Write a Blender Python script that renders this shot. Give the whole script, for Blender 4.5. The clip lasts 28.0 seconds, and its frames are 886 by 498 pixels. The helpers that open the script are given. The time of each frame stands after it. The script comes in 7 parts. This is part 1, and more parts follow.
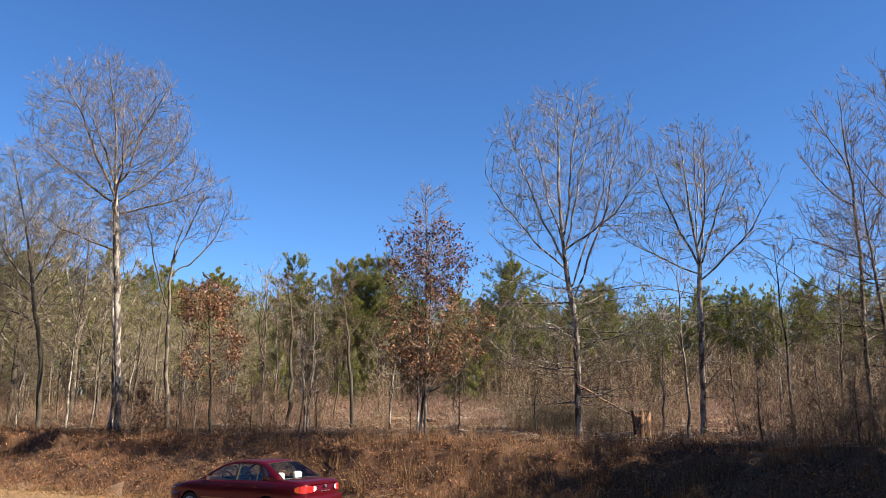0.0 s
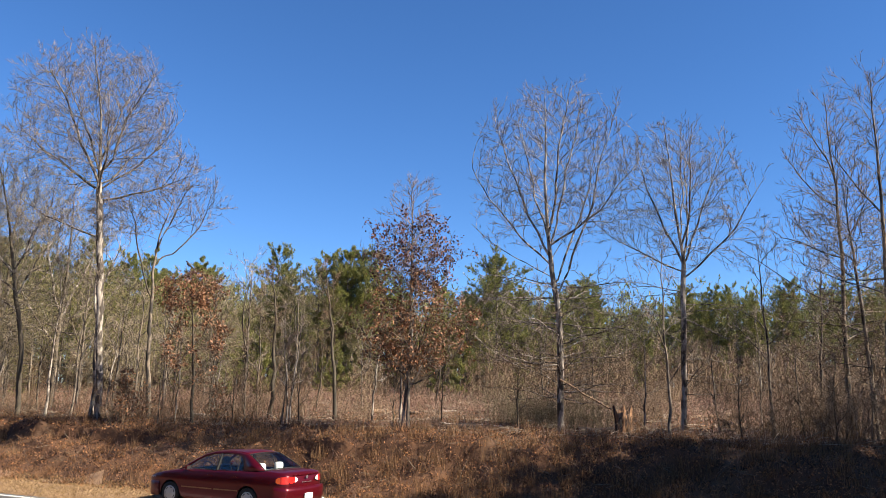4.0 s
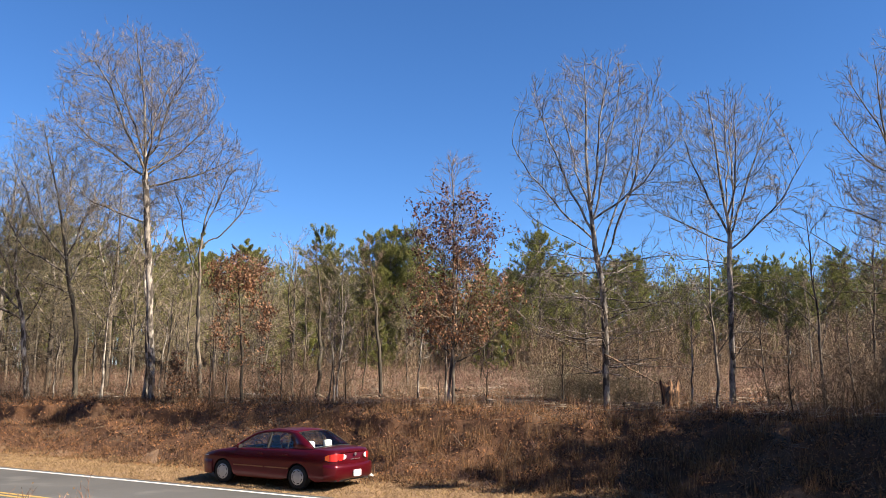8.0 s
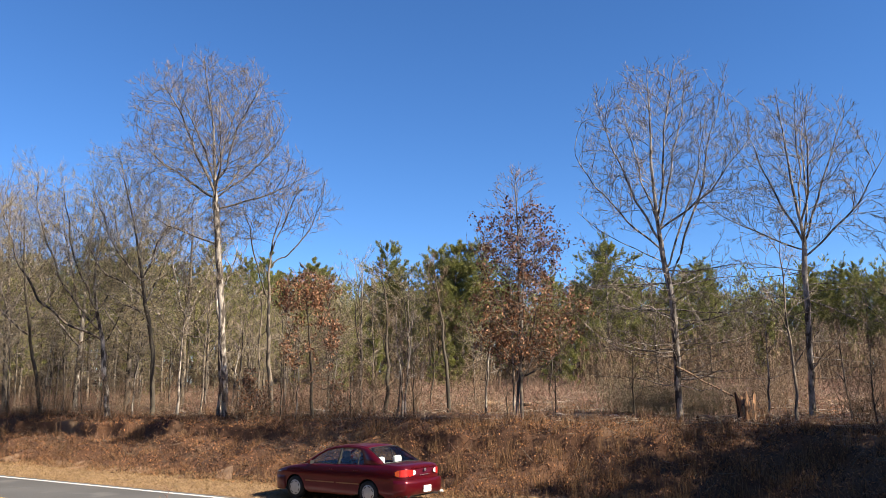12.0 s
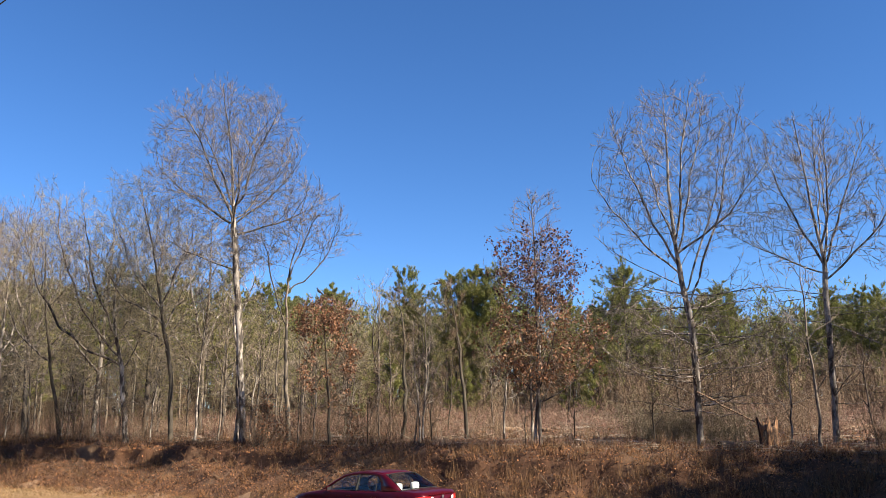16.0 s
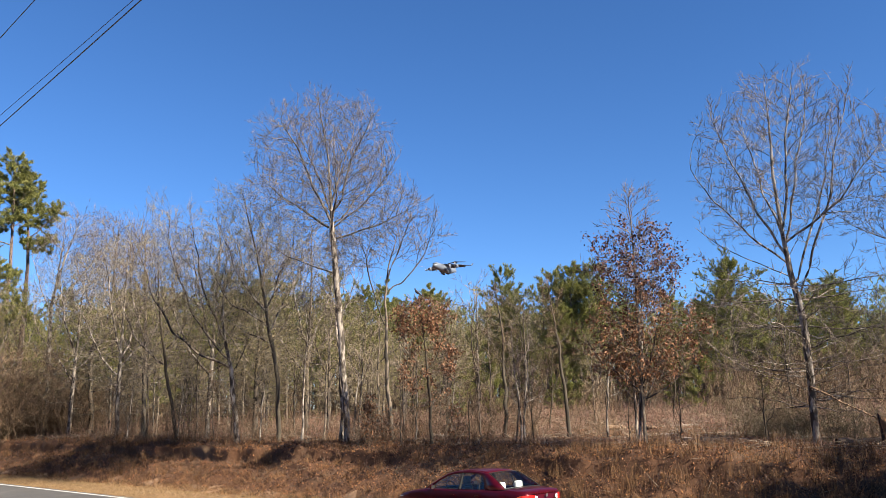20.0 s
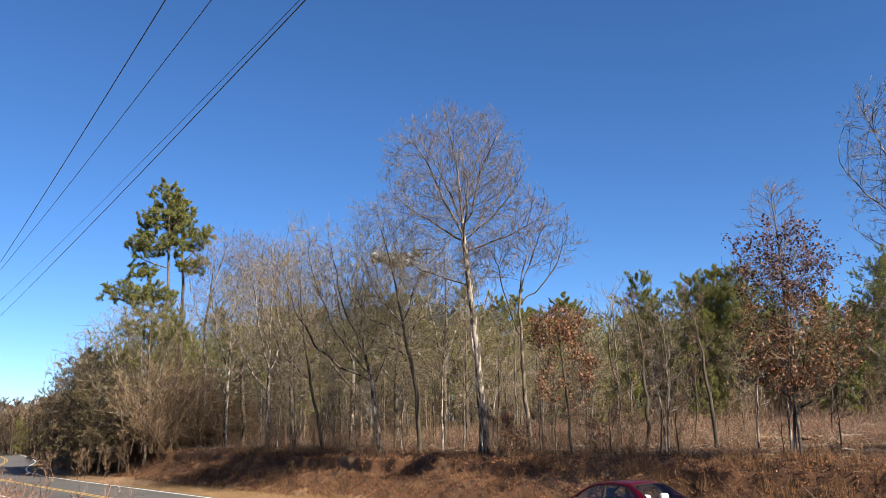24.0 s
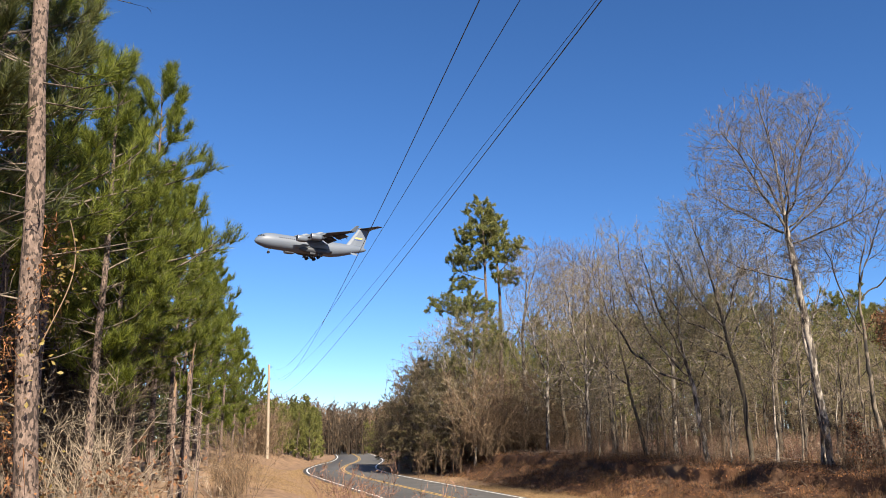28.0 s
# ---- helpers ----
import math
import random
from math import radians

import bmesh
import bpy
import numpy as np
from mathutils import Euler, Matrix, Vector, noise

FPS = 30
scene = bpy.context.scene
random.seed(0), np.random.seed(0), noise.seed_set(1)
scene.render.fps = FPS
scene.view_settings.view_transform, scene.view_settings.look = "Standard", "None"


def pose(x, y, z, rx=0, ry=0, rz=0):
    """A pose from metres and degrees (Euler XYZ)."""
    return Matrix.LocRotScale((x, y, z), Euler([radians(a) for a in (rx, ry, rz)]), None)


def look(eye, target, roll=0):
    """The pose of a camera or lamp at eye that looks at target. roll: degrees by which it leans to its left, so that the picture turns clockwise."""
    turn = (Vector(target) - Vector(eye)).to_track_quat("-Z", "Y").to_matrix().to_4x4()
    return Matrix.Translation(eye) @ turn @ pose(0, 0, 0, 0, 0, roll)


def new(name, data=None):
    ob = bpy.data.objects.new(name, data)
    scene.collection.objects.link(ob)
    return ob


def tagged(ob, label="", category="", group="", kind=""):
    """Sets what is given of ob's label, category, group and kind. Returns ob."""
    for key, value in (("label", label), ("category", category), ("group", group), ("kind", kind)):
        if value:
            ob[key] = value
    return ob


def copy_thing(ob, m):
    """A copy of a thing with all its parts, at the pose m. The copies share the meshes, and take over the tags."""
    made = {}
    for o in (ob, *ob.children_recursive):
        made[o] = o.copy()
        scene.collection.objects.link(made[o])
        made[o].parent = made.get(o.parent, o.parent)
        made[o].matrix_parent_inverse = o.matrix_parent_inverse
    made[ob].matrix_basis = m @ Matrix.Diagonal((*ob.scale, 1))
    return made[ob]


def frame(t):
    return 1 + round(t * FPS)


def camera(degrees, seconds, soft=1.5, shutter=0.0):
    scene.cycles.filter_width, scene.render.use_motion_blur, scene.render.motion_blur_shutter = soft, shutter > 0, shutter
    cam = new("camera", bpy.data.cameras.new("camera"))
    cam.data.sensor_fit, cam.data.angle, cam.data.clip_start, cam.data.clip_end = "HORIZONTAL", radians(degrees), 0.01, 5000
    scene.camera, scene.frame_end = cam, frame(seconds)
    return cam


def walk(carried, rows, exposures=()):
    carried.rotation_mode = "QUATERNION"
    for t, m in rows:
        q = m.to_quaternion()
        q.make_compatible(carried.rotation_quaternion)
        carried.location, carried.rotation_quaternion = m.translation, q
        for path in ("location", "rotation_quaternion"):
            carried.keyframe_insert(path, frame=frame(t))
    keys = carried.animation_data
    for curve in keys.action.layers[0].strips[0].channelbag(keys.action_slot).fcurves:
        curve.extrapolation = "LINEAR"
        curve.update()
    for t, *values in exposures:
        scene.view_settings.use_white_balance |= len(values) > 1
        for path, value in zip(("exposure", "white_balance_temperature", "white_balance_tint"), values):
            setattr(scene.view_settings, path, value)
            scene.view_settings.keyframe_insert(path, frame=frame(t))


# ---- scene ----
EYE_Z = 2.63
cam = camera(57.1, 28.0, soft=0.55)

# seconds, turn to the right, tilt up, lean (degrees)
TURNS = (
    (0, 1.92, 11.03, 0.29), (0.5, 1.85, 10.93, 0.33), (1, 1.83, 10.91, 0.39), (1.5, 1.85, 10.99, 0.47), (2, 1.87, 11.01, 0.46),
    (2.5, 1.96, 10.98, 0.57), (3, 2.27, 10.82, 0.95), (3.5, 2.69, 10.63, 1.04), (4, 2.96, 10.57, 1.12), (4.5, 3.26, 10.56, 1.22),
    (6.5, 2.93, 10.53, 1.06), (7, 2.21, 10.29, 0.52), (7.5, 1.16, 9.48, 0.15), (8, 0.00, 8.96, 0.29), (8.5, -1.06, 8.97, 0.42),
    (9, -1.76, 9.20, 0.35), (9.5, -2.42, 9.34, 0.23), (10, -3.20, 9.38, 0.20), (10.5, -3.62, 9.38, 0.16), (11, -3.93, 9.57, 0.04),
    (11.5, -4.36, 10.01, -0.20), (13.5, -4.90, 9.78, -0.38), (14, -5.16, 10.37, -0.43), (14.5, -5.38, 10.84, -0.40), (15, -5.38, 11.13, -0.32),
    (15.5, -5.42, 11.45, -0.33), (16, -5.80, 11.73, -0.35), (16.5, -6.62, 11.87, -0.54), (17, -7.58, 12.04, -0.67), (17.5, -8.52, 12.05, -0.80),
    (18, -9.21, 12.04, -0.88), (18.5, -10.08, 11.94, -1.07), (19, -11.00, 11.89, -1.08), (19.5, -11.87, 11.83, -0.87), (20, -12.66, 11.71, -0.81),
    (20.5, -13.42, 11.65, -0.82), (22.5, -17.71, 12.26, -0.69), (23, -19.02, 12.33, -0.59), (23.5, -20.39, 12.38, -0.82), (24, -22.13, 12.59, -0.99),
    (24.5, -24.24, 12.95, -0.92), (25, -26.69, 13.15, -0.81), (25.5, -29.32, 13.12, -0.66), (26, -31.86, 12.99, -0.37), (26.5, -34.39, 13.04, -0.24),
    (27, -37.01, 13.21, -0.19), (27.5, -40.30, 13.27, -0.26), (28, -44.18, 13.14, 0.16),
)


def aim(turn, tilt, lean):
    return pose(0, 0, EYE_Z, 90 + tilt, 0, -turn) @ pose(0, 0, 0, 0, 0, lean)


walk(cam, [(t, aim(a, b, c)) for t, a, b, c in TURNS], [(0.0, 1.64), (19.0, 1.64), (23.0, 1.42), (24.0, 1.42), (25.0, 1.30), (26.0, 1.28), (28.0, 1.38)])

# ---- light ----
SUN_TURN, SUN_UP = -22.0, 36.0
world = bpy.data.worlds.new("world")
scene.world = world
world.use_nodes = True
sky = world.node_tree.nodes.new("ShaderNodeTexSky")
sky.sky_type = "NISHITA"
sky.sun_disc = False
sky.sun_elevation = radians(SUN_UP)
sky.sun_rotation = radians(90 - SUN_TURN)
sky.altitude, sky.air_density, sky.dust_density, sky.ozone_density = 300, 0.755, 0.0, 6.0
back = world.node_tree.nodes["Background"]
back.inputs["Strength"].default_value = 0.0642
deep = world.node_tree.nodes.new("ShaderNodeHueSaturation")
deep.inputs["Hue"].default_value, deep.inputs["Saturation"].default_value = 0.503, 1.12
world.node_tree.links.new(sky.outputs["Color"], deep.inputs["Color"])
world.node_tree.links.new(deep.outputs["Color"], back.inputs["Color"])
sun_to = Vector((math.cos(radians(SUN_TURN)) * math.cos(radians(SUN_UP)), math.sin(radians(SUN_TURN)) * math.cos(radians(SUN_UP)), math.sin(radians(SUN_UP))))
lamp = bpy.data.lights.new("sun", "SUN")
lamp.energy, lamp.angle, lamp.color = 5.0, radians(0.55), (1.0, 0.875, 0.71)
new("sun", lamp).matrix_world = look(sun_to * 50, (0, 0, 0))


# ---- materials ----
def material(name, dark, light, scale=8.0, rough=0.85, fine=60.0, metal=0.0, bump=0.3, spots=None, per_piece=0.0, stretch=(1, 1, 1), coat=0.0):
    """Two-scale procedural surface: broad stains between dark and light, fine grain, relief; spots: (colour, scale, low, high)."""
    m = bpy.data.materials.new(name)
    m.use_nodes = True
    nt = m.node_tree
    bsdf = nt.nodes["Principled BSDF"]
    co = nt.nodes.new("ShaderNodeTexCoord")
    mp = nt.nodes.new("ShaderNodeMapping")
    mp.inputs["Scale"].default_value = stretch
    nt.links.new(co.outputs["Object"], mp.inputs["Vector"])
    broad = nt.nodes.new("ShaderNodeTexNoise")
    broad.inputs["Scale"].default_value, broad.inputs["Detail"].default_value = scale, 6
    grain = nt.nodes.new("ShaderNodeTexNoise")
    grain.inputs["Scale"].default_value, grain.inputs["Detail"].default_value = fine, 3
    for n in (broad, grain):
        nt.links.new(mp.outputs["Vector"], n.inputs["Vector"])
    blend = nt.nodes.new("ShaderNodeMix")
    blend.data_type = "FLOAT"
    blend.inputs[0].default_value = 0.4
    nt.links.new(broad.outputs["Fac"], blend.inputs[2])
    nt.links.new(grain.outputs["Fac"], blend.inputs[3])
    value = blend.outputs[0]
    if per_piece:
        geo = nt.nodes.new("ShaderNodeNewGeometry")
        add = nt.nodes.new("ShaderNodeMath")
        add.operation = "MULTIPLY_ADD"
        nt.links.new(geo.outputs["Random Per Island"], add.inputs[0])
        add.inputs[1].default_value = per_piece
        nt.links.new(value, add.inputs[2])
        less = nt.nodes.new("ShaderNodeMath")
        less.operation = "SUBTRACT"
        nt.links.new(add.outputs[0], less.inputs[0])
        less.inputs[1].default_value = per_piece / 2
        value = less.outputs[0]
    ramp = nt.nodes.new("ShaderNodeValToRGB")
    ramp.color_ramp.elements[0].position, ramp.color_ramp.elements[1].position = 0.32, 0.68
    ramp.color_ramp.elements[0].color, ramp.color_ramp.elements[1].color = (*dark, 1), (*light, 1)
    nt.links.new(value, ramp.inputs["Fac"])
    colour = ramp.outputs["Color"]
    if spots:
        tint, sc, low, high = spots
        sp = nt.nodes.new("ShaderNodeTexNoise")
        sp.inputs["Scale"].default_value, sp.inputs["Detail"].default_value = sc, 5
        nt.links.new(mp.outputs["Vector"], sp.inputs["Vector"])
        cut = nt.nodes.new("ShaderNodeMapRange")
        cut.inputs["From Min"].default_value, cut.inputs["From Max"].default_value = low, high
        nt.links.new(sp.outputs["Fac"], cut.inputs["Value"])
        mix = nt.nodes.new("ShaderNodeMix")
        mix.data_type = "RGBA"
        nt.links.new(cut.outputs["Result"], mix.inputs[0])
        nt.links.new(colour, mix.inputs[6])
        mix.inputs[7].default_value = (*tint, 1)
        colour = mix.outputs[2]
    nt.links.new(colour, bsdf.inputs["Base Color"])
    bsdf.inputs["Roughness"].default_value, bsdf.inputs["Metallic"].default_value = rough, metal
    bsdf.inputs["Coat Weight"].default_value = coat
    bsdf.inputs["Coat Roughness"].default_value = 0.06
    if bump:
        bm = nt.nodes.new("ShaderNodeBump")
        bm.inputs["Strength"].default_value, bm.inputs["Distance"].default_value = bump, 0.02
        nt.links.new(grain.outputs["Fac"], bm.inputs["Height"])
        nt.links.new(bm.outputs["Normal"], bsdf.inputs["Normal"])
    return m


def leafy(name, dark, light, per_piece=0.7, rough=0.6, through_light=0.35):
    """Leaves, needles and dry blades: a thin sheet that lets some light through, each piece of its own shade."""
    m = material(name, dark, light, 1.5, rough, 30, 0, 0, None, per_piece)
    nt = m.node_tree
    bsdf = nt.nodes["Principled BSDF"]
    tr = nt.nodes.new("ShaderNodeBsdfTranslucent")
    mix = nt.nodes.new("ShaderNodeMixShader")
    mix.inputs[0].default_value = through_light
    src = bsdf.inputs["Base Color"].links[0].from_socket
    nt.links.new(src, tr.inputs["Color"])
    nt.links.new(bsdf.outputs[0], mix.inputs[1])
    nt.links.new(tr.outputs[0], mix.inputs[2])
    nt.links.new(mix.outputs[0], nt.nodes["Material Output"].inputs["Surface"])
    return m


BARK_PALE = material("pale_bark", (0.13, 0.11, 0.09), (0.43, 0.38, 0.32), 5, 0.9, 40, 0, 0.8, ((0.05, 0.04, 0.031), 7, 0.45, 0.54), 0, (1, 1, 0.35))
BARK_GREY = material("grey_bark", (0.075, 0.06, 0.045), (0.27, 0.22, 0.165), 6, 0.9, 40, 0, 0.8, ((0.026, 0.022, 0.018), 6, 0.47, 0.56), 0, (1, 1, 0.3))
BARK_DARK = material("dark_bark", (0.0178, 0.0145, 0.0105), (0.089, 0.0723, 0.049), 4, 0.9, 50, 0, 0.6, None, 0, (1, 1, 0.35))
BARK_PINE = material("pine_bark", (0.055, 0.037, 0.029), (0.25, 0.182, 0.148), 16, 0.9, 45, 0, 1.0, ((0.030, 0.021, 0.017), 26, 0.52, 0.565), 0, (1, 1, 0.5))
TWIG_PALE = material("pale_twigs", (0.122, 0.0959, 0.0689), (0.366, 0.295, 0.216), 3, 0.85, 20, 0, 0, None, 0.4)
TWIG_GREY = material("grey_twigs", (0.062, 0.046, 0.033), (0.21, 0.165, 0.121), 3, 0.85, 20, 0, 0, None, 0.4)
TWIG_BROWN = material("brown_twigs", (0.066, 0.042, 0.025), (0.21, 0.143, 0.085), 3, 0.85, 20, 0, 0, None, 0.4)
TWIG_OLIVE = material("olive_twigs", (0.092, 0.074, 0.040), (0.285, 0.235, 0.135), 3, 0.85, 20, 0, 0, None, 0.4)
TWIG_RUST = material("rust_twigs", (0.080, 0.042, 0.030), (0.285, 0.165, 0.118), 3, 0.9, 20, 0, 0, None, 0.6)
# dark twigs of the far woods; under the pines the tone stands for shade
TWIG_DARK_SHADE = material("dark_and_shaded_twigs", (0.024, 0.0165, 0.0099), (0.078, 0.055, 0.0338), 3, 0.9, 20, 0, 0, None, 0.5)
NEEDLES = leafy("pine_needles", (0.066, 0.077, 0.019), (0.27, 0.272, 0.070), 0.8)
NEEDLES_NEAR = leafy("long_pine_needles", (0.034, 0.050, 0.005), (0.225, 0.260, 0.032), 0.9, 0.55, 0.5)
# dark evergreen needles; on roadside and back pines they stand for shaded green
NEEDLES_DARK_SHADE = leafy("dark_and_shaded_needles", (0.026, 0.036, 0.007), (0.095, 0.105, 0.022), 0.6)
LEAF_RUST = leafy("rust_leaves", (0.085, 0.038, 0.018), (0.30, 0.148, 0.073), 0.9)
LEAF_WINE = leafy("wine_leaves", (0.040, 0.017, 0.013), (0.15, 0.062, 0.042), 0.9)
LEAF_OLIVE = leafy("dull_olive_leaves", (0.048, 0.043, 0.018), (0.205, 0.172, 0.082), 0.9)
LITTER = leafy("leaf_litter", (0.030, 0.012, 0.005), (0.34, 0.155, 0.062), 1.2, 0.8, 0.1)
GRASS_TAN = leafy("dry_grass", (0.16, 0.10, 0.047), (0.37, 0.255, 0.127), 0.8, 0.8, 0.25)
GRASS_RUST = leafy("broom_grass", (0.066, 0.034, 0.015), (0.235, 0.132, 0.058), 0.8, 0.8, 0.25)
EARTH = material("earth", (0.036, 0.016, 0.0068), (0.118, 0.054, 0.023), 0.6, 0.95, 14, 0, 0.8, ((0.15, 0.095, 0.055), 0.25, 0.55, 0.75))
ASPHALT = material("asphalt", (0.058, 0.058, 0.058), (0.098, 0.096, 0.092), 0.35, 0.85, 60, 0, 0.4, ((0.125, 0.122, 0.116), 0.8, 0.55, 0.75))
TURF = material("dry_turf", (0.105, 0.058, 0.032), (0.31, 0.198, 0.113), 1.6, 0.95, 26, 0, 0.6, ((0.07, 0.042, 0.024), 0.9, 0.56, 0.70))
LINE_WHITE = material("white_line", (0.55, 0.55, 0.52), (0.80, 0.79, 0.76), 6, 0.7, 60, 0, 0.2)
LINE_YELLOW = material("yellow_line", (0.36, 0.23, 0.06), (0.55, 0.36, 0.09), 6, 0.7, 60, 0, 0.2)


# ---- building helpers ----
def mesh_of(name, verts, faces, mat, smooth=False):
    """A mesh from vertex rows and lists of triangle or quad index rows."""
    me = bpy.data.meshes.new(name)
    verts = np.asarray(verts, np.float32)
    faces = [np.asarray(f, np.int32) for f in faces if len(f)]
    loops = np.concatenate([f.ravel() for f in faces])
    sizes = np.concatenate([np.full(len(f), f.shape[1], np.int32) for f in faces])
    starts = np.concatenate([[0], np.cumsum(sizes)[:-1]]).astype(np.int32)
    me.vertices.add(len(verts))
    me.vertices.foreach_set("co", verts.ravel())
    me.loops.add(len(loops))
    me.loops.foreach_set("vertex_index", loops)
    me.polygons.add(len(sizes))
    me.polygons.foreach_set("loop_start", starts)
    me.polygons.foreach_set("loop_total", sizes)
    if smooth:
        me.polygons.foreach_set("use_smooth", np.ones(len(sizes), bool))
    me.materials.append(mat)
    me.update(calc_edges=True)
    return me


def child(name, me, parent, label=""):
    ob = new(name, me)
    ob.parent = parent
    return tagged(ob, label)


def part(name, bm, mat, parent, label="", smooth=False):
    """A bmesh as one mesh object under a thing or a part."""
    me = bpy.data.meshes.new(name)
    bm.to_mesh(me)
    bm.free()
    me.materials.append(mat)
    if smooth:
        for p in me.polygons:
            p.use_smooth = True
    return child(name, me, parent, label)


def unit(v):
    return v / np.maximum(np.linalg.norm(v, axis=-1, keepdims=True), 1e-9)


class Wood:
    """Collects tubes, twigs and blades for one mesh."""

    def __init__(self):
        self.v, self.q, self.t, self.n = [], [], [], 0

    def add(self, verts, quads=(), tris=()):
        self.v.append(np.asarray(verts, np.float64).reshape(-1, 3))
        if len(quads):
            self.q.append(np.asarray(quads) + self.n)
        if len(tris):
            self.t.append(np.asarray(tris) + self.n)
        self.n += len(self.v[-1])

    def tube(self, pts, radii, sides=7):
        pts = np.asarray(pts, float)
        tan = unit(np.gradient(pts, axis=0))
        ref = np.where(np.abs(tan[:, 2:3]) > 0.9, [[1.0, 0, 0]], [[0, 0, 1.0]])
        a = unit(np.cross(tan, ref))
        b = np.cross(tan, a)
        ang = np.arange(sides) / sides * 2 * np.pi
        ring = pts[:, None] + np.asarray(radii)[:, None, None] * (np.cos(ang)[None, :, None] * a[:, None] + np.sin(ang)[None, :, None] * b[:, None])
        i, j = np.meshgrid(np.arange(len(pts) - 1), np.arange(sides), indexing="ij")
        k = (j + 1) % sides
        quads = np.stack([i * sides + j, i * sides + k, (i + 1) * sides + k, (i + 1) * sides + j], -1).reshape(-1, 4)
        self.add(ring, quads)

    def twigs(self, lines, r0):
        """lines: (n, 3, 3) start, middle, end of each; three-sided, ending in a point."""
        n = len(lines)
        if not n:
            return
        d = unit(lines[:, 2] - lines[:, 0])
        ref = np.where(np.abs(d[:, 2:3]) > 0.9, [[1.0, 0, 0]], [[0, 0, 1.0]])
        a = unit(np.cross(d, ref))
        b = np.cross(d, a)
        r0 = np.broadcast_to(np.asarray(r0, float), (n,))[:, None]
        rows = []
        for p, s in ((lines[:, 0], 1.0), (lines[:, 1], 0.7)):
            for g in (0, 2.094, 4.189):
                rows.append(p + r0 * s * (math.cos(g) * a + math.sin(g) * b))
        rows.append(lines[:, 2])
        base = np.arange(n)[:, None] * 7
        quads = np.concatenate([base + np.array([[i, (i + 1) % 3, 3 + (i + 1) % 3, 3 + i]]) for i in range(3)])
        tris = np.concatenate([base + np.array([[3 + i, 3 + (i + 1) % 3, 6]]) for i in range(3)])
        self.add(np.stack(rows, 1), quads, tris)

    def blades(self, base, tip, width, rng):
        """Flat triangles from base to tip."""
        n = len(base)
        side = unit(np.cross(tip - base, rng.normal(size=(n, 3)))) * np.broadcast_to(np.asarray(width, float), (n,))[:, None] / 2
        self.add(np.stack([base - side, base + side, tip], 1), (), np.arange(3 * n).reshape(-1, 3))

    def leaves(self, at, size, rng, flat=0.0):
        """Folded diamond leaves round the given places."""
        n = len(at)
        d = rng.normal(size=(n, 3))
        d[:, 2] = d[:, 2] * (1 - flat) - 0.4 * (1 - flat)
        d = unit(d)
        s = unit(np.cross(d, rng.normal(size=(n, 3)) * (1, 1, 1 - flat) + (0, 0, 3 * flat)))
        u = np.cross(d, s)
        size = np.broadcast_to(np.asarray(size, float), (n,))[:, None]
        w = size * rng.uniform(0.22, 0.36, (n, 1))
        mid = at + d * size * 0.55
        self.add(np.stack([at, mid + s * w + u * w * 0.4, at + d * size, mid - s * w + u * w * 0.4], 1), (), np.concatenate([np.arange(n)[:, None] * 4 + [[0, 1, 2]], np.arange(n)[:, None] * 4 + [[0, 2, 3]]]))

    def mesh(self, name, mat, smooth=False):
        return mesh_of(name, np.concatenate(self.v), [np.concatenate(f) for f in (self.q, self.t) if f], mat, smooth)


def limb_line(rng, start, way, length, steps, rise=0.15, wander=0.12):
    """A wandering line that bends upwards by rise."""
    pts, d = [np.array(start, float)], np.array(way, float)
    d = d / np.linalg.norm(d)
    for _ in range(steps):
        d = d + rng.normal(size=3) * wander + np.array([0, 0, rise])
        d /= np.linalg.norm(d)
        pts.append(pts[-1] + d * length / steps)
    return np.array(pts)


def sprout(rng, lines, each, length, spread=(30, 65), rise=0.15, low=0.2, bend=0.15):
    """Twigs from every line of points: (n * each, 3, 3)."""
    if isinstance(lines, np.ndarray):
        n, m = lines.shape[:2]
        u = rng.uniform(low, 1.0, (n, each)) * (m - 1)
        i = np.minimum(u.astype(int), m - 2)
        f = (u - i)[..., None]
        r = np.arange(n)[:, None]
        p0, p1 = lines[r, i], lines[r, i + 1]
        at, tan, frac = (p0 + (p1 - p0) * f).reshape(-1, 3), unit(p1 - p0).reshape(-1, 3), (u / (m - 1)).ravel()
    else:
        rows = []
        for ln in lines:
            u = rng.uniform(low, 1.0, each) * (len(ln) - 1)
            i = np.minimum(u.astype(int), len(ln) - 2)
            p0, p1 = ln[i], ln[i + 1]
            rows.append((p0 + (p1 - p0) * (u - i)[:, None], unit(p1 - p0), u / (len(ln) - 1)))
        at, tan, frac = (np.concatenate(c) for c in zip(*rows))
    n = len(at)
    side = unit(np.cross(tan, rng.normal(size=(n, 3))))
    ang = np.radians(rng.uniform(*spread, n))[:, None]
    d = unit(tan * np.cos(ang) + side * np.sin(ang) + [0, 0, rise])
    ln = (length * rng.uniform(0.5, 1.15, n) * (1.1 - 0.55 * frac))[:, None]
    mid = at + d * ln * 0.5
    end = mid + unit(d + rng.normal(size=(n, 3)) * bend + [0, 0, rise]) * ln * 0.5
    return np.stack([at, mid, end], 1)


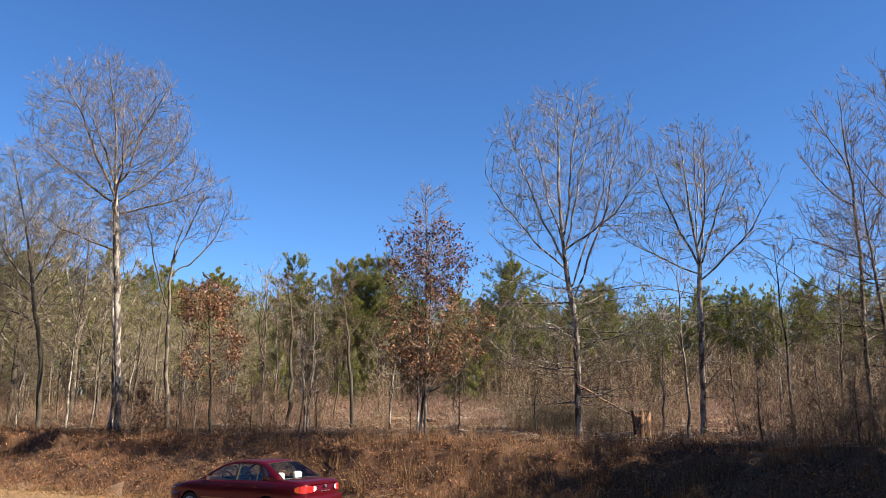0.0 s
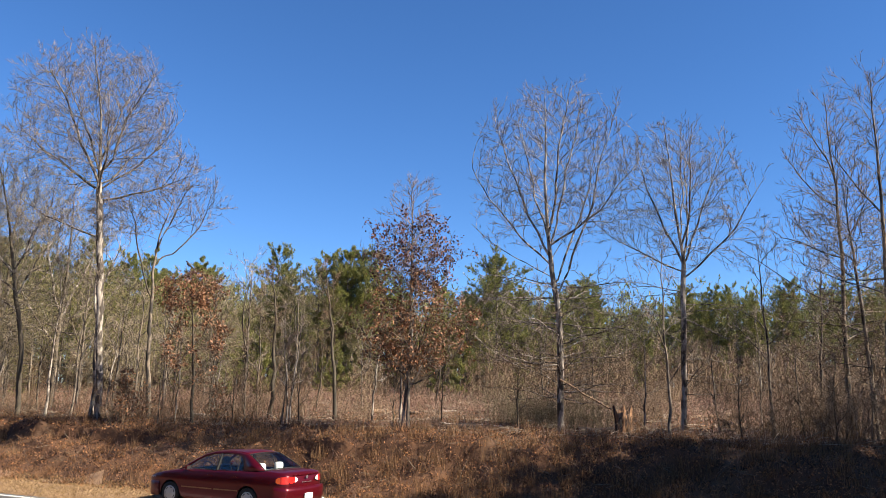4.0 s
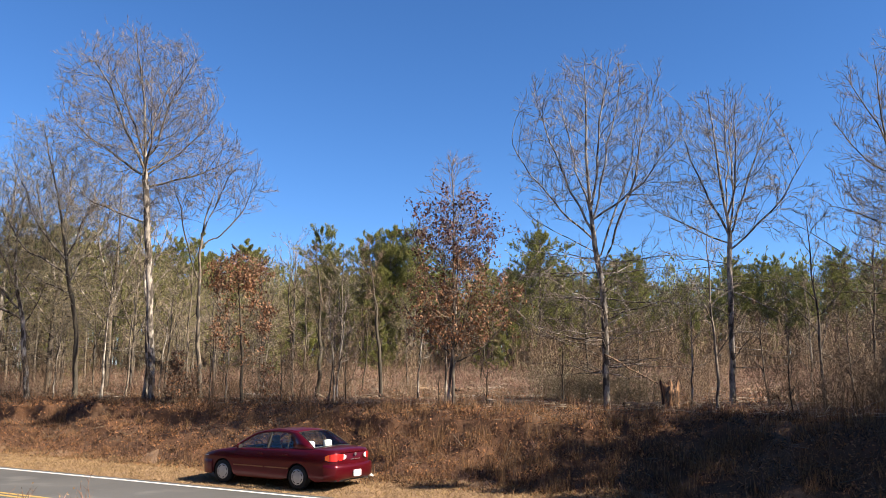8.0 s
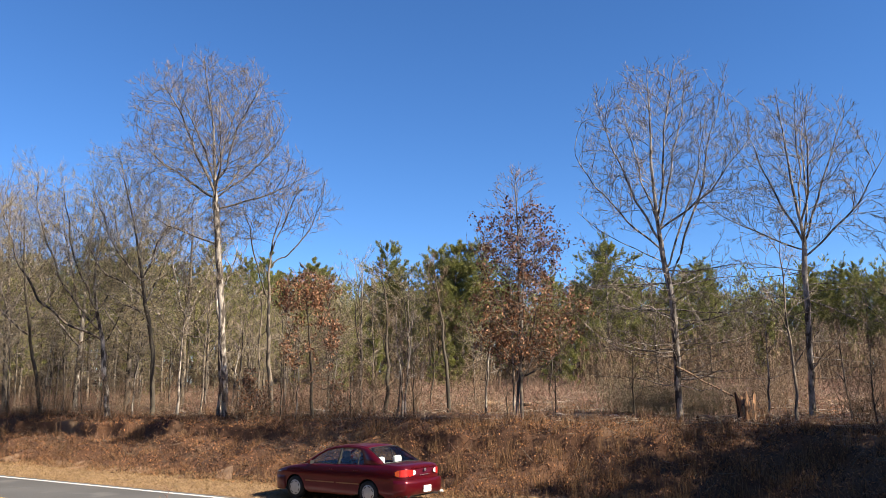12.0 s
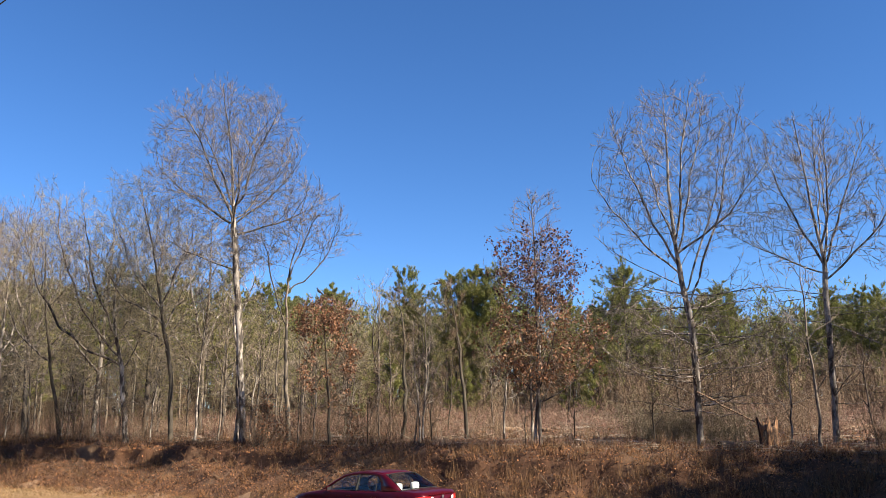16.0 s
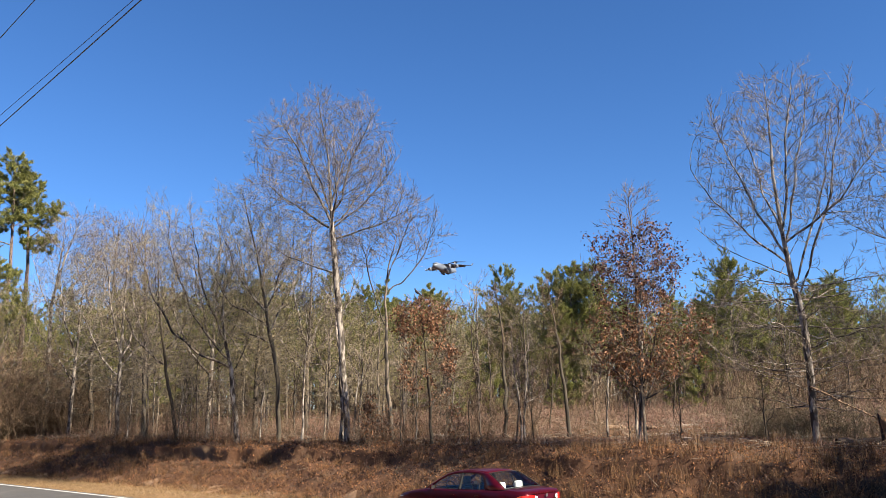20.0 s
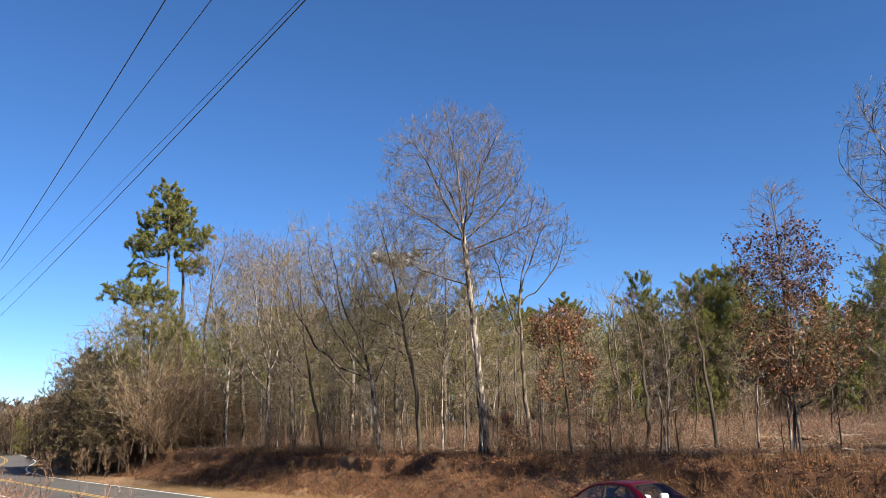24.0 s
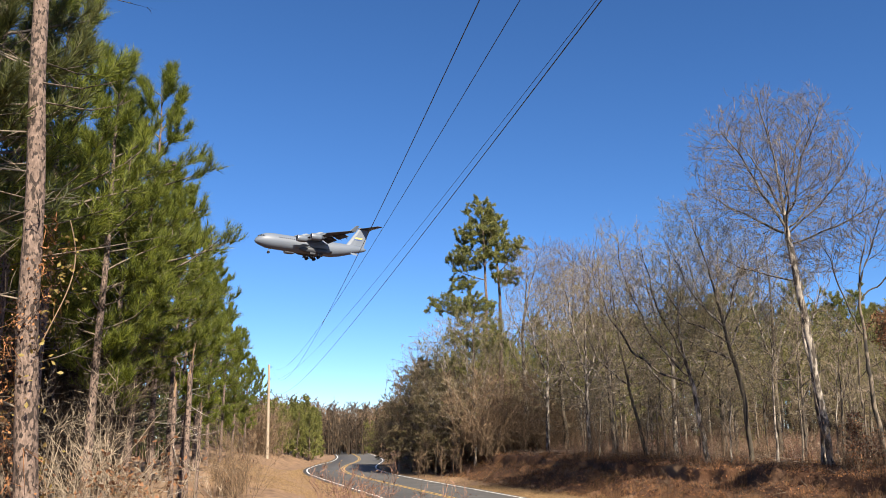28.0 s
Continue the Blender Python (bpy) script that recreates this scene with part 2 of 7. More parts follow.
def bare_tree(name, label, seed, height, radius, lean=(0, 0), limbs=(), auto=10, spread=(35, 60), low=0.35, reach=0.38, bark=None, twig=None, bough=9, twigs=7, ends=5, leaves=None, rise=0.04, category="tree", group="", fine_width=0.0085, skirt=0, wander=0.15, clump=1, limb_bark=None, thin=1.0, top=0.7):
    """A leafless hardwood at the origin: trunk, each main limb with its boughs, and a crown of twigs.
    limbs: (height share, turn in degrees from +x, degrees up, length); auto: further limbs on a golden turn."""
    rng = np.random.default_rng(seed)
    root = tagged(new(name), label, category, group)
    steps = 12
    h = np.linspace(0, 1, steps + 1)
    wob = np.cumsum(rng.normal(size=(steps + 1, 2)) * height * (0.0045 + 0.04 * max(0.0, wander - 0.1)), 0)
    trunk = np.stack([lean[0] * height * h ** 1.2 + wob[:, 0], lean[1] * height * h ** 1.2 + wob[:, 1], height * h - 0.12], 1)
    rad = radius * ((1 - h) ** 0.75 * 0.95 + 0.05)
    rad[0] *= 1.35
    w = Wood()
    w.tube(trunk, rad, 9)
    child("trunk", w.mesh("trunk", bark, True), root)
    spec = list(limbs)
    for k in range(auto):
        g = low + (0.97 - low) * (k + rng.uniform(0, 0.8)) / max(auto, 1)
        spec.append((g, k * 137.5 + rng.uniform(-25, 25), rng.uniform(*spread) + 14 * g, height * reach * (1.15 - g) ** top * rng.uniform(0.75, 1.15)))
    for k in range(skirt):
        spec.append((rng.uniform(0.08, 0.42), k * 137.5 + rng.uniform(-25, 25), rng.uniform(-8, 16), height * rng.uniform(0.16, 0.30)))
    fine, boughs = [], Wood()
    for number, (g, turn, up, ln) in enumerate(spec):
        i = min(int(g * steps), steps - 1)
        f = g * steps - i
        start = trunk[i] * (1 - f) + trunk[i + 1] * f
        tr, ur = radians(turn), radians(up)
        way = (math.cos(tr) * math.cos(ur), math.sin(tr) * math.cos(ur), math.sin(ur))
        line = limb_line(rng, start, way, ln, 8, rise, wander)
        r = min(radius * ((1 - g) ** 0.75) * 0.62, 0.0065 * ln + 0.006) * (0.7 if number >= len(limbs) + auto else 1.0) * thin
        lw = Wood()
        lw.tube(line, r * np.linspace(1, 0.18, len(line)) + 0.003, 6)
        subs = sprout(rng, [line], max(3, int(bough * (0.5 + ln / 5))), ln * 0.45, (28, 68), 0.04, 0.15, 0.25)
        for s in subs:
            ln2 = np.linalg.norm(s[2] - s[0])
            path = limb_line(rng, s[0], s[1] - s[0], ln2, 5, 0.03, wander * 1.4)
            boughs.tube(path, max(r * 0.42, 0.007) * np.linspace(1, 0.35, 6), 3)
            fine.append(path)
        fine.append(line)
        child("limb", lw.mesh("limb", limb_bark or bark, True), root)
    if fine:
        tagged(child("branchwork", boughs.mesh("branchwork", limb_bark or bark, True), root), kind="stuff")
        tw = Wood()
        a = sprout(rng, fine, twigs, min(height * 0.075, 0.75), (28, 72), 0.05, 0.1)
        tw.twigs(a, 0.0052)
        b = sprout(rng, a, ends, min(height * 0.036, 0.34), (20, 65), 0.05, 0.2)
        tw.blades(b[:, 0], b[:, 2], fine_width, rng)
        tagged(child("crown", tw.mesh("crown", twig), root), kind="stuff")
        for mat, lo, hi, count, size, lab in leaves or ():
            z = b[:, 2, 2] / height
            pick = b[(z > lo) & (z < hi)]
            pick = pick[rng.permutation(len(pick))[:count]]
            pick = np.repeat(pick[:, 2], clump, 0) if clump > 1 else np.concatenate([pick[:, 2], pick[:, 1]])
            lv = Wood()
            lv.leaves(pick + rng.normal(size=pick.shape) * (0.075 if clump > 1 else 0.05), rng.uniform(0.6, 1.2, len(pick)) * size, rng)
            tagged(child("foliage", lv.mesh("foliage", mat), root, lab), kind="stuff")
    return root


def crown_tree(name, label, seed, trunk, radius, blobs, limbs=(), points=600, kill=0.42, step=0.24, grow=2.6, bark=None, twig=None, limb_bark=None, twigs=5, ends=4, twig_long=0.6, leaves=None, clump=6, tip=0.0058, power=2.25, lift=0.10, fine_width=0.009, skirt=0, category="tree", group="", wander=1.0, needles=None, bare_share=0.26):
    """A tree whose limbs grow towards places spread through the crown; needles: (material, tufts, blades, length, width).
    trunk: (x, z) joints; limbs: (height of the fork, x, y, z of the end, c: out first, then up, where positive);
    blobs: (x, z, half-width, half-height, share) of the crown; skirt: low level boughs."""
    rng = np.random.default_rng(seed)
    root = tagged(new(name), label, category, group)
    joints = np.array(trunk, float)
    high = joints[-1, 1]
    zs = np.arange(0, high, step)
    reach_x = np.interp(zs, joints[:, 1], joints[:, 0])
    for _ in range(3):
        reach_x[1:-1] = (reach_x[:-2] + 2 * reach_x[1:-1] + reach_x[2:]) / 4
    wob = np.cumsum(rng.normal(size=(len(zs), 2)) * 0.016 * wander, 0)
    line = np.stack([reach_x + wob[:, 0] * 0.6, wob[:, 1], zs - 0.12], 1)
    at, parent, lead = [p for p in line], [k - 1 for k in range(len(zs))], [k + 1 if k + 1 < len(zs) else -1 for k in range(len(zs))]
    least = [0.0] * len(zs)
    spec = [(z, np.array((x, y, t), float), c) for z, x, y, t, c in limbs]
    for k in range(skirt):
        z = high * rng.uniform(0.10, 0.44)
        g, ln = k * 2.4 + rng.uniform(-0.4, 0.4), high * rng.uniform(0.10, 0.29)
        spec.append((z, np.array((math.cos(g) * ln, math.sin(g) * ln, z + ln * rng.uniform(-0.12, 0.30))), rng.uniform(-0.1, 0.1)))
    for n, (z, end, c) in enumerate(spec):
        foot = int(np.clip(round(z / step), 1, len(zs) - 2))
        a = line[foot]
        end = end + [a[0], a[1], 0] if n >= len(limbs) else end
        m = a + (end - a) * [0.5 + c, 0.5 + c, 0.5 - c]
        ln = np.linalg.norm(end - a)
        u = np.linspace(0, 1, max(3, int(ln / step)) + 1)[1:, None]
        curve = a * (1 - u) ** 2 + 2 * m * u * (1 - u) + end * u * u
        sway = np.cumsum(rng.normal(size=(len(u), 3)) * 0.034 * wander, 0)
        curve = curve + sway - sway[-1] * u
        last = foot
        for p, f in zip(curve, u[:, 0]):
            at.append(p), parent.append(last), lead.append(-1), least.append(0.005 + 0.0042 * ln * (1 - f))
            if last != foot:
                lead[last] = len(at) - 1
            last = len(at) - 1
    main = len(at)
    # places that the branches grow towards
    share = np.array([b[4] for b in blobs])
    goal = []
    for x, z, rx, rz, s in blobs:
        n = int(points * s / share.sum())
        d = unit(rng.normal(size=(n, 3))) * rng.uniform(0.05, 1, (n, 1)) ** 0.42
        goal.append(d * (rx, rx * 0.85, rz) + (x, 0, z))
    goal = np.concatenate(goal)
    at = np.array(at)
    way = np.array([at[k] - at[p] if p >= 0 else (0, 0, 1.0) for k, p in enumerate(parent)])
    way = unit(way)
    start = np.where(at[:, 2] > high * (0.08 if skirt else bare_share))[0]
    gap = np.linalg.norm(goal[:, None] - at[start][None], axis=2)
    near, best = start[gap.argmin(1)], gap.min(1)
    alive = best > kill
    bare_end = np.zeros(len(at), bool)
    core = np.array((blobs[0][0], 0, blobs[0][1] - blobs[0][3] * 0.9))
    for _ in range(60):
        turn_to = (unit(goal - at[near]) * way[near]).sum(1)
        act = np.where(alive & (best < grow) & ((turn_to > 0.45) | ~bare_end[near]))[0]
        if not len(act):
            break
        total = np.zeros((len(at), 3))
        np.add.at(total, near[act], unit(goal[act] - at[near[act]]))
        grows = np.unique(near[act])
        keep = np.where(bare_end[grows], 1.3, 0.65)[:, None]
        away = unit(at[grows] - core) * 0.45
        d = unit(unit(total[grows]) + keep * way[grows] + away + [0, 0, lift] + rng.normal(size=(len(grows), 3)) * 0.16 * wander)
        fresh = at[grows] + d * step
        ok = np.linalg.norm(fresh[:, None] - at[None], axis=2).min(1) > step * 0.36
        alive[act[~np.isin(near[act], grows[ok]) & (rng.uniform(size=len(act)) < 0.4)]] = False
        fresh, d, grows = fresh[ok], d[ok], grows[ok]
        if not len(fresh):
            continue
        bare_end[grows] = False
        bare_end = np.concatenate([bare_end, np.ones(len(fresh), bool)])
        first = len(at)
        at, way = np.concatenate([at, fresh]), np.concatenate([way, d])
        parent += list(grows)
        lead += [-1] * len(fresh)
        gap = np.linalg.norm(goal[:, None] - fresh[None], axis=2)
        low = gap.min(1)
        closer = low < best
        near[closer], best[closer] = first + gap.argmin(1)[closer], low[closer]
        alive &= best > kill
    # thickness from the twigs down
    count = len(at)
    load = np.zeros(count)
    rad = np.zeros(count)
    kids = [[] for _ in range(count)]
    for k in range(count - 1, -1, -1):
        rad[k] = (load[k] ** (1 / power)) if load[k] > 0 else tip
        if parent[k] >= 0:
            load[parent[k]] += rad[k] ** power
            kids[parent[k]].append(k)
    rad[:main] = np.maximum(rad[:main], np.minimum(least, radius * 0.5))
    rad[:len(zs)] = np.maximum(np.minimum(rad[:len(zs)], radius), radius * ((1 - zs / high) ** 0.8 * 0.95 + 0.05))
    rad[0] *= 1.4
    rad[1] *= 1.12
    chains, todo = [], [0]
    while todo:
        k = todo.pop()
        chain = [parent[k], k] if parent[k] >= 0 else [k]
        while kids[k]:
            nxt = lead[k] if lead[k] >= 0 else max(kids[k], key=lambda j: rad[j])
            todo += [j for j in kids[k] if j != nxt]
            chain.append(nxt)
            k = nxt
        chains.append(chain)
    fine, work = [], Wood()
    for chain in chains:
        pts, r = at[chain].copy(), rad[chain].copy()
        if chain[0] == 0:
            w = Wood()
            w.tube(pts, r, 10)
            child("trunk", w.mesh("trunk", bark, True), root)
            fine.append(pts[int(len(pts) * 0.6):])
            continue
        r[0] = min(r[0], r[1])
        if len(pts) > 3:
            pts[1:-1] = (pts[:-2] + 2 * pts[1:-1] + pts[2:]) / 4
        if chain[1] < main and len(chain) > 5:
            w = Wood()
            w.tube(pts, r, 7)
            child("limb", w.mesh("limb", limb_bark or bark, True), root)
            fine.append(pts[len(pts) // 3:])
        else:
            shoot = unit(pts[-1] - pts[-2]) * rng.uniform(0.5, 1.3) * twig_long
            pts = np.concatenate([pts, [pts[-1] + shoot * 0.5, pts[-1] + shoot + rng.normal(size=3) * 0.06]])
            r = np.concatenate([r, [r[-1] * 0.75, 0.002]])
            work.tube(pts, r, 4 if r[0] > 0.014 else 3)
            fine.append(pts)
    if work.n:
        tagged(child("branchwork", work.mesh("branchwork", limb_bark or bark, True), root), kind="stuff")
    tw = Wood()
    a = sprout(rng, [f for f in fine if len(f) > 1], twigs, twig_long, (20, 50), 0.2, 0.15, 0.12)
    tw.twigs(a, 0.0068)
    b = sprout(rng, a, ends, twig_long * 0.55, (18, 48), 0.15, 0.2)
    tw.blades(b[:, 0], b[:, 2], fine_width, rng)
    tagged(child("crown", tw.mesh("crown", twig), root), kind="stuff")
    if needles:
        mat, tufts, blades, long, wide = needles
        pick = a[rng.permutation(len(a))[:tufts]]
        ends_at, out = np.repeat(pick[:, 2], blades, 0), np.repeat(unit(pick[:, 2] - pick[:, 0]), blades, 0)
        foot = ends_at - out * rng.uniform(0, long * 1.6, (len(out), 1))
        d = unit(out * 0.5 + [0, 0, 0.3] + rng.normal(size=out.shape) * 0.75)
        nw = Wood()
        nw.blades(foot, foot + d * long * rng.uniform(0.6, 1.2, (len(out), 1)), wide, rng)
        tagged(child("foliage", nw.mesh("foliage", mat), root), kind="stuff")
    for mat, lo, hi, number, size, lab in leaves or ():
        z = b[:, 2, 2]
        pick = b[(z > lo) & (z < hi)]
        pick = np.repeat(pick[rng.permutation(len(pick))[:number], 2], clump, 0)
        lv = Wood()
        lv.leaves(pick + rng.normal(size=pick.shape) * 0.075, rng.uniform(0.6, 1.2, len(pick)) * size, rng)
        tagged(child("foliage", lv.mesh("foliage", mat), root, lab), kind="stuff")
    return root


def pine_tree(name, label, seed, height, radius, bare=0.45, branches=34, reach=0.2, tufts=7, blades=14, needle=0.22, wide=0.02, mat=None, bark=None, dead=10, group="", lean=(0, 0), taper=0.6, uneven=0.35, fluff=0.48, spire=40.0):
    """A pine: straight trunk, whorls of boughs, tufts of needles, dead stubs below the crown."""
    rng = np.random.default_rng(seed)
    root = tagged(new(name), label, "pine tree", group)
    h = np.linspace(0, 1, 11)
    wob = np.cumsum(rng.normal(size=(11, 2)) * height * 0.003, 0)
    trunk = np.stack([wob[:, 0] + lean[0] * height * h, wob[:, 1] + lean[1] * height * h, height * h - 0.15], 1)
    w = Wood()
    w.tube(trunk, radius * ((1 - h) ** 0.8 * 0.94 + 0.06), 9)
    child("trunk", w.mesh("trunk", bark, True), root)
    bw, nw = Wood(), Wood()
    for k in range(branches):
        g = bare + (0.99 - bare) * (k + rng.uniform(0, 0.9)) / branches
        i = min(int(g * 10), 9)
        start = trunk[i] + (trunk[i + 1] - trunk[i]) * (g * 10 - i)
        rel = (g - bare) / (1 - bare)
        ln = height * reach * min(1.0, 0.45 + rel * 2.2) * (1.06 - rel) ** taper * rng.uniform(1 - uneven * 1.4, 1 + uneven * 0.6) + 0.25
        tr, ur = k * 2.4 + rng.uniform(-0.5, 0.5), radians(rng.uniform(0, 25) + spire * rel ** 2)
        line = limb_line(rng, start, (math.cos(tr) * math.cos(ur), math.sin(tr) * math.cos(ur), math.sin(ur)), ln, 4, 0.10, 0.12)
        bw.tube(line, (0.012 * ln + 0.008) * np.linspace(1, 0.3, 5), 4)
        side = sprout(rng, [line], tufts, ln * 0.42, (30, 60), 0.25, 0.3)
        bw.twigs(side, 0.008)
        ends = np.concatenate([side[:, 2], side[:, 1], line[-1:], line[-2:-1]])
        aim_at = unit(np.concatenate([side[:, 2] - side[:, 0], side[:, 2] - side[:, 0], line[-1:] - line[-2:-1], line[-1:] - line[-2:-1]]) + [0, 0, 0.2])
        n = len(ends)
        d = unit(np.repeat(aim_at, blades, 0) * 0.8 + [0, 0, 0.25] + rng.normal(size=(n * blades, 3)) * fluff)
        b = np.repeat(ends, blades, 0) - np.repeat(aim_at, blades, 0) * rng.uniform(0, needle * 0.9, (n * blades, 1))
        nw.blades(b, b + d * needle * rng.uniform(0.7, 1.2, (n * blades, 1)), wide, rng)
    if dead:
        g = rng.uniform(0.12, bare + 0.05, dead)
        at = np.stack([np.interp(g, h, trunk[:, c]) for c in range(3)], 1)
        tr = rng.uniform(0, 6.28, dead)
        d = np.stack([np.cos(tr), np.sin(tr), rng.uniform(-0.15, 0.3, dead)], 1)
        ln = rng.uniform(0.4, 1.6, (dead, 1)) * min(1.2, height * 0.09)
        lines = np.stack([at, at + d * ln * 0.5 + rng.normal(size=(dead, 3)) * 0.06, at + d * ln + [0, 0, 0.1]], 1)
        bw.twigs(lines, 0.014)
        bw.twigs(sprout(rng, lines, 4, 0.5, (30, 70), 0.1), 0.006)
    tagged(child("branchwork", bw.mesh("branchwork", BARK_GREY), root), kind="stuff")
    tagged(child("foliage", nw.mesh("foliage", mat), root), kind="stuff")
    return root


# ---- the plan: s across the road from its far white line, a along it to the west ----
ROAD_O, ROAD_E, ROAD_N = np.array([-3.1, 18.6]), np.array([-0.874, 0.486]), np.array([0.486, 0.874])
BEND_A = np.array([-400, 46, 57, 69, 80, 90, 110, 146, 207, 289, 500, 3000.0])
BEND_S = np.array([0, 0, 0.4, 2.6, 5.6, 8.3, 12.2, 17.6, 26, 38, 73, 73.0])


def bend(a):
    f = np.interp(a, BEND_A, BEND_S)
    for k in (-6, -3, 3, 6):
        f = f + np.interp(np.asarray(a) + k, BEND_A, BEND_S)
    return f / 5


def to_sa(x, y):
    dx, dy = np.asarray(x) - ROAD_O[0], np.asarray(y) - ROAD_O[1]
    a = dx * ROAD_E[0] + dy * ROAD_E[1]
    return dx * ROAD_N[0] + dy * ROAD_N[1] - bend(a), a


def to_xy(s, a):
    s = np.asarray(s) + bend(a)
    return ROAD_O[0] + s * ROAD_N[0] + a * ROAD_E[0], ROAD_O[1] + s * ROAD_N[1] + a * ROAD_E[1]


def lumps(x, y):
    """Smooth unevenness from a few crossed waves."""
    return (np.sin(x * 0.9 + 1.3 * np.sin(y * 0.41)) + np.sin(y * 1.13 + 1.7 * np.sin(x * 0.37)) + 0.6 * np.sin(x * 2.3 + y * 1.9) + 0.5 * np.sin(x * 3.1 - y * 2.7)) / 3


def ground_z(x, y):
    s, a = to_sa(x, y)
    edge = np.interp(s, [2.0, 3.2, 6.0, 9.0], [0, 1, 1, 0])
    s = s + edge * (0.36 * lumps(x * 1.1 + 4, y * 1.2) + 0.20 * lumps(x * 2.6, y * 2.4 + 3))
    z = np.interp(s, [-3000, -300, -60, -16, -12, -8.6, -7.4, -6.3, 0.1, 2.4, 3.0, 4.3, 4.9, 5.4, 6.6, 12, 55, 90, 300, 3000],
                  [8, 6, 2.2, 1.1, 0.9, -0.05, -0.12, -0.02, -0.02, 0.10, 0.24, 0.94, 1.42, 1.64, 1.75, 1.9, 3.6, 4.6, 7, 9])
    # a raw undercut lip along the crest, where the bank was cut
    lip = np.interp(a, [-6, 0, 50, 60], [0, 1, 1, 0]) * np.clip(0.75 + 0.6 * lumps(x * 0.35 + 1, y * 0.4), 0, 1)
    z = z + lip * (np.interp(s, [4.1, 4.3, 4.78, 4.9, 5.4, 5.9], [0.84, 0.94, 1.04, 1.56, 1.70, 1.70]) - np.interp(s, [4.1, 4.3, 4.9, 5.4, 5.9], [0.84, 0.94, 1.42, 1.64, 1.70])) * np.interp(s, [4.1, 4.3, 5.4, 5.9], [0, 1, 1, 0])
    rough = np.interp(s, [-14, -8, -6.6, 0.4, 2.2, 4, 8, 40, 80], [0.12, 0.05, 0, 0, 0.02, 0.10, 0.10, 0.22, 0.5])
    clods = np.interp(s, [2.2, 3.2, 5.4, 8], [0, 1, 1, 0]) * (0.10 * lumps(x * 1.9 + 2, y * 1.7) + 0.09 * lumps(x * 4.3, y * 4.1 + 1))
    return z + clods + rough * (lumps(x, y) + 0.45 * lumps(x * 2.7 + 5, y * 2.9))


def stand(x, y, sink=0.0, turn=0.0, size=1.0):
    """A pose on the ground."""
    m = pose(x, y, float(ground_z(x, y)) - sink, 0, 0, turn)
    return m @ Matrix.Diagonal((size, size, size, 1))


def bank_top(turn, dist):
    """Place by turn and distance, but never short of the top of the bank."""
    c = 0.486 * math.sin(radians(turn)) + 0.874 * math.cos(radians(turn))
    return along(turn, max(dist, 20.9 / c))


def along(turn, dist):
    """Place by compass turn from the standpoint and distance."""
    return dist * math.sin(radians(turn)), dist * math.cos(radians(turn))


# ---- ground and road ----
def steps_of(stops):
    """Grid lines: (from, to, spacing) runs joined."""
    return np.unique(np.concatenate([np.arange(a, b + 1e-6, d) for a, b, d in stops]).round(3))


def build_ground():
    a = steps_of([(-3000, -400, 260), (-400, -40, 20), (-40, -14, 1.0), (-14, 42, 0.2), (42, 110, 0.8), (110, 300, 5), (300, 3000, 225)])
    s = steps_of([(-3000, -300, 270), (-300, -30, 15), (-30, -9, 0.7), (-9, -6.3, 0.3), (-6.2, 0.1, 0.7), (0.1, 3.9, 0.22), (3.9, 5.8, 0.08), (5.8, 9, 0.22), (9, 30, 0.8), (30, 120, 4), (120, 3000, 180)])
    ss, aa = np.meshgrid(s, a, indexing="ij")
    x, y = to_xy(ss, aa)
    z = ground_z(x, y)
    n, m = ss.shape
    i, j = np.meshgrid(np.arange(n - 1), np.arange(m - 1), indexing="ij")
    quads = np.stack([i * m + j, (i + 1) * m + j, (i + 1) * m + j + 1, i * m + j + 1], -1).reshape(-1, 4)[:, ::-1]
    me = mesh_of("ground", np.stack([x, y, z], -1).reshape(-1, 3), [quads], EARTH, True)
    tagged(new("ground", me), "brown earth with leaf litter, bank and cut-over field", "ground", "", "structure")


def ribbon(name, mat, s0, s1, a0, a1, z, step=1.5):
    """A strip along the road, with thickness."""
    a = np.arange(a0, a1 + 0.1, step)
    rows = []
    for s, h in ((s0, z - 0.06), (s0, z), (s1, z), (s1, z - 0.06)):
        x, y = to_xy(s, a)
        rows.append(np.stack([x, y, np.full(len(a), h)], -1))
    v = np.stack(rows, 1).reshape(-1, 3)
    i = np.arange(len(a) - 1)[:, None] * 4
    quads = np.concatenate([i + [[k, k + 1, k + 5, k + 4]] for k in range(3)])
    return mesh_of(name, v, [quads], mat)


def build_road():
    road = tagged(new("road", ribbon("road", ASPHALT, -6.5, 0.28, -120, 420, 0.012)), "grey asphalt two-lane road bending into the woods", "road", "", "structure")
    child("edge_line", ribbon("edge_line", LINE_WHITE, -0.06, 0.06, -120, 420, 0.017), road, "white edge line")
    child("edge_line", ribbon("edge_line", LINE_WHITE, -6.25, -6.13, -120, 420, 0.017), road, "white edge line")
    for s in (-3.27, -3.03):
        child("centre_line", ribbon("centre_line", LINE_YELLOW, s, s + 0.11, -120, 420, 0.017), road, "yellow centre line")


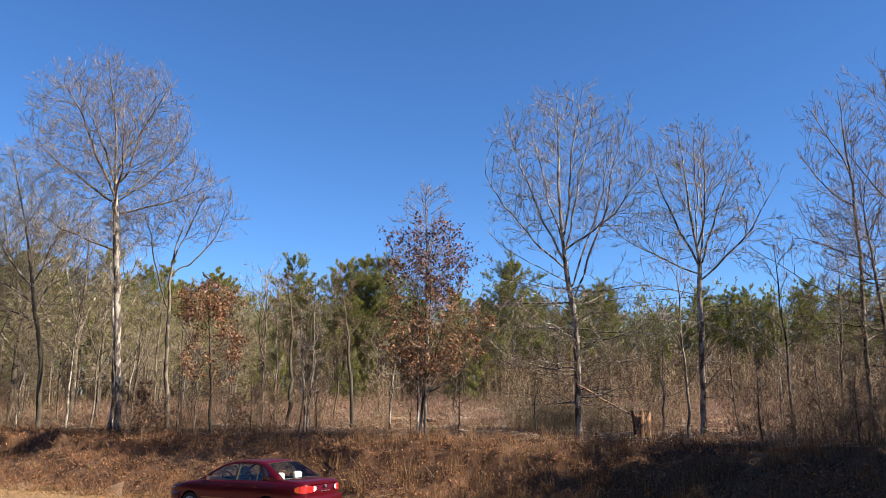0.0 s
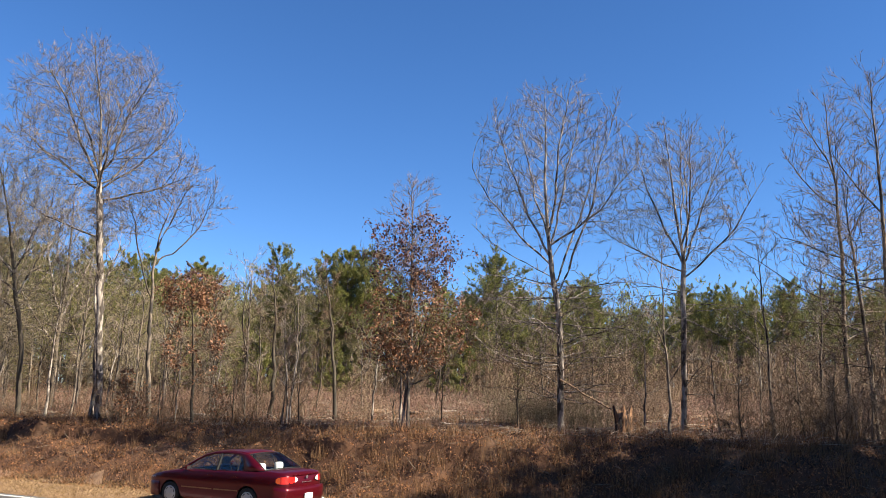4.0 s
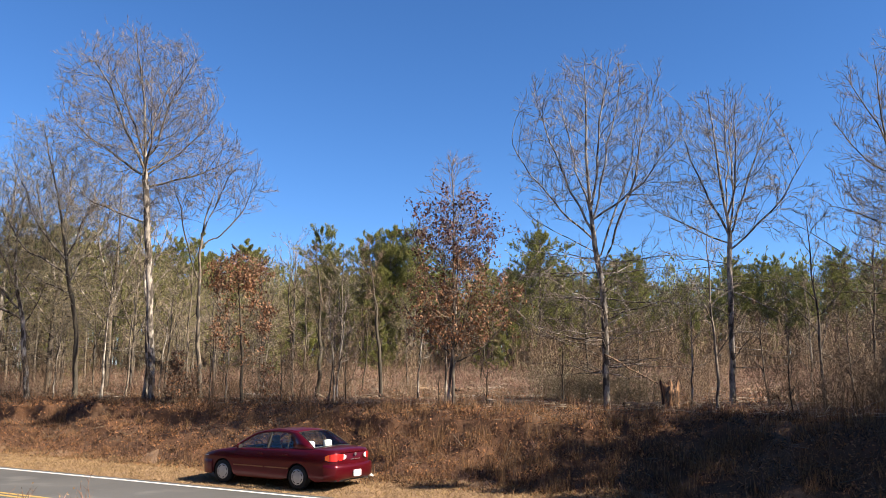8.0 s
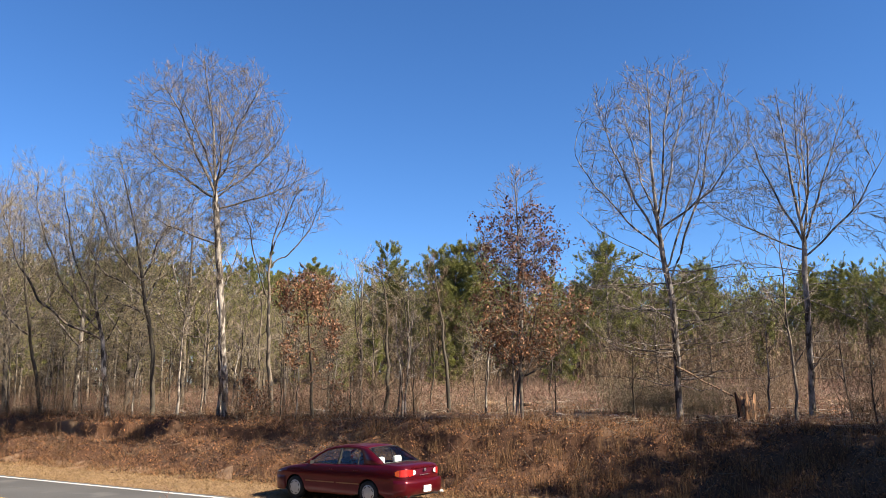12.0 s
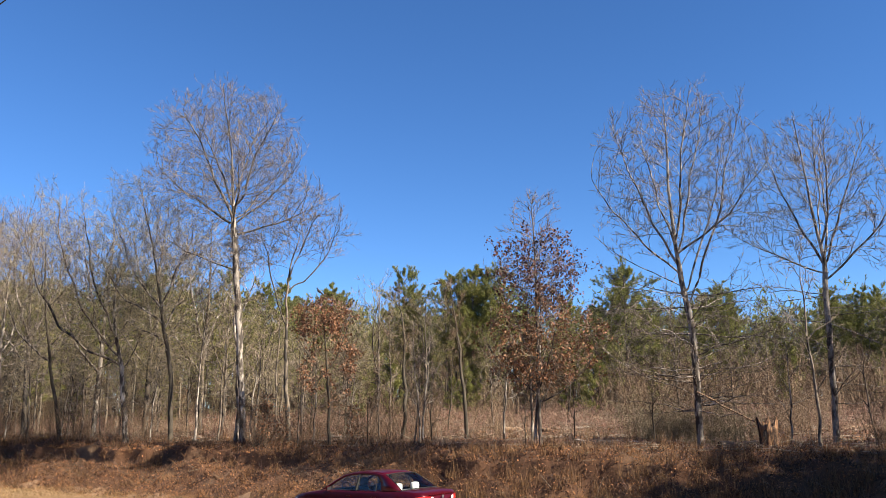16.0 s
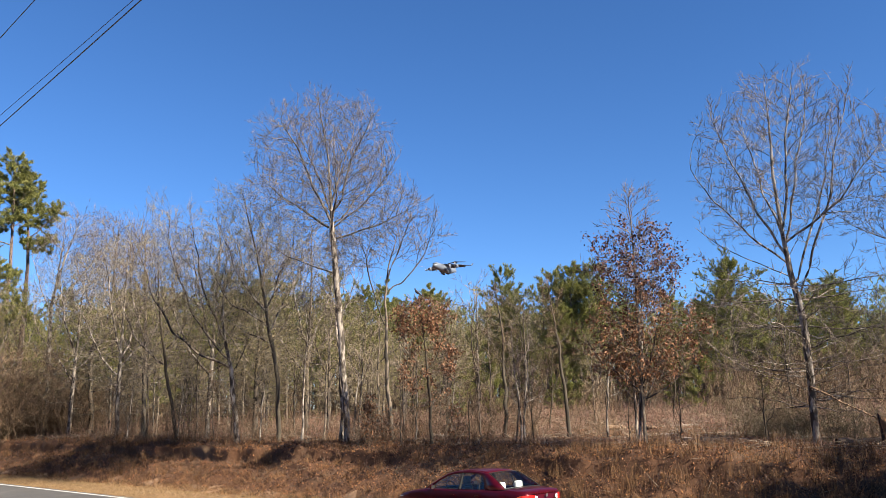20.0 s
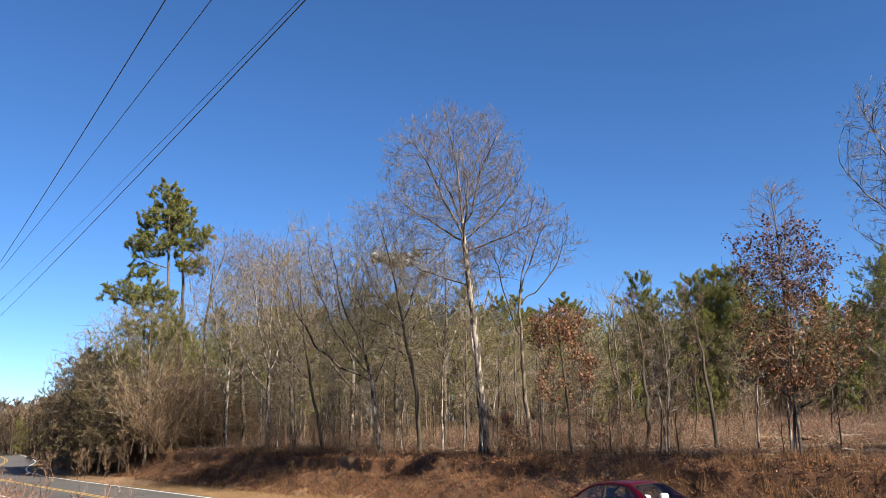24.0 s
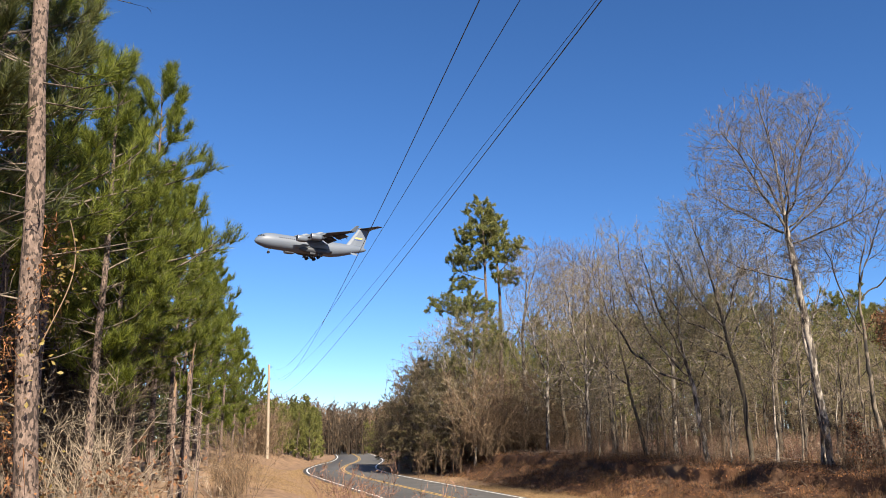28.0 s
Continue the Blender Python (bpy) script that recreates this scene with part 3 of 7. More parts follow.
def build_verges():
    """Dry turf beside the road, lying just over the earth."""
    for label, s0, s1, a0, a1 in (("tan dry turf along the foot of the bank", 0.29, 2.7, -40, 260), ("tan dry turf on the near side of the road", -24.0, -6.51, -40, 130), ("tan dry turf beside the far bend", -9.0, -6.51, 130, 260)):
        s, a = np.linspace(s0, s1, 9 if s1 - s0 < 5 else 60), np.arange(a0, a1 + 0.1, 0.8)
        ss, aa = np.meshgrid(s, a, indexing="ij")
        edge = 0.35 * np.sin(aa * 1.7) + 0.25 * np.sin(aa * 4.1 + 1)
        ss = ss + edge * np.where(abs(ss) == abs(s1 if s0 > 0 else s0), 1, 0)
        x, y = to_xy(ss, aa)
        n, m = ss.shape
        i, j = np.meshgrid(np.arange(n - 1), np.arange(m - 1), indexing="ij")
        quads = np.stack([i * m + j, i * m + j + 1, (i + 1) * m + j + 1, (i + 1) * m + j], -1).reshape(-1, 4)
        me = mesh_of("verge", np.stack([x, y, ground_z(x, y) + (0.012 if s0 > 0 else np.interp(ss, [-24, -8, -6.51], [0.06, 0.05, 0.014]))], -1).reshape(-1, 3), [quads], TURF, True)
        tagged(new("verge", me), label, "verge", "", "structure")


build_ground()
build_road()
build_verges()


# ---- trees on the bank ----
def put(tree, turn, dist, spin=0.0):
    tree.matrix_basis = stand(*(bank_top(turn, dist) if -36 < turn < 36 else along(turn, dist)), 0.05, spin)
    return tree


def face(tree, turn, dist):
    """Set down with its own x axis square to the line of sight."""
    return put(tree, turn, dist, -turn)


def build_bank_trees():
    # tall oak, pale above, its crown far over the others
    face(crown_tree("oak_tree", "tall bare oak with pale upper trunk and wide twiggy crown", 11, [(0, 0), (-0.3, 4.2), (-0.74, 8.56), (-0.9, 11), (-1.45, 14.1)], 0.13,
                    [(-1.05, 11.0, 2.8, 2.7, 0.62), (-0.75, 9.2, 3.6, 1.4, 0.30), (-0.9, 7.2, 2.6, 0.8, 0.08)],
                    [(8.3, 2.1, 0.3, 11.6, 0.10), (7.9, 3.3, -0.6, 9.6, 0.12), (6.6, -3.4, 0.4, 8.0, 0.1), (8.4, -3.6, 0.8, 10.6, 0.08), (8.7, -2.7, -1.0, 12.4, 0.02), (9.0, -2.3, 1.5, 13.0, 0.0), (9.4, 0.3, 1.2, 13.6, 0.02), (9.0, 0.9, -1.4, 12.8, 0.04), (8.6, 1.7, 1.4, 12.2, 0.08), (8.2, -0.6, -2.6, 10.6, 0.1), (8.3, -0.9, 2.8, 10.8, 0.1)],
                    3000, 0.26, 0.2, bark=BARK_PALE, twig=TWIG_GREY, limb_bark=BARK_GREY, twigs=5, ends=5, twig_long=0.5), -19.36, 30.7)
    put(bare_tree("slender_tree", "slender pale-barked bare tree beside the oak", 12, 8.6, 0.085, (-0.05, 0.0), (), 12, (30, 60), 0.45, 0.24, BARK_PALE, TWIG_GREY, 7, 6, 6), -19.85, 31.2)
    face(crown_tree("hardwood_tree", "bare grey tree with dark lower trunk", 13, [(0, 0), (-0.26, 3.0), (-0.7, 5.3), (-1.15, 7.8), (-1.84, 10.6)], 0.105,
                    [(-1.1, 7.0, 2.4, 2.6, 0.65), (-1.7, 9.3, 1.6, 1.5, 0.25), (-0.6, 4.4, 1.9, 1.0, 0.10)], [(4.6, 0.9, 0.4, 7.6, 0.1), (4.9, -3.0, -0.4, 7.2, 0.1), (5.6, -2.9, 0.8, 9.4, 0.05), (4.2, -2.3, 1.0, 5.2, 0.1), (5.4, 0.6, -1.2, 9.2, 0.05)],
                    1900, 0.29, 0.22, bark=BARK_DARK, twig=TWIG_OLIVE, limb_bark=BARK_PALE, twigs=5, ends=4, wander=1.5), -24.0, 34.8)
    face(crown_tree("hardwood_tree", "pale forked bare tree with a long dark crooked limb", 14, [(0, 0), (-0.3, 1.8), (-0.5, 3.4), (-0.95, 5.4), (-0.8, 8.2)], 0.125,
                    [(-3.3, 8.0, 2.0, 2.6, 0.45), (-1.2, 6.1, 1.9, 1.9, 0.45), (0.3, 5.0, 1.1, 1.2, 0.10)],
                    [(3.3, -4.6, 0.3, 8.6, 0.30), (3.1, 0.7, -0.2, 5.4, 0.05), (3.7, -3.4, 0.6, 9.9, 0.22), (4.0, -2.3, -0.6, 9.4, 0.12), (4.4, 0.2, 0.8, 7.2, 0.1)],
                    1900, 0.29, 0.22, bark=BARK_PALE, twig=TWIG_OLIVE, limb_bark=BARK_GREY, twigs=5, ends=4, wander=1.6), -26.56, 37.0)
    face(crown_tree("hardwood_tree", "dark leaning bare tree with a twiggy crown", 24, [(0, 0), (-0.54, 2.7), (-1.0, 5.4), (-1.3, 9.2)], 0.10,
                    [(-1.2, 7.0, 2.4, 2.8, 0.8), (-0.8, 4.4, 1.8, 1.2, 0.2)], [(3.6, -3.0, 0.3, 6.6, 0.1), (4.2, 1.0, -0.4, 7.4, 0.1)],
                    1300, 0.33, bark=BARK_DARK, twig=TWIG_GREY, limb_bark=BARK_PALE, twigs=4, ends=4, wander=1.4), -30.47, 41.2)
    put(bare_tree("slender_tree", "slender pale bare tree at the bank edge", 15, 6.2, 0.055, (0.0, 0.0), (), 10, (35, 60), 0.45, 0.22, BARK_PALE, TWIG_GREY, 6, 5, 6), -22.3, 33.0)
    face(crown_tree("hardwood_tree", "bare forked tree with crooked dark upper branches", 16, [(0, 0), (-0.2, 3.0), (-0.34, 5.9), (-0.15, 7.4), (0.2, 8.6)], 0.10,
                    [(0.7, 8.0, 1.5, 1.1, 0.6), (-0.9, 7.6, 1.0, 1.0, 0.4)], [(5.8, 1.8, 0.2, 8.7, 0.12), (4.6, -1.3, -0.2, 8.0, 0.05), (6.4, 1.0, -0.3, 9.0, 0.0)],
                    520, 0.26, 0.2, bark=BARK_GREY, twig=TWIG_GREY, limb_bark=BARK_DARK, wander=1.6), -16.35, 31.9)
    face(crown_tree("young_oak", "young oak keeping rust-brown leaves", 17, [(0, 0), (-0.05, 2.5), (-0.17, 4.0), (-0.3, 5.4)], 0.065,
                    [(-0.35, 4.35, 0.9, 0.85, 0.6), (-0.1, 2.8, 1.0, 0.7, 0.3), (0.1, 1.6, 0.8, 0.5, 0.1)], [(2.6, -1.2, 0.2, 3.95, 0.05), (2.9, 0.7, -0.3, 4.6, 0.05), (1.9, 0.9, 0.3, 3.1, 0.05)],
                    360, 0.22, 0.16, 1.8, BARK_DARK, TWIG_BROWN, BARK_DARK, 5, 4, 0.36,
                    [(LEAF_RUST, 3.4, 5.2, 260, 0.11, "rust-brown dry leaves"), (LEAF_RUST, 1.2, 3.4, 90, 0.11, "rust-brown dry leaves")], 9, 0.005), -13.55, 28.5)
    put(bare_tree("crooked_tree", "small crooked dark tree with a broken top", 18, 5.6, 0.085, (-0.10, 0.0), (), 11, (25, 60), 0.35, 0.28, BARK_DARK, TWIG_BROWN, 7, 5, 6, wander=0.26), -8.55, 30.2)
    put(bare_tree("crooked_tree", "slim dark leaning bare tree", 19, 5.9, 0.08, (-0.115, 0.0), (), 11, (35, 60), 0.42, 0.26, BARK_DARK, TWIG_BROWN, 7, 5, 6), -4.2, 30.3)
    face(crown_tree("red_oak", "red oak keeping dark wine and rust-brown leaves", 20, [(0, 0), (0.05, 3.4), (0.02, 7.5)], 0.055,
                    [(0, 6.3, 0.75, 1.2, 0.22), (0, 4.9, 1.35, 1.2, 0.36), (0.15, 2.9, 1.75, 1.3, 0.42)], [(1.4, 1.6, 0.2, 2.6, 0.1), (1.6, -1.6, -0.3, 3.2, 0.1), (2.4, 1.2, 0.6, 4.9, 0.05), (2.6, -1.2, 0.5, 5.2, 0.05), (1.8, 0.6, -1.3, 3.4, 0.1)],
                    1100, 0.22, 0.16, 1.8, BARK_GREY, TWIG_BROWN, BARK_GREY, 5, 4, 0.42,
                    [(LEAF_WINE, 4.3, 6.3, 260, 0.10, "dark wine-red dry leaves"), (LEAF_RUST, 1.7, 4.6, 300, 0.105, "rust-brown dry leaves")], 9, 0.005, lift=0.16), 0.75, 23.8)
    put(bare_tree("red_oak", "slim second stem of the leafy oak clump", 31, 6.0, 0.045, (0.02, 0.0), (), 16, (20, 50), 0.2, 0.26, BARK_PALE, TWIG_BROWN, 7, 5, 5, [(LEAF_RUST, 0.3, 0.75, 120, 0.115, "rust-brown dry leaves")], clump=6), 0.4, 23.9)
    put(bare_tree("red_oak", "slim third stem of the leafy oak clump", 34, 5.2, 0.04, (-0.03, 0.0), (), 14, (20, 50), 0.2, 0.28, BARK_PALE, TWIG_BROWN, 6, 5, 5, [(LEAF_RUST, 0.3, 0.8, 110, 0.115, "rust-brown dry leaves")], clump=6), 0.05, 24.4)
    face(crown_tree("spreading_tree", "tall bare pale-stemmed tree with ascending limbs", 21, [(0, 0), (-0.02, 3.5), (-0.31, 5.64), (-0.45, 8.0), (-0.39, 11.1)], 0.105,
                    [(-0.15, 8.2, 2.45, 2.5, 0.62), (0.0, 6.6, 2.7, 1.2, 0.18), (-0.2, 3.3, 2.9, 1.7, 0.36)],
                    [(4.3, 1.9, 0.2, 10.5, 0.08), (5.5, 0.75, 0.5, 10.7, 0.04), (5.4, -2.1, 0.3, 10.0, 0.06), (4.9, -2.7, -0.4, 6.3, 0.08), (5.8, 2.5, -0.4, 8.4, 0.10), (5.2, -2.7, -0.7, 8.0, 0.10), (6.2, 0.3, -1.4, 10.2, 0.05), (6.0, -1.3, 1.4, 10.4, 0.05), (4.6, 1.3, 0.9, 9.6, 0.06)],
                    1900, 0.27, 0.2, bark=BARK_PALE, twig=TWIG_GREY, limb_bark=BARK_PALE, twigs=5, ends=4, twig_long=0.45, skirt=54, wander=0.9), 11.3, 24.8)
    face(crown_tree("spreading_tree", "tall bare pale-stemmed tree with upswept limbs", 22, [(0, 0), (0.05, 3.3), (0.08, 5.2), (-0.12, 7.0), (-0.35, 9.7)], 0.09,
                    [(0.0, 7.2, 1.9, 2.0, 0.66), (0.1, 5.7, 2.4, 1.0, 0.24), (0, 3.0, 1.8, 1.3, 0.10)],
                    [(5.0, 1.5, 0.3, 8.7, 0.02), (4.6, 2.65, -0.3, 7.8, 0.12), (5.0, -1.25, 0.4, 8.8, 0.04), (4.9, -2.3, -0.3, 6.1, 0.10), (3.4, 1.8, 0.2, 2.4, 0.0), (5.5, 0.5, -1.1, 8.9, 0.05), (5.3, 0.4, 1.2, 9.0, 0.05), (5.8, 0.2, 0.2, 9.4, 0.05)],
                    1050, 0.25, 0.2, bark=BARK_PALE, twig=TWIG_GREY, limb_bark=BARK_PALE, twigs=5, ends=4, twig_long=0.4, skirt=14, wander=0.8), 19.36, 25.0)
    face(crown_tree("spreading_tree", "bare dark-stemmed tree with long drooping lower boughs", 23, [(0, 0), (0.04, 2.4), (0.1, 5.9), (0.07, 8.1), (-0.07, 10.4)], 0.085,
                    [(0, 8.2, 1.2, 2.0, 0.35), (-0.1, 5.6, 1.6, 1.6, 0.35), (-0.2, 3.2, 1.9, 1.6, 0.30)], [(4.0, -2.9, -0.4, 5.7, 0.12), (6.9, -1.3, 0.2, 8.5, 0.1), (5.2, -1.5, 0.4, 6.0, 0.1), (5.8, 1.0, -0.3, 7.0, 0.1), (4.6, 1.5, 0.2, 5.0, 0.1), (7.6, -0.9, -0.2, 9.8, 0.02)],
                    760, 0.29, 0.22, bark=BARK_GREY, twig=TWIG_BROWN, limb_bark=BARK_GREY, twigs=4, ends=4, twig_long=0.5, skirt=14), 29.2, 26.0)
    face(crown_tree("spreading_tree", "bare dark tree with dense drooping branches", 32, [(0, 0), (0.15, 2.6), (0.22, 4.8), (0.23, 7.75), (0.19, 10.3)], 0.09,
                    [(0.2, 8.2, 1.2, 2.0, 0.35), (0.2, 5.6, 1.6, 1.6, 0.35), (0.1, 3.2, 1.9, 1.6, 0.30)], [(4.0, -1.7, -0.4, 4.6, 0.1), (6.2, -0.9, 0.3, 8.0, 0.1)],
                    760, 0.29, 0.22, bark=BARK_GREY, twig=TWIG_BROWN, limb_bark=BARK_GREY, twigs=4, ends=4, twig_long=0.5, skirt=14), 31.3, 24.5)
    face(crown_tree("spreading_tree", "thin bare tree leaning between the dark-stemmed trees", 33, [(0, 0), (-0.1, 2.2), (-0.3, 5.2), (-0.5, 7.4)], 0.06,
                    [(-0.4, 5.6, 1.3, 1.8, 0.7), (-0.2, 3.4, 1.2, 1.2, 0.3)], (), 560, 0.26, 0.2, bark=BARK_GREY, twig=TWIG_BROWN, limb_bark=BARK_GREY, skirt=10), 30.8, 25.0)


build_bank_trees()


def sapling_kinds():
    return [bare_tree("sapling", "thin bare sapling on the bank", 60 + k, h, r, (ln, 0.02), (), n, (25, 60), 0.25, 0.30, bk, tw, 5, 5, 5, lv, group="saplings")
            for k, (h, r, ln, n, bk, tw, lv) in enumerate([(3.2, 0.03, -0.04, 7, BARK_GREY, TWIG_BROWN, None), (4.4, 0.04, 0.05, 8, BARK_PALE, TWIG_PALE, None), (2.4, 0.025, 0.02, 7, BARK_DARK, TWIG_BROWN, None),
                                                           (1.9, 0.022, 0.0, 8, BARK_GREY, TWIG_BROWN, [(LEAF_RUST, 0.2, 1.0, 130, 0.10, "rust-brown dry leaves")]), (5.4, 0.045, -0.02, 9, BARK_GREY, TWIG_PALE, None)])]


def scatter(kinds, spots, rng, low=0.85, high=1.15, sink=0.05):
    """Sets the kinds at the first spots and copies at the rest; spots: (x, y, kind or -1)."""
    used = set()
    for x, y, k in spots:
        k = int(rng.integers(len(kinds))) if k < 0 else k
        m = stand(x, y, sink, rng.uniform(0, 360), rng.uniform(low, high))
        if k in used:
            copy_thing(kinds[k], m)
        else:
            used.add(k)
            kinds[k].matrix_basis = m
    for k, ob in enumerate(kinds):
        if k not in used:
            for o in (*ob.children_recursive, ob):
                bpy.data.objects.remove(o)


def build_saplings():
    rng = np.random.default_rng(6)
    named = [(-15.8, 29.5, 0), (-17.6, 30.2, 3), (-18.2, 29.6, 3), (-11.0, 28.0, 2), (-14.6, 29.2, 1), (-10.2, 29.5, 0), (-6.6, 28.0, 2), (-1.6, 29.0, 1), (-0.2, 26.0, 2), (18.5, 22.6, 4), (16.9, 25.0, 1), (21.5, 24.0, 0),
             (23.0, 22.5, 2), (25.0, 25.0, 4), (26.6, 23.5, 0), (24.2, 28.0, 1), (27.6, 27.0, 4), (13.4, 27.0, 0), (-29.3, 36.5, 4), (-30.4, 34.5, 1), (-28.2, 34.0, 0), (-32.3, 37.0, 4), (-33.5, 38.0, 1), (-25.2, 35.0, 1),
             (-21.0, 33.5, 4), (-18.9, 33.0, 1), (-17.4, 34.0, 4), (-15.4, 33.0, 4), (-12.2, 32.0, 1), (-9.4, 33.0, 4), (-7.5, 27.5, 1), (-7.2, 27.3, 1), (-7.8, 27.6, 0), (3.0, 26.0, 2), (8.4, 24.5, 2), (30.5, 23.0, 0), (28.6, 22.0, 2)]
    scatter(sapling_kinds(), [(*bank_top(t, d), k) for t, d, k in named], rng)


build_saplings()


def build_right_shade():
    kinds = [pine_tree("bank_pine", "pine on the bank top beside the road", 36 + k, 9.5, 0.12, 0.16, 30, 0.24, 7, 9, 0.34, 0.055, NEEDLES, BARK_PINE, 4, "bank pines") for k in range(2)]
    scatter(kinds, [(*to_xy(s, a), k) for s, a, k in ((5.4, -19.7, 0), (6.2, -22.0, 1), (7.0, -25.0, 0), (5.2, -22.7, 0), (4.7, -19.8, 1), (4.4, -21.4, 1), (7.3, -20.4, 1), (8.2, -22.0, 0), (8.4, -20.4, 1), (6.4, -20.0, 0))], np.random.default_rng(35), 1.0, 1.12)


build_right_shade()


# ---- the wood behind the field ----
def build_pine_wood():
    rng = np.random.default_rng(5)
    kinds = [pine_tree("pine_tree", "dark green pine in the wood behind the field", 40 + k, 11.5, 0.10, b, 58, r, 9, 26, 0.21, 0.022, mt, BARK_GREY, 12, "pine wood", taper=0.42, uneven=0.6, fluff=0.8, spire=24, lean=(0.012 * (k - 2), 0))
             for k, (b, r, mt) in enumerate([(0.34, 0.20, NEEDLES), (0.42, 0.18, NEEDLES), (0.46, 0.20, NEEDLES), (0.20, 0.18, NEEDLES), (0.50, 0.17, NEEDLES)])]
    # the tops follow the treeline: its rise over the eye, in degrees, along the turn
    rise_turn = [-41, -30, -24.2, -22, -17.7, -15.7, -13.9, -12.6, -11.3, -8.7, -6.7, -5.1, -2.7, 3.7, 8.4, 10, 13, 14.6, 15.2, 17.4, 19.2, 24.3, 30, 36]
    rise_up = [9.0, 9.3, 10.2, 9.9, 10.0, 8.6, 9.7, 8.8, 7.9, 9.3, 8.1, 9.2, 9.3, 9.0, 8.6, 8.2, 8.9, 7.6, 7.1, 7.2, 8.2, 8.3, 8.7, 9.0]
    started = set()

    def plant(turn, dist, k, share):
        x, y = along(turn, dist)
        up = np.interp(turn, rise_turn, rise_up) * share
        m = stand(x, y, 0.1, rng.uniform(0, 360), (EYE_Z + dist * math.tan(radians(up)) - float(ground_z(x, y))) / 11.3)
        if k in started:
            copy_thing(kinds[k], m)
        else:
            started.add(k)
            kinds[k].matrix_basis = m

    for depth, step in ((60, 2.0), (66, 1.6), (72, 1.5), (80, 1.5)):
        for turn in np.arange(-41, 36, step):
            plant(turn + rng.uniform(-0.8, 0.8), depth + rng.uniform(-3, 3) + np.interp(turn, [-30, -20], [14, 0]), int(rng.integers(5)), rng.uniform(0.72, 1.0))
    for turn, dist, k in ((-13.6, 62, 3), (-12.9, 64, 3), (-8.0, 63, 3), (19.6, 61, 1), (21.6, 62, 2), (24.0, 62, 4), (26.4, 61, 1), (12.9, 61, 2), (13.4, 63, 1)):
        plant(turn, dist, k, 1.0)
    for n, (turn, dist, up) in enumerate(((-36.2, 62, 8.4), (-34.6, 58, 8.8), (-33.4, 60, 9.4), (-31.8, 56, 9.0), (-30.6, 58, 9.8), (-29.2, 56, 9.2), (-27.9, 57, 10.2), (-26.4, 55, 9.6), (-25.0, 56, 10.4), (-23.4, 55, 9.8), (-22.0, 57, 10.0), (-20.6, 56, 10.3), (-18.2, 57, 9.6), (-16.9, 58, 9.9), (-15.4, 60, 9.4))):
        x, y = along(turn, dist)
        copy_thing(kinds[n % 5], stand(x, y, 0.1, 61 * n, (EYE_Z + dist * math.tan(radians(up)) - float(ground_z(x, y))) / 11.3))
    # taller pines in the gap between the young oak and the red oak
    for n, (turn, dist, up) in enumerate(((-5.4, 60, 9.2), (-4.9, 62, 9.0), (-4.4, 61, 9.2), (-3.9, 60, 9.3), (-3.5, 62, 9.1), (-3.1, 61, 9.3), (-2.6, 60, 9.5), (-2.1, 61, 9.4), (-1.5, 62, 9.2), (-8.4, 62, 9.4), (-7.4, 62, 8.9))):
        x, y = along(turn, dist)
        copy_thing(kinds[n % 2], stand(x, y, 0.1, 77 * n, (EYE_Z + dist * math.tan(radians(up + 1.35)) - float(ground_z(x, y))) / 11.3))
    young = [pine_tree("young_pine", "young yellow-green pine at the edge of the wood", 55 + k, 4.6, 0.06, 0.06, 34, 0.24, 8, 28, 0.20, 0.024, NEEDLES, BARK_GREY, 0, "young pines", fluff=0.9) for k in range(2)]
    scatter(young, [(*along(t + rng.uniform(-0.4, 0.4), rng.uniform(55, 60)), -1) for t in (-14.2, -11.6, -9.4, -5.2, -4.4, -3.6, 2.6, 4.2, 9.0, 14.0, 17.0, 22.0, 26.5, -18.0, -24.5, -29.5)], rng, 0.7, 1.3, 0.1)
    put(pine_tree("pine_tree", "broad round-crowned pine standing over the wood edge", 46, 9.4, 0.14, 0.16, 90, 0.30, 12, 36, 0.19, 0.020, NEEDLES, BARK_GREY, 6, "pine wood", taper=0.28, uneven=0.4, fluff=1.0), 6.9, 58)


def woods_stuff(name, label, seed, mat, count, turns, dists, highs, width, tips=5, tip=1.3, stem=0.1):
    """Crowns too far off to tell apart."""
    rng = np.random.default_rng(seed)
    w = Wood()
    turn, dist = rng.uniform(*turns, count), rng.uniform(*dists, count)
    x, y = dist * np.sin(np.radians(turn)), dist * np.cos(np.radians(turn))
    z, high = ground_z(x, y), rng.uniform(*highs, count)
    lines = np.stack([np.stack([x, y, z - 0.3], 1), np.stack([x, y, z + high * 0.5], 1), np.stack([x + rng.normal(size=count) * 0.3, y, z + high], 1)], 1)
    w.twigs(lines, stem)
    sides = sprout(rng, lines, 14, 26 * stem if stem > 0.05 else 1.1, (40, 80) if stem > 0.05 else (20, 55), 0.2, 0.1)
    w.twigs(sides, stem * 0.3)
    ends = sprout(rng, sides, tips, tip, (20, 75), 0.2, 0.2)
    w.blades(ends[:, 0], ends[:, 2], width, rng)
    tagged(new(name, w.mesh(name, mat)), label, "woods", "", "stuff")


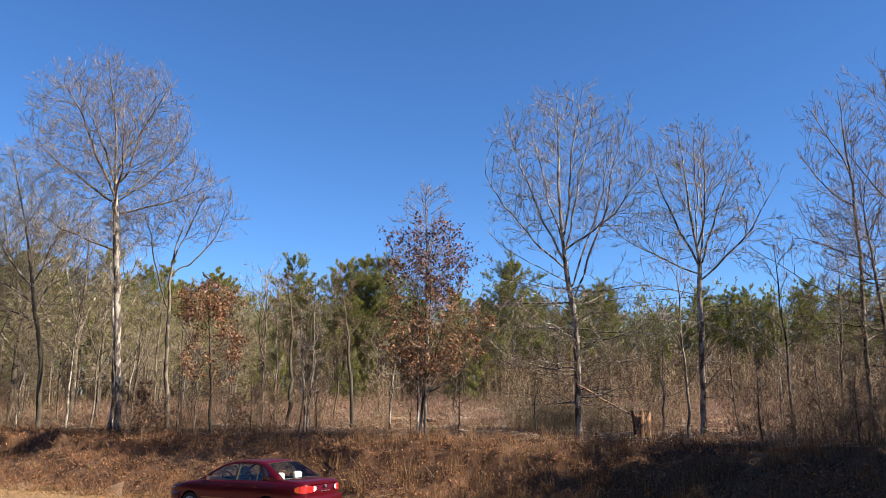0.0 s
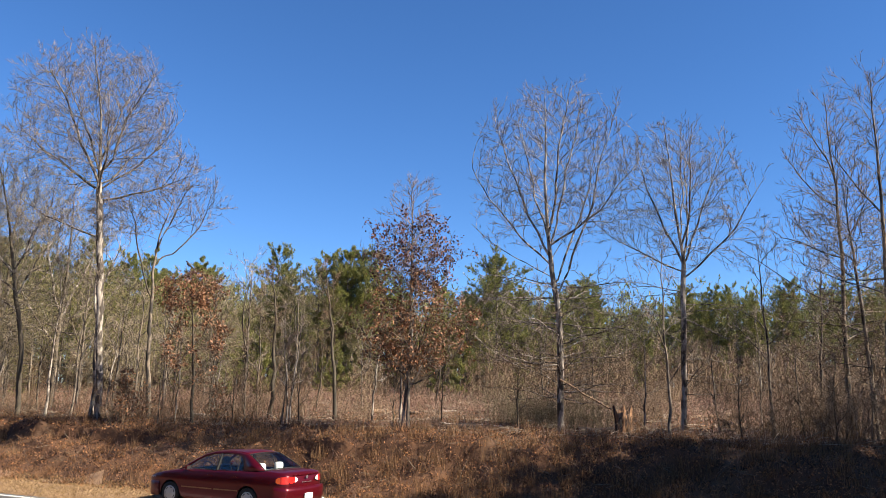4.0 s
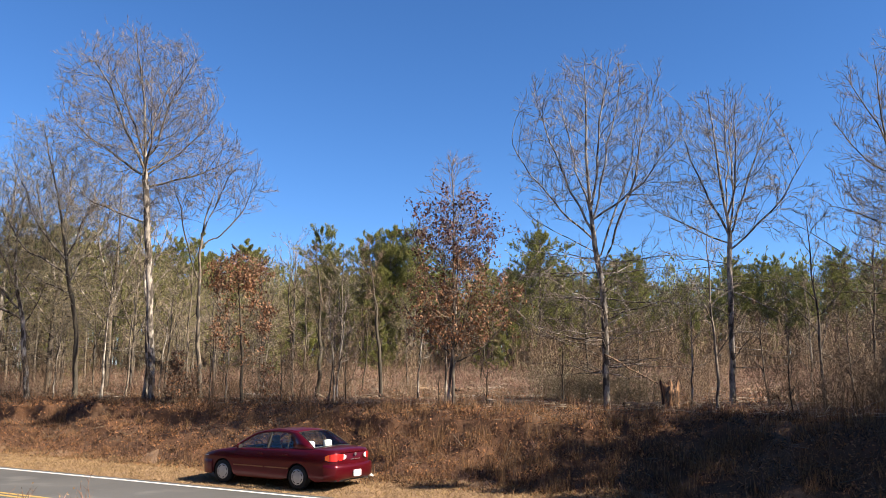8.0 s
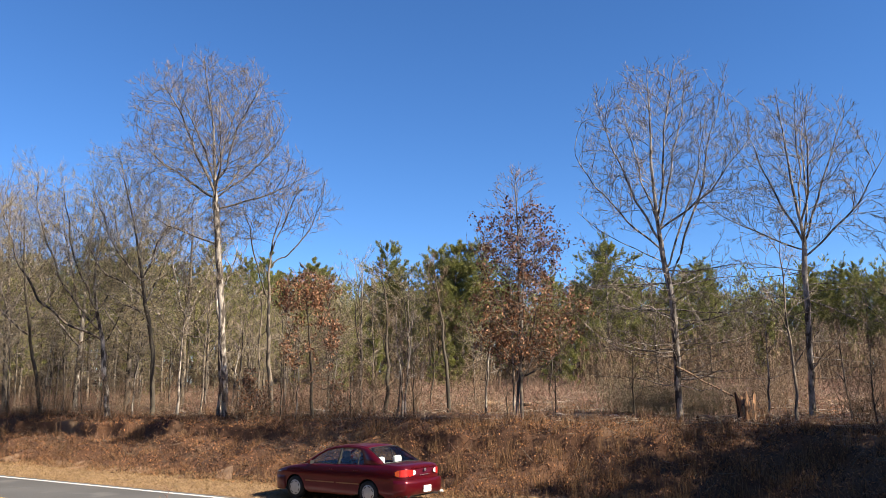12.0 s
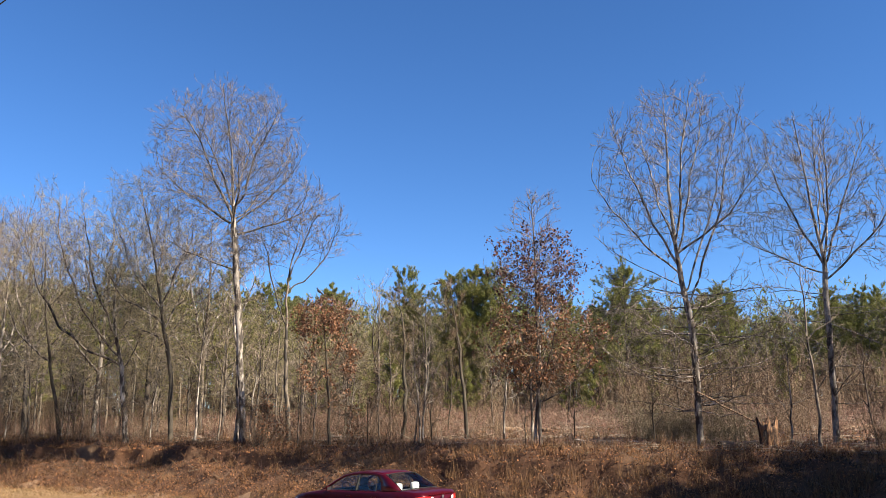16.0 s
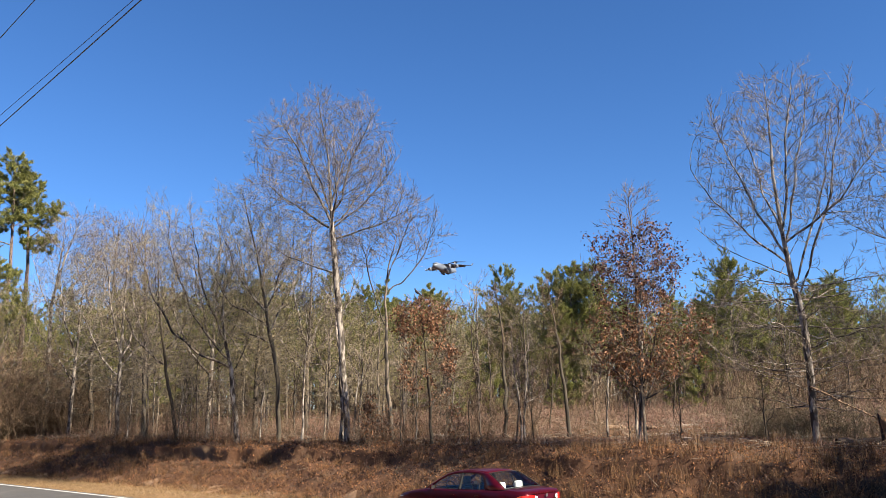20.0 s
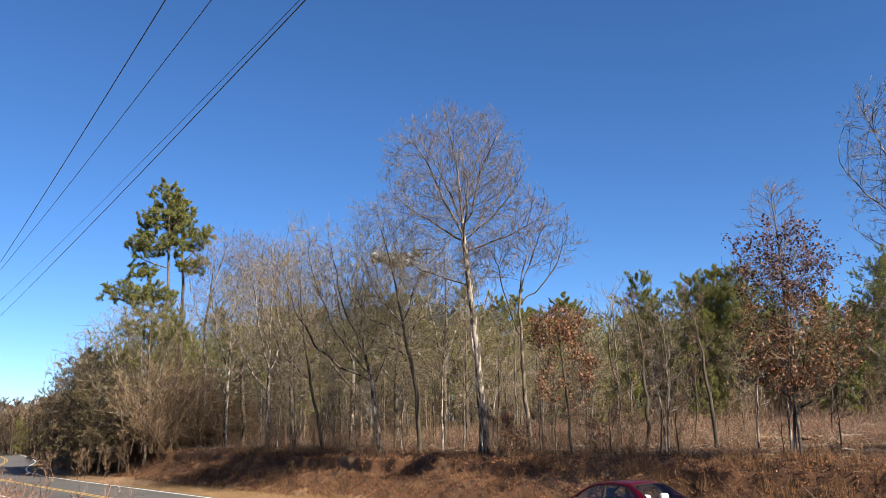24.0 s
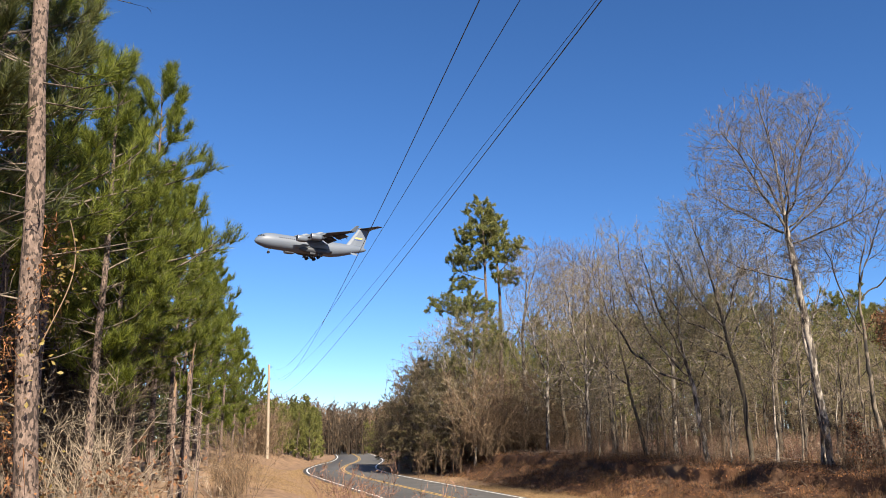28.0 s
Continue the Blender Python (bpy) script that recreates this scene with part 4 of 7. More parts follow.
def build_far_woods():
    woods_stuff("far_woods", "distant dark woods behind the pines", 8, NEEDLES, 1500, (-46, 40), (88, 120), (7.5, 12.5), 0.12, 10, 0.6)
    woods_stuff("bare_woods", "distant brown bare woods beyond the road bend", 9, TWIG_BROWN, 900, (-62, -44), (150, 260), (7, 9.8), 0.12, 14, 0.6)
    woods_stuff("bare_woods", "distant dark bare woods beyond the road bend", 15, TWIG_DARK_SHADE, 800, (-62, -44), (140, 240), (5, 8.8), 0.12, 14, 0.6)
    woods_stuff("wood_edge_brush", "brown brush along the edge of the pine wood", 13, TWIG_BROWN, 620, (-46, 36), (56, 74), (1.4, 3.4), 0.026, 7, 0.6, 0.03)
    woods_stuff("wood_edge_brush", "brown bare saplings before the pine wood", 16, TWIG_BROWN, 330, (5, 36), (46, 62), (1.4, 3.6), 0.018, 8, 0.6, 0.026)
    # the dark gaps under the pines: shade put into the brush colour
    woods_stuff("wood_shade_brush", "brush under the pines with shade put into its colour", 14, TWIG_DARK_SHADE, 620, (-46, 38), (66, 88), (2, 5), 0.06, 8, 0.7, 0.06)
    # needles darkened by colour for the shade behind the row
    woods_stuff("back_woods", "pine woods behind the roadside row, needles coloured as in shade", 10, NEEDLES_DARK_SHADE, 300, (-80, -62), (60, 110), (6, 11), 0.14, 10, 0.6)
    # undergrowth darkened by colour, for the shade inside the roadside row
    woods_stuff("dark_understory", "brown undergrowth between the roadside pines, coloured as in shade", 11, TWIG_DARK_SHADE, 560, (-84, -65.5), (25, 60), (3, 8), 0.07)
    woods_stuff("woods_behind", "pine woods on the near side of the road", 12, NEEDLES_DARK_SHADE, 500, (85, 275), (20, 60), (7, 12), 0.2)


def hardwood_kinds():
    return [crown_tree("hardwood_tree", "slim grey bare tree at the edge of the wood", 80 + k, [(0, 0), (ln, h * 0.4), (ln * 1.3, h * 0.7), (ln * 2, h)], r, [(ln, h * 0.72, h * 0.19, h * 0.27, 0.6), (ln * 0.6, h * 0.42, h * 0.17, h * 0.22, 0.4)], [(h * 0.4, -h * 0.15, 0.3, h * 0.78, 0.08), (h * 0.45, h * 0.16, -0.3, h * 0.8, 0.08)],
                       520, 0.40, 0.3, 3.0, bk, tw, bk, 4, 4, 0.7, fine_width=0.016, tip=0.009, wander=1.5, group="edge of the wood")
            for k, (h, r, ln, bk, tw) in enumerate([(8.0, 0.06, 0.2, BARK_GREY, TWIG_OLIVE), (9.5, 0.075, -0.3, BARK_GREY, TWIG_OLIVE), (6.0, 0.05, 0.25, BARK_DARK, TWIG_BROWN), (7.2, 0.055, -0.15, BARK_GREY, TWIG_OLIVE), (8.6, 0.06, 0.1, BARK_PALE, TWIG_GREY)])]


def build_hardwoods():
    rng = np.random.default_rng(9)
    spots = [(*along(t + rng.uniform(-1, 1), rng.uniform(46, 62)), -1) for t in (*np.arange(-36, -12, 1.25), *np.arange(-12, 33, 4.5))]
    spots += [(*along(rng.uniform(-47, -25), rng.uniform(44, 74)), -1) for _ in range(58)]
    spots += [(*along(rng.uniform(-34, -12), rng.uniform(36, 48)), -1) for _ in range(14)]
    spots += [(*along(t, d), k) for t, d, k in ((-21.6, 34, 0), (-20.8, 37, 3), (-18.6, 35, 1), (-17.8, 38, 0), (-15.6, 35, 3), (-14.9, 39, 0), (-22.9, 38, 3), (-12.6, 36, 2), (-10.4, 37, 3), (-5.6, 36, 2), (-2.4, 39, 3), (2.6, 40, 2), (-25.2, 40, 0), (-30.2, 44, 3))]
    spots = [p for p in spots if to_sa(p[0], p[1])[0] > 7.5]
    scatter(hardwood_kinds(), spots, rng, 0.6, 1.0)


build_pine_wood()
build_far_woods()
build_hardwoods()


# ---- left end: tall pines, thicket, the near pine row ----
def shrub(name, label, seed, height, width, stems, each, ends, mat, radius=0.012, leaves=None, category="shrub", group="", blade=0.0):
    """A bush of many bare stems from one foot: stems and a twiggy crown."""
    rng = np.random.default_rng(seed)
    root = tagged(new(name), label, category, group)
    foot = rng.normal(size=(stems, 3)) * (width * 0.22, width * 0.22, 0) - [0, 0, 0.05]
    out = rng.normal(size=(stems, 3)) * (width * 0.32, width * 0.32, 0)
    top = foot + out + np.stack([np.zeros(stems), np.zeros(stems), height * rng.uniform(0.5, 1.0, stems)], 1)
    mid = foot + (top - foot) * 0.5 - out * 0.12 + rng.normal(size=(stems, 3)) * 0.055 * height
    w, c = Wood(), Wood()
    lines = np.stack([foot, mid, top], 1)
    w.twigs(lines, radius)
    a = sprout(rng, lines, each, height * 0.32, (25, 70), 0.1, 0.12)
    c.twigs(a, radius * 0.4)
    b = sprout(rng, a, ends, height * 0.14, (20, 65), 0.1, 0.2)
    c.blades(b[:, 0], b[:, 2], blade or radius, rng)
    tagged(child("stem", w.mesh("stem", mat), root), kind="stuff")
    tagged(child("crown", c.mesh("crown", mat), root), kind="stuff")
    if leaves:
        lm, count, size, lab = leaves
        pick = b[rng.permutation(len(b))[:count], 2]
        lv = Wood()
        lv.leaves(pick, rng.uniform(0.6, 1.2, len(pick)) * size, rng)
        tagged(child("foliage", lv.mesh("foliage", lm), root, lab), kind="stuff")
    return root


def build_left_end():
    rng = np.random.default_rng(12)
    # the two tall pines and the pale tree beside them
    face(crown_tree("tall_pine", "tall pine with a dense rounded dark crown and long bare trunk", 100, [(0, 0), (0.05, 6), (0.02, 12), (-0.2, 16), (-0.3, 19.2)], 0.22,
                    [(-0.3, 18.1, 1.1, 1.1, 0.22), (-0.3, 16.4, 1.8, 1.0, 0.28), (-0.8, 14.7, 2.3, 0.9, 0.26), (-2.7, 11.0, 1.8, 0.7, 0.16), (-1.5, 12.8, 1.2, 0.6, 0.08)], [(10.2, -4.2, 0.2, 11.0, 0.15), (13.0, -2.9, -0.4, 14.1, 0.1), (14.4, 1.6, 0.5, 16.0, 0.1), (14.8, -2.2, 0.6, 16.4, 0.1), (15.4, 1.0, -1.2, 17.6, 0.1)],
                    1000, 0.36, 0.26, 3.0, BARK_PINE, TWIG_BROWN, BARK_GREY, 11, 1, 0.40, tip=0.010, category="pine tree", group="tall pines", needles=(NEEDLES, 6000, 32, 0.20, 0.034), bare_share=0.45), -41.2, 62)
    face(crown_tree("tall_pine", "tall pine leaning into its neighbour's crown", 101, [(0, 0), (0.05, 6), (0.03, 12), (-0.3, 16), (-0.55, 18.9)], 0.24,
                    [(-0.4, 17.0, 1.1, 1.3, 0.36), (0.3, 15.3, 1.5, 0.9, 0.38), (0.4, 13.3, 1.2, 0.8, 0.26)], [(12.6, 1.6, 0.2, 14.0, 0.1), (13.8, 1.9, -0.5, 16.2, 0.1), (14.6, -1.4, 0.6, 16.8, 0.1)],
                    800, 0.36, 0.26, 3.0, BARK_PINE, TWIG_BROWN, BARK_GREY, 11, 1, 0.40, tip=0.010, category="pine tree", group="tall pines", needles=(NEEDLES, 6000, 32, 0.20, 0.034), bare_share=0.5), -40.1, 63)
    face(crown_tree("tall_pine", "shorter pine with spreading side boughs", 103, [(0, 0), (0.1, 5), (0, 9), (0.1, 11.6)], 0.15,
                    [(0, 10.0, 1.6, 1.4, 0.4), (0.2, 8.2, 2.2, 1.1, 0.35), (-0.6, 6.4, 2.0, 0.9, 0.25)], [(7.0, -2.0, 0.3, 8.4, 0.1), (7.4, 2.2, -0.3, 8.8, 0.1), (5.6, -2.2, -0.4, 6.6, 0.1)],
                    800, 0.38, 0.26, 3.0, BARK_PINE, TWIG_BROWN, BARK_GREY, 11, 1, 0.42, tip=0.010, category="pine tree", group="tall pines", needles=(NEEDLES, 5000, 28, 0.20, 0.034), skirt=8), -42.0, 60)
    face(crown_tree("hardwood_tree", "tall pale bare tree beside the pines", 104, [(0, 0), (-0.2, 4.5), (-0.33, 9.0), (0.3, 12.0), (1.2, 15.3)], 0.19,
                    [(1.4, 12.2, 2.9, 3.2, 0.7), (0.2, 9.2, 2.4, 1.8, 0.3)], [(8.8, 3.4, 0.2, 13.8, 0.08), (8.3, -1.7, 0.3, 12.2, 0.08), (9.4, 4.3, 0.6, 12.4, 0.15), (9.6, 0.2, -1.4, 14.6, 0.05), (7.0, 2.6, -0.6, 9.6, 0.1)],
                    2200, 0.34, 0.26, 3.2, BARK_PALE, TWIG_GREY, BARK_PALE, 4, 4, 0.8, fine_width=0.014, tip=0.008, skirt=12), -38.35, 61)
    face(crown_tree("hardwood_tree", "tall bare tree with dark crooked limbs", 105, [(0, 0), (-0.35, 5.7), (0.6, 7.7), (0.9, 14.2)], 0.17,
                    [(0.8, 11.2, 2.7, 3.1, 0.7), (0.2, 8.0, 2.4, 1.8, 0.3)], [(6.4, 2.8, 0.3, 10.8, 0.15), (7.0, -1.8, 0.3, 12.0, 0.1), (8.0, 2.4, -0.5, 13.0, 0.05)],
                    2000, 0.34, 0.26, 3.2, BARK_GREY, TWIG_GREY, BARK_GREY, 4, 4, 0.8, fine_width=0.014, tip=0.008, wander=1.7, skirt=8), -35.73, 58)
    for seed, label, turn, dist, h, wide, lean, bk, tg in ((106, "bare tree with a fan of thin pale limbs", -32.6, 50, 13.0, 3.2, -0.05, BARK_GREY, TWIG_GREY), (107, "bare tree with a fan of thin grey limbs", -28.6, 42, 10.8, 2.8, 0.02, BARK_PALE, TWIG_OLIVE), (114, "bare grey tree with a dense low crown", -25.6, 41, 11.2, 2.7, 0.03, BARK_GREY, TWIG_OLIVE),
                                                           (115, "bare olive-grey tree beside the thicket", -34.2, 48, 11.0, 2.8, 0.0, BARK_PALE, TWIG_OLIVE), (116, "bare olive-grey tree over the thicket", -43.4, 60, 11.2, 3.2, 0.0, BARK_GREY, TWIG_OLIVE), (117, "bare brown tree over the thicket", -45.2, 64, 10.0, 3.0, 0.0, BARK_GREY, TWIG_BROWN),
                                                           (118, "bare grey tree in the roadside wood", -37.0, 56, 11.5, 3.0, 0.02, BARK_PALE, TWIG_OLIVE), (119, "bare olive-grey tree beside the tall pines", -41.9, 58, 11.0, 3.0, -0.02, BARK_PALE, TWIG_OLIVE), (120, "bare olive tree behind the oak", -22.2, 40, 10.6, 2.6, 0.02, BARK_GREY, TWIG_OLIVE)):
        face(crown_tree("hardwood_tree", label, seed, [(0, 0), (lean * 3, h * 0.3), (lean * 6, h * 0.6), (lean * 10, h * 0.97)], 0.011 * h,
                        [(lean * 7, h * 0.70, wide, h * 0.27, 0.6), (lean * 4, h * 0.44, wide * 0.95, h * 0.22, 0.4)], [(h * 0.3, -wide * 0.8, 0.3, h * 0.62, 0.12), (h * 0.36, wide * 0.8, -0.3, h * 0.66, 0.1), (h * 0.42, -wide * 0.4, -wide * 0.5, h * 0.85, 0.06), (h * 0.4, wide * 0.5, wide * 0.5, h * 0.8, 0.06)],
                        1500, 0.36, 0.26, 3.0, bk, tg, BARK_PALE, 4, 4, 0.7, fine_width=0.012, tip=0.008, wander=1.4, skirt=12), turn, dist)
    for seed, label, turn, dist, h, wide in ((121, "dense grey-green tree over the roadside thicket", -46.3, 66, 8.4, 2.4), (122, "dense olive-brown tree in the roadside thicket", -44.6, 62, 7.6, 2.6), (123, "dense olive-brown tree beside the tall pines", -43.2, 60, 8.2, 2.6), (124, "dense low tree at the edge of the thicket", -47.3, 70, 6.0, 2.0), (125, "dense grey-green tree behind the thicket", -45.4, 70, 9.0, 2.6)):
        face(crown_tree("thicket_tree", label, seed, [(0, 0), (0.1, h * 0.5), (0, h * 0.97)], 0.10, [(0, h * 0.66, wide, h * 0.30, 0.6), (0, h * 0.34, wide * 1.1, h * 0.24, 0.4)], [(h * 0.25, -wide * 0.8, 0.3, h * 0.6, 0.1), (h * 0.3, wide * 0.8, -0.3, h * 0.62, 0.1)],
                        900, 0.40, 0.28, 3.0, BARK_GREY, TWIG_BROWN, BARK_GREY, 6, 3, 0.6, fine_width=0.02, tip=0.010, wander=1.4, group="roadside thicket", skirt=16, needles=(LEAF_OLIVE, 3400, 9, 0.15, 0.05)), turn, dist)
    put(pine_tree("cedar_tree", "dark evergreen crown over the roadside thicket", 108, 8.8, 0.12, 0.42, 60, 0.22, 9, 22, 0.16, 0.034, NEEDLES_DARK_SHADE, BARK_GREY, 4, fluff=1.1), -45.7, 68)
    kinds = [shrub("roadside_bush", "dense bare olive-brown bush in the roadside thicket", 110 + k, h, wd, 64, 11, 8, m, 0.02, None, "bush", "roadside thicket", 0.03) for k, (h, wd, m) in enumerate([(4.8, 4.6, TWIG_BROWN), (3.4, 4.4, TWIG_BROWN), (5.8, 4.8, TWIG_BROWN)])]
    spots = [(*to_xy(rng.uniform(5.0, 12), rng.uniform(38, 92)), -1) for _ in range(60)]
    spots += [(*to_xy(5.4 + rng.uniform(-0.4, 0.8), a), 1) for a in np.arange(62, 92, 2.0)]
    scatter(kinds, spots, rng, 0.7, 1.15)


def build_near_row():
    rng = np.random.default_rng(13)
    # pines along the near side of the road
    big = pine_tree("roadside_pine", "large near pine with pale scaly trunk and vines", 120, 15.5, 0.142, 0.50, 40, 0.065, 9, 50, 0.26, 0.008, NEEDLES_NEAR, BARK_PINE, 26, "roadside pines", (-0.029, -0.082))
    put(big, -69.75, 10.4)
    # crown in darkened needles, as if shaded
    put(pine_tree("roadside_pine", "near pine with pale scaly trunk and crown coloured as in shade", 128, 14.5, 0.135, 0.38, 44, 0.09, 10, 44, 0.26, 0.009, NEEDLES_DARK_SHADE, BARK_PINE, 26, "roadside pines", (-0.035, 0.0)), -75.2, 10.9)
    # two more pines left of the view, added to shade the row's interior
    put(pine_tree("roadside_pine", "added unseen near pine with low boughs coloured as in shade", 129, 13.5, 0.13, 0.24, 48, 0.15, 10, 30, 0.26, 0.016, NEEDLES_DARK_SHADE, BARK_PINE, 20, "roadside pines"), -77.5, 11.6)
    put(pine_tree("roadside_pine", "added unseen near pine with low boughs coloured as in shade", 130, 13.0, 0.13, 0.24, 48, 0.15, 10, 30, 0.26, 0.016, NEEDLES_DARK_SHADE, BARK_PINE, 20, "roadside pines"), -84.0, 10.4)
    shade = [pine_tree("roadside_pine", "shaded pine in the row beside the road", 126, 11.5, 0.12, 0.44, 40, 0.18, 10, 34, 0.28, 0.013, NEEDLES_NEAR, BARK_PINE, 44, "roadside pines")]
    scatter(shade, [(*along(t, d), 0) for t, d in ((-70.5, 17.0), (-72.8, 15.5), (-74.8, 14.0), (-71.0, 21.0), (-69.6, 24.0), (-73.5, 19.0), (-68.8, 27.5), (-70.2, 27.0), (-72.2, 24.0), (-74.2, 27.0), (-66.4, 29.0), (-69.2, 31.0), (-75.6, 19.0))], rng, 0.78, 0.95, 0.1)
    kinds = [pine_tree("roadside_pine", "green pine in the row beside the road", 121 + k, h, 0.12, b, 46, 0.20, 10, 42, 0.28, 0.013, NEEDLES_NEAR, BARK_PINE, 30, "roadside pines") for k, (h, b) in enumerate([(12.0, 0.30), (11.0, 0.24), (12.5, 0.36)])]
    row = [(-67.0, 20.5, 1), (-66.0, 22.5, 1), (-64.8, 24.0, 2), (-67.0, 25.0, 0), (-63.4, 28.0, 0), (-65.6, 31.0, 1), (-62.2, 32.5, 1), (-61.4, 38, 0), (-63.5, 40, 2), (-60.6, 44, 1), (-62.0, 50, 2), (-59.9, 52, 0), (-59.0, 60, 1), (-60.6, 64, 0), (-58.3, 70, 1),
           (-69.0, 34, 2), (-57.5, 84, 1), (-58.6, 92, 0), (-56.6, 100, 1)]
    scatter(kinds, [(*along(t, d), k) for t, d, k in row], rng, 0.88, 1.05, 0.1)


build_left_end()
build_near_row()


# ---- pole, wires, snapped trunks, weeds ----
POLE = (-70.4, 47.6)
POLE_WOOD = material("pole_wood", (0.20, 0.155, 0.11), (0.38, 0.315, 0.24), 5, 0.85, 40, 0, 0.4, None, 0, (1, 1, 0.15))
WIRE = material("wire", (0.012, 0.012, 0.014), (0.03, 0.03, 0.035), 20, 0.5, 90, 0, 0)
PALE_WOOD = material("split_wood", (0.12, 0.062, 0.032), (0.36, 0.25, 0.155), 7, 0.85, 50, 0, 0.9, ((0.030, 0.016, 0.010), 9, 0.50, 0.56), 0, (1, 1, 0.12))
STUMP_WOOD = material("torn_stump_wood", (0.10, 0.044, 0.02), (0.31, 0.175, 0.09), 7, 0.9, 50, 0, 1.0, ((0.03, 0.016, 0.010), 9, 0.50, 0.57), 0, (1, 1, 0.12))
GREY_WOOD = material("weathered_wood", (0.176, 0.152, 0.128), (0.448, 0.408, 0.36), 5, 0.9, 50, 0, 0.6, None, 0, (1, 1, 0.25))
DARK_WOOD = material("rotten_wood", (0.02, 0.014, 0.011), (0.075, 0.055, 0.043), 6, 0.95, 40, 0, 0.8)


def build_line():
    gz = float(ground_z(*POLE))
    pole = tagged(new("utility_pole"), "weathered tan wooden utility pole beside the road", "utility pole")
    pole.matrix_basis = pose(*POLE, gz)
    w = Wood()
    hgt = 9.95 - gz
    w.tube([(0, 0, -0.3), (-0.12, -0.1, hgt * 0.5), (-0.24, -0.2, hgt)], [0.16, 0.14, 0.11], 10)
    child("shaft", w.mesh("shaft", POLE_WOOD, True), pole)
    for z, dx in ((9.7, 0.16), (9.75, -0.16), (8.5, 0.16), (7.6, -0.16)):
        k = Wood()
        k.tube([(-0.2 + dx * 0.5, -0.18, z - gz), (-0.2 + dx * 1.6, -0.1, z - gz), (-0.2 + dx * 2.1, -0.08, z - gz)], [0.03, 0.05, 0.03], 7)
        child("insulator", k.mesh("insulator", WIRE, True), pole, "dark insulator")
    u = np.linspace(0, 1, 49)[:, None]
    for bx, bz, sag, za, r in ((18.25, 8.4, 3.65, 9.7, 0.0046), (19.7, 8.0, 2.55, 9.75, 0.0042), (22.3, 8.75, 2.15, 8.5, 0.0038), (18.8, 6.27, 2.14, 7.6, 0.0038)):
        a, b = np.array([*POLE, za]), np.array([bx, -10, bz])
        pts = a + (b - a) * u - np.array([0, 0, 1.0]) * sag * 4 * u * (1 - u)
        k = Wood()
        k.tube(pts, np.full(49, r), 5)
        tagged(new("power_line", k.mesh("power_line", WIRE, True)), "thin black overhead wire strung from the pole", "power line", "overhead wires")


def build_snapped():
    for k, (turn, dist, h, r, lx) in enumerate(((-61.05, 19.0, 3.2, 0.062, -0.02), (-61.5, 19.6, 3.5, 0.05, 0.03), (-61.9, 19.4, 2.9, 0.055, -0.03), (-60.4, 20.4, 2.4, 0.04, 0.0))):
        rng = np.random.default_rng(200 + k)
        root = tagged(new("snapped_trunk"), "snapped grey-brown dead pine trunk with a splintered top", "dead tree", "snapped trunks")
        side = np.array([math.cos(radians(turn)), -math.sin(radians(turn)), 0])
        line = np.array([side * lx * h * t + [0, 0, h * t - 0.1] for t in np.linspace(0, 1, 7)])
        w = Wood()
        w.tube(line, np.linspace(r * 1.25, r * 0.85, 7), 8)
        child("trunk", w.mesh("trunk", BARK_PINE, True), root)
        for j in range(3):
            s = Wood()
            at = line[-1] + rng.normal(size=3) * r * 0.4
            s.tube([at - [0, 0, 0.2], at + [0, 0, 0.05], at + rng.normal(size=3) * 0.04 + [0, 0, 0.18 + 0.2 * j * (k == 1)]], [r * 0.5, r * 0.3, 0.004], 4)
            child("splinter", s.mesh("splinter", PALE_WOOD), root)
        d = Wood()
        t = rng.uniform(0.2, 0.95, 9)
        at = np.stack([np.interp(t, np.linspace(0, 1, 7), line[:, c]) for c in range(3)], 1)
        way = unit(rng.normal(size=(9, 3)) * (1, 1, 0.3))
        ln = rng.uniform(0.2, 0.9, (9, 1))
        d.twigs(np.stack([at, at + way * ln * 0.5, at + way * ln + [0, 0, 0.05]], 1), 0.009)
        tagged(child("stub", d.mesh("stub", GREY_WOOD), root), kind="stuff")
        put(root, turn, dist)
    # pale dead brush under the near pines
    rng = np.random.default_rng(210)
    kinds = [shrub("dead_brush", "tangle of pale leafless branches under the pines", 211 + k, h, wd, 7, 8, 5, TWIG_PALE, 0.010, None, "brush", "dead brush", 0.009) for k, (h, wd) in enumerate(((2.3, 2.6), (1.7, 2.8), (2.9, 2.2)))]
    spots = [(*along(t, d), -1) for t, d in ((-66.8, 13.4), (-67.9, 12.6), (-65.6, 14.6), (-64.6, 16.0), (-63.4, 17.6), (-66.2, 15.6), (-67.4, 15.0), (-69.0, 14.4))]
    scatter(kinds, spots, rng, 0.8, 1.25)
    # stems darkened by colour, as the shade behind the row would
    kinds = [shrub("dead_brush", "tangle of bare stems under the pines with shade put into its colour", 214 + k, h, 2.6, 34, 10, 6, TWIG_DARK_SHADE, 0.012, None, "brush", "dead brush", 0.012) for k, h in enumerate((4.2, 3.2))]
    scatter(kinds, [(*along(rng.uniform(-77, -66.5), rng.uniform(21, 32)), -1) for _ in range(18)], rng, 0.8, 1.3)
    kinds = [shrub("leafy_sprout", "small sprout with rust-red dry leaves", 220, 1.1, 0.5, 7, 6, 4, TWIG_BROWN, 0.008, (LEAF_RUST, 130, 0.06, "rust-red dry leaves"), "sprout", "leafy sprouts")]
    scatter(kinds, [(*along(t, d), 0) for t, d in ((-63.6, 11.8), (-64.6, 11.9), (-65.6, 12.0), (-66.6, 12.8), (-64.4, 14.0), (-62.9, 12.6))], rng, 0.9, 1.3)
    # vine on the large pine
    vine = Wood()
    x, y = along(-69.75, 10.4)
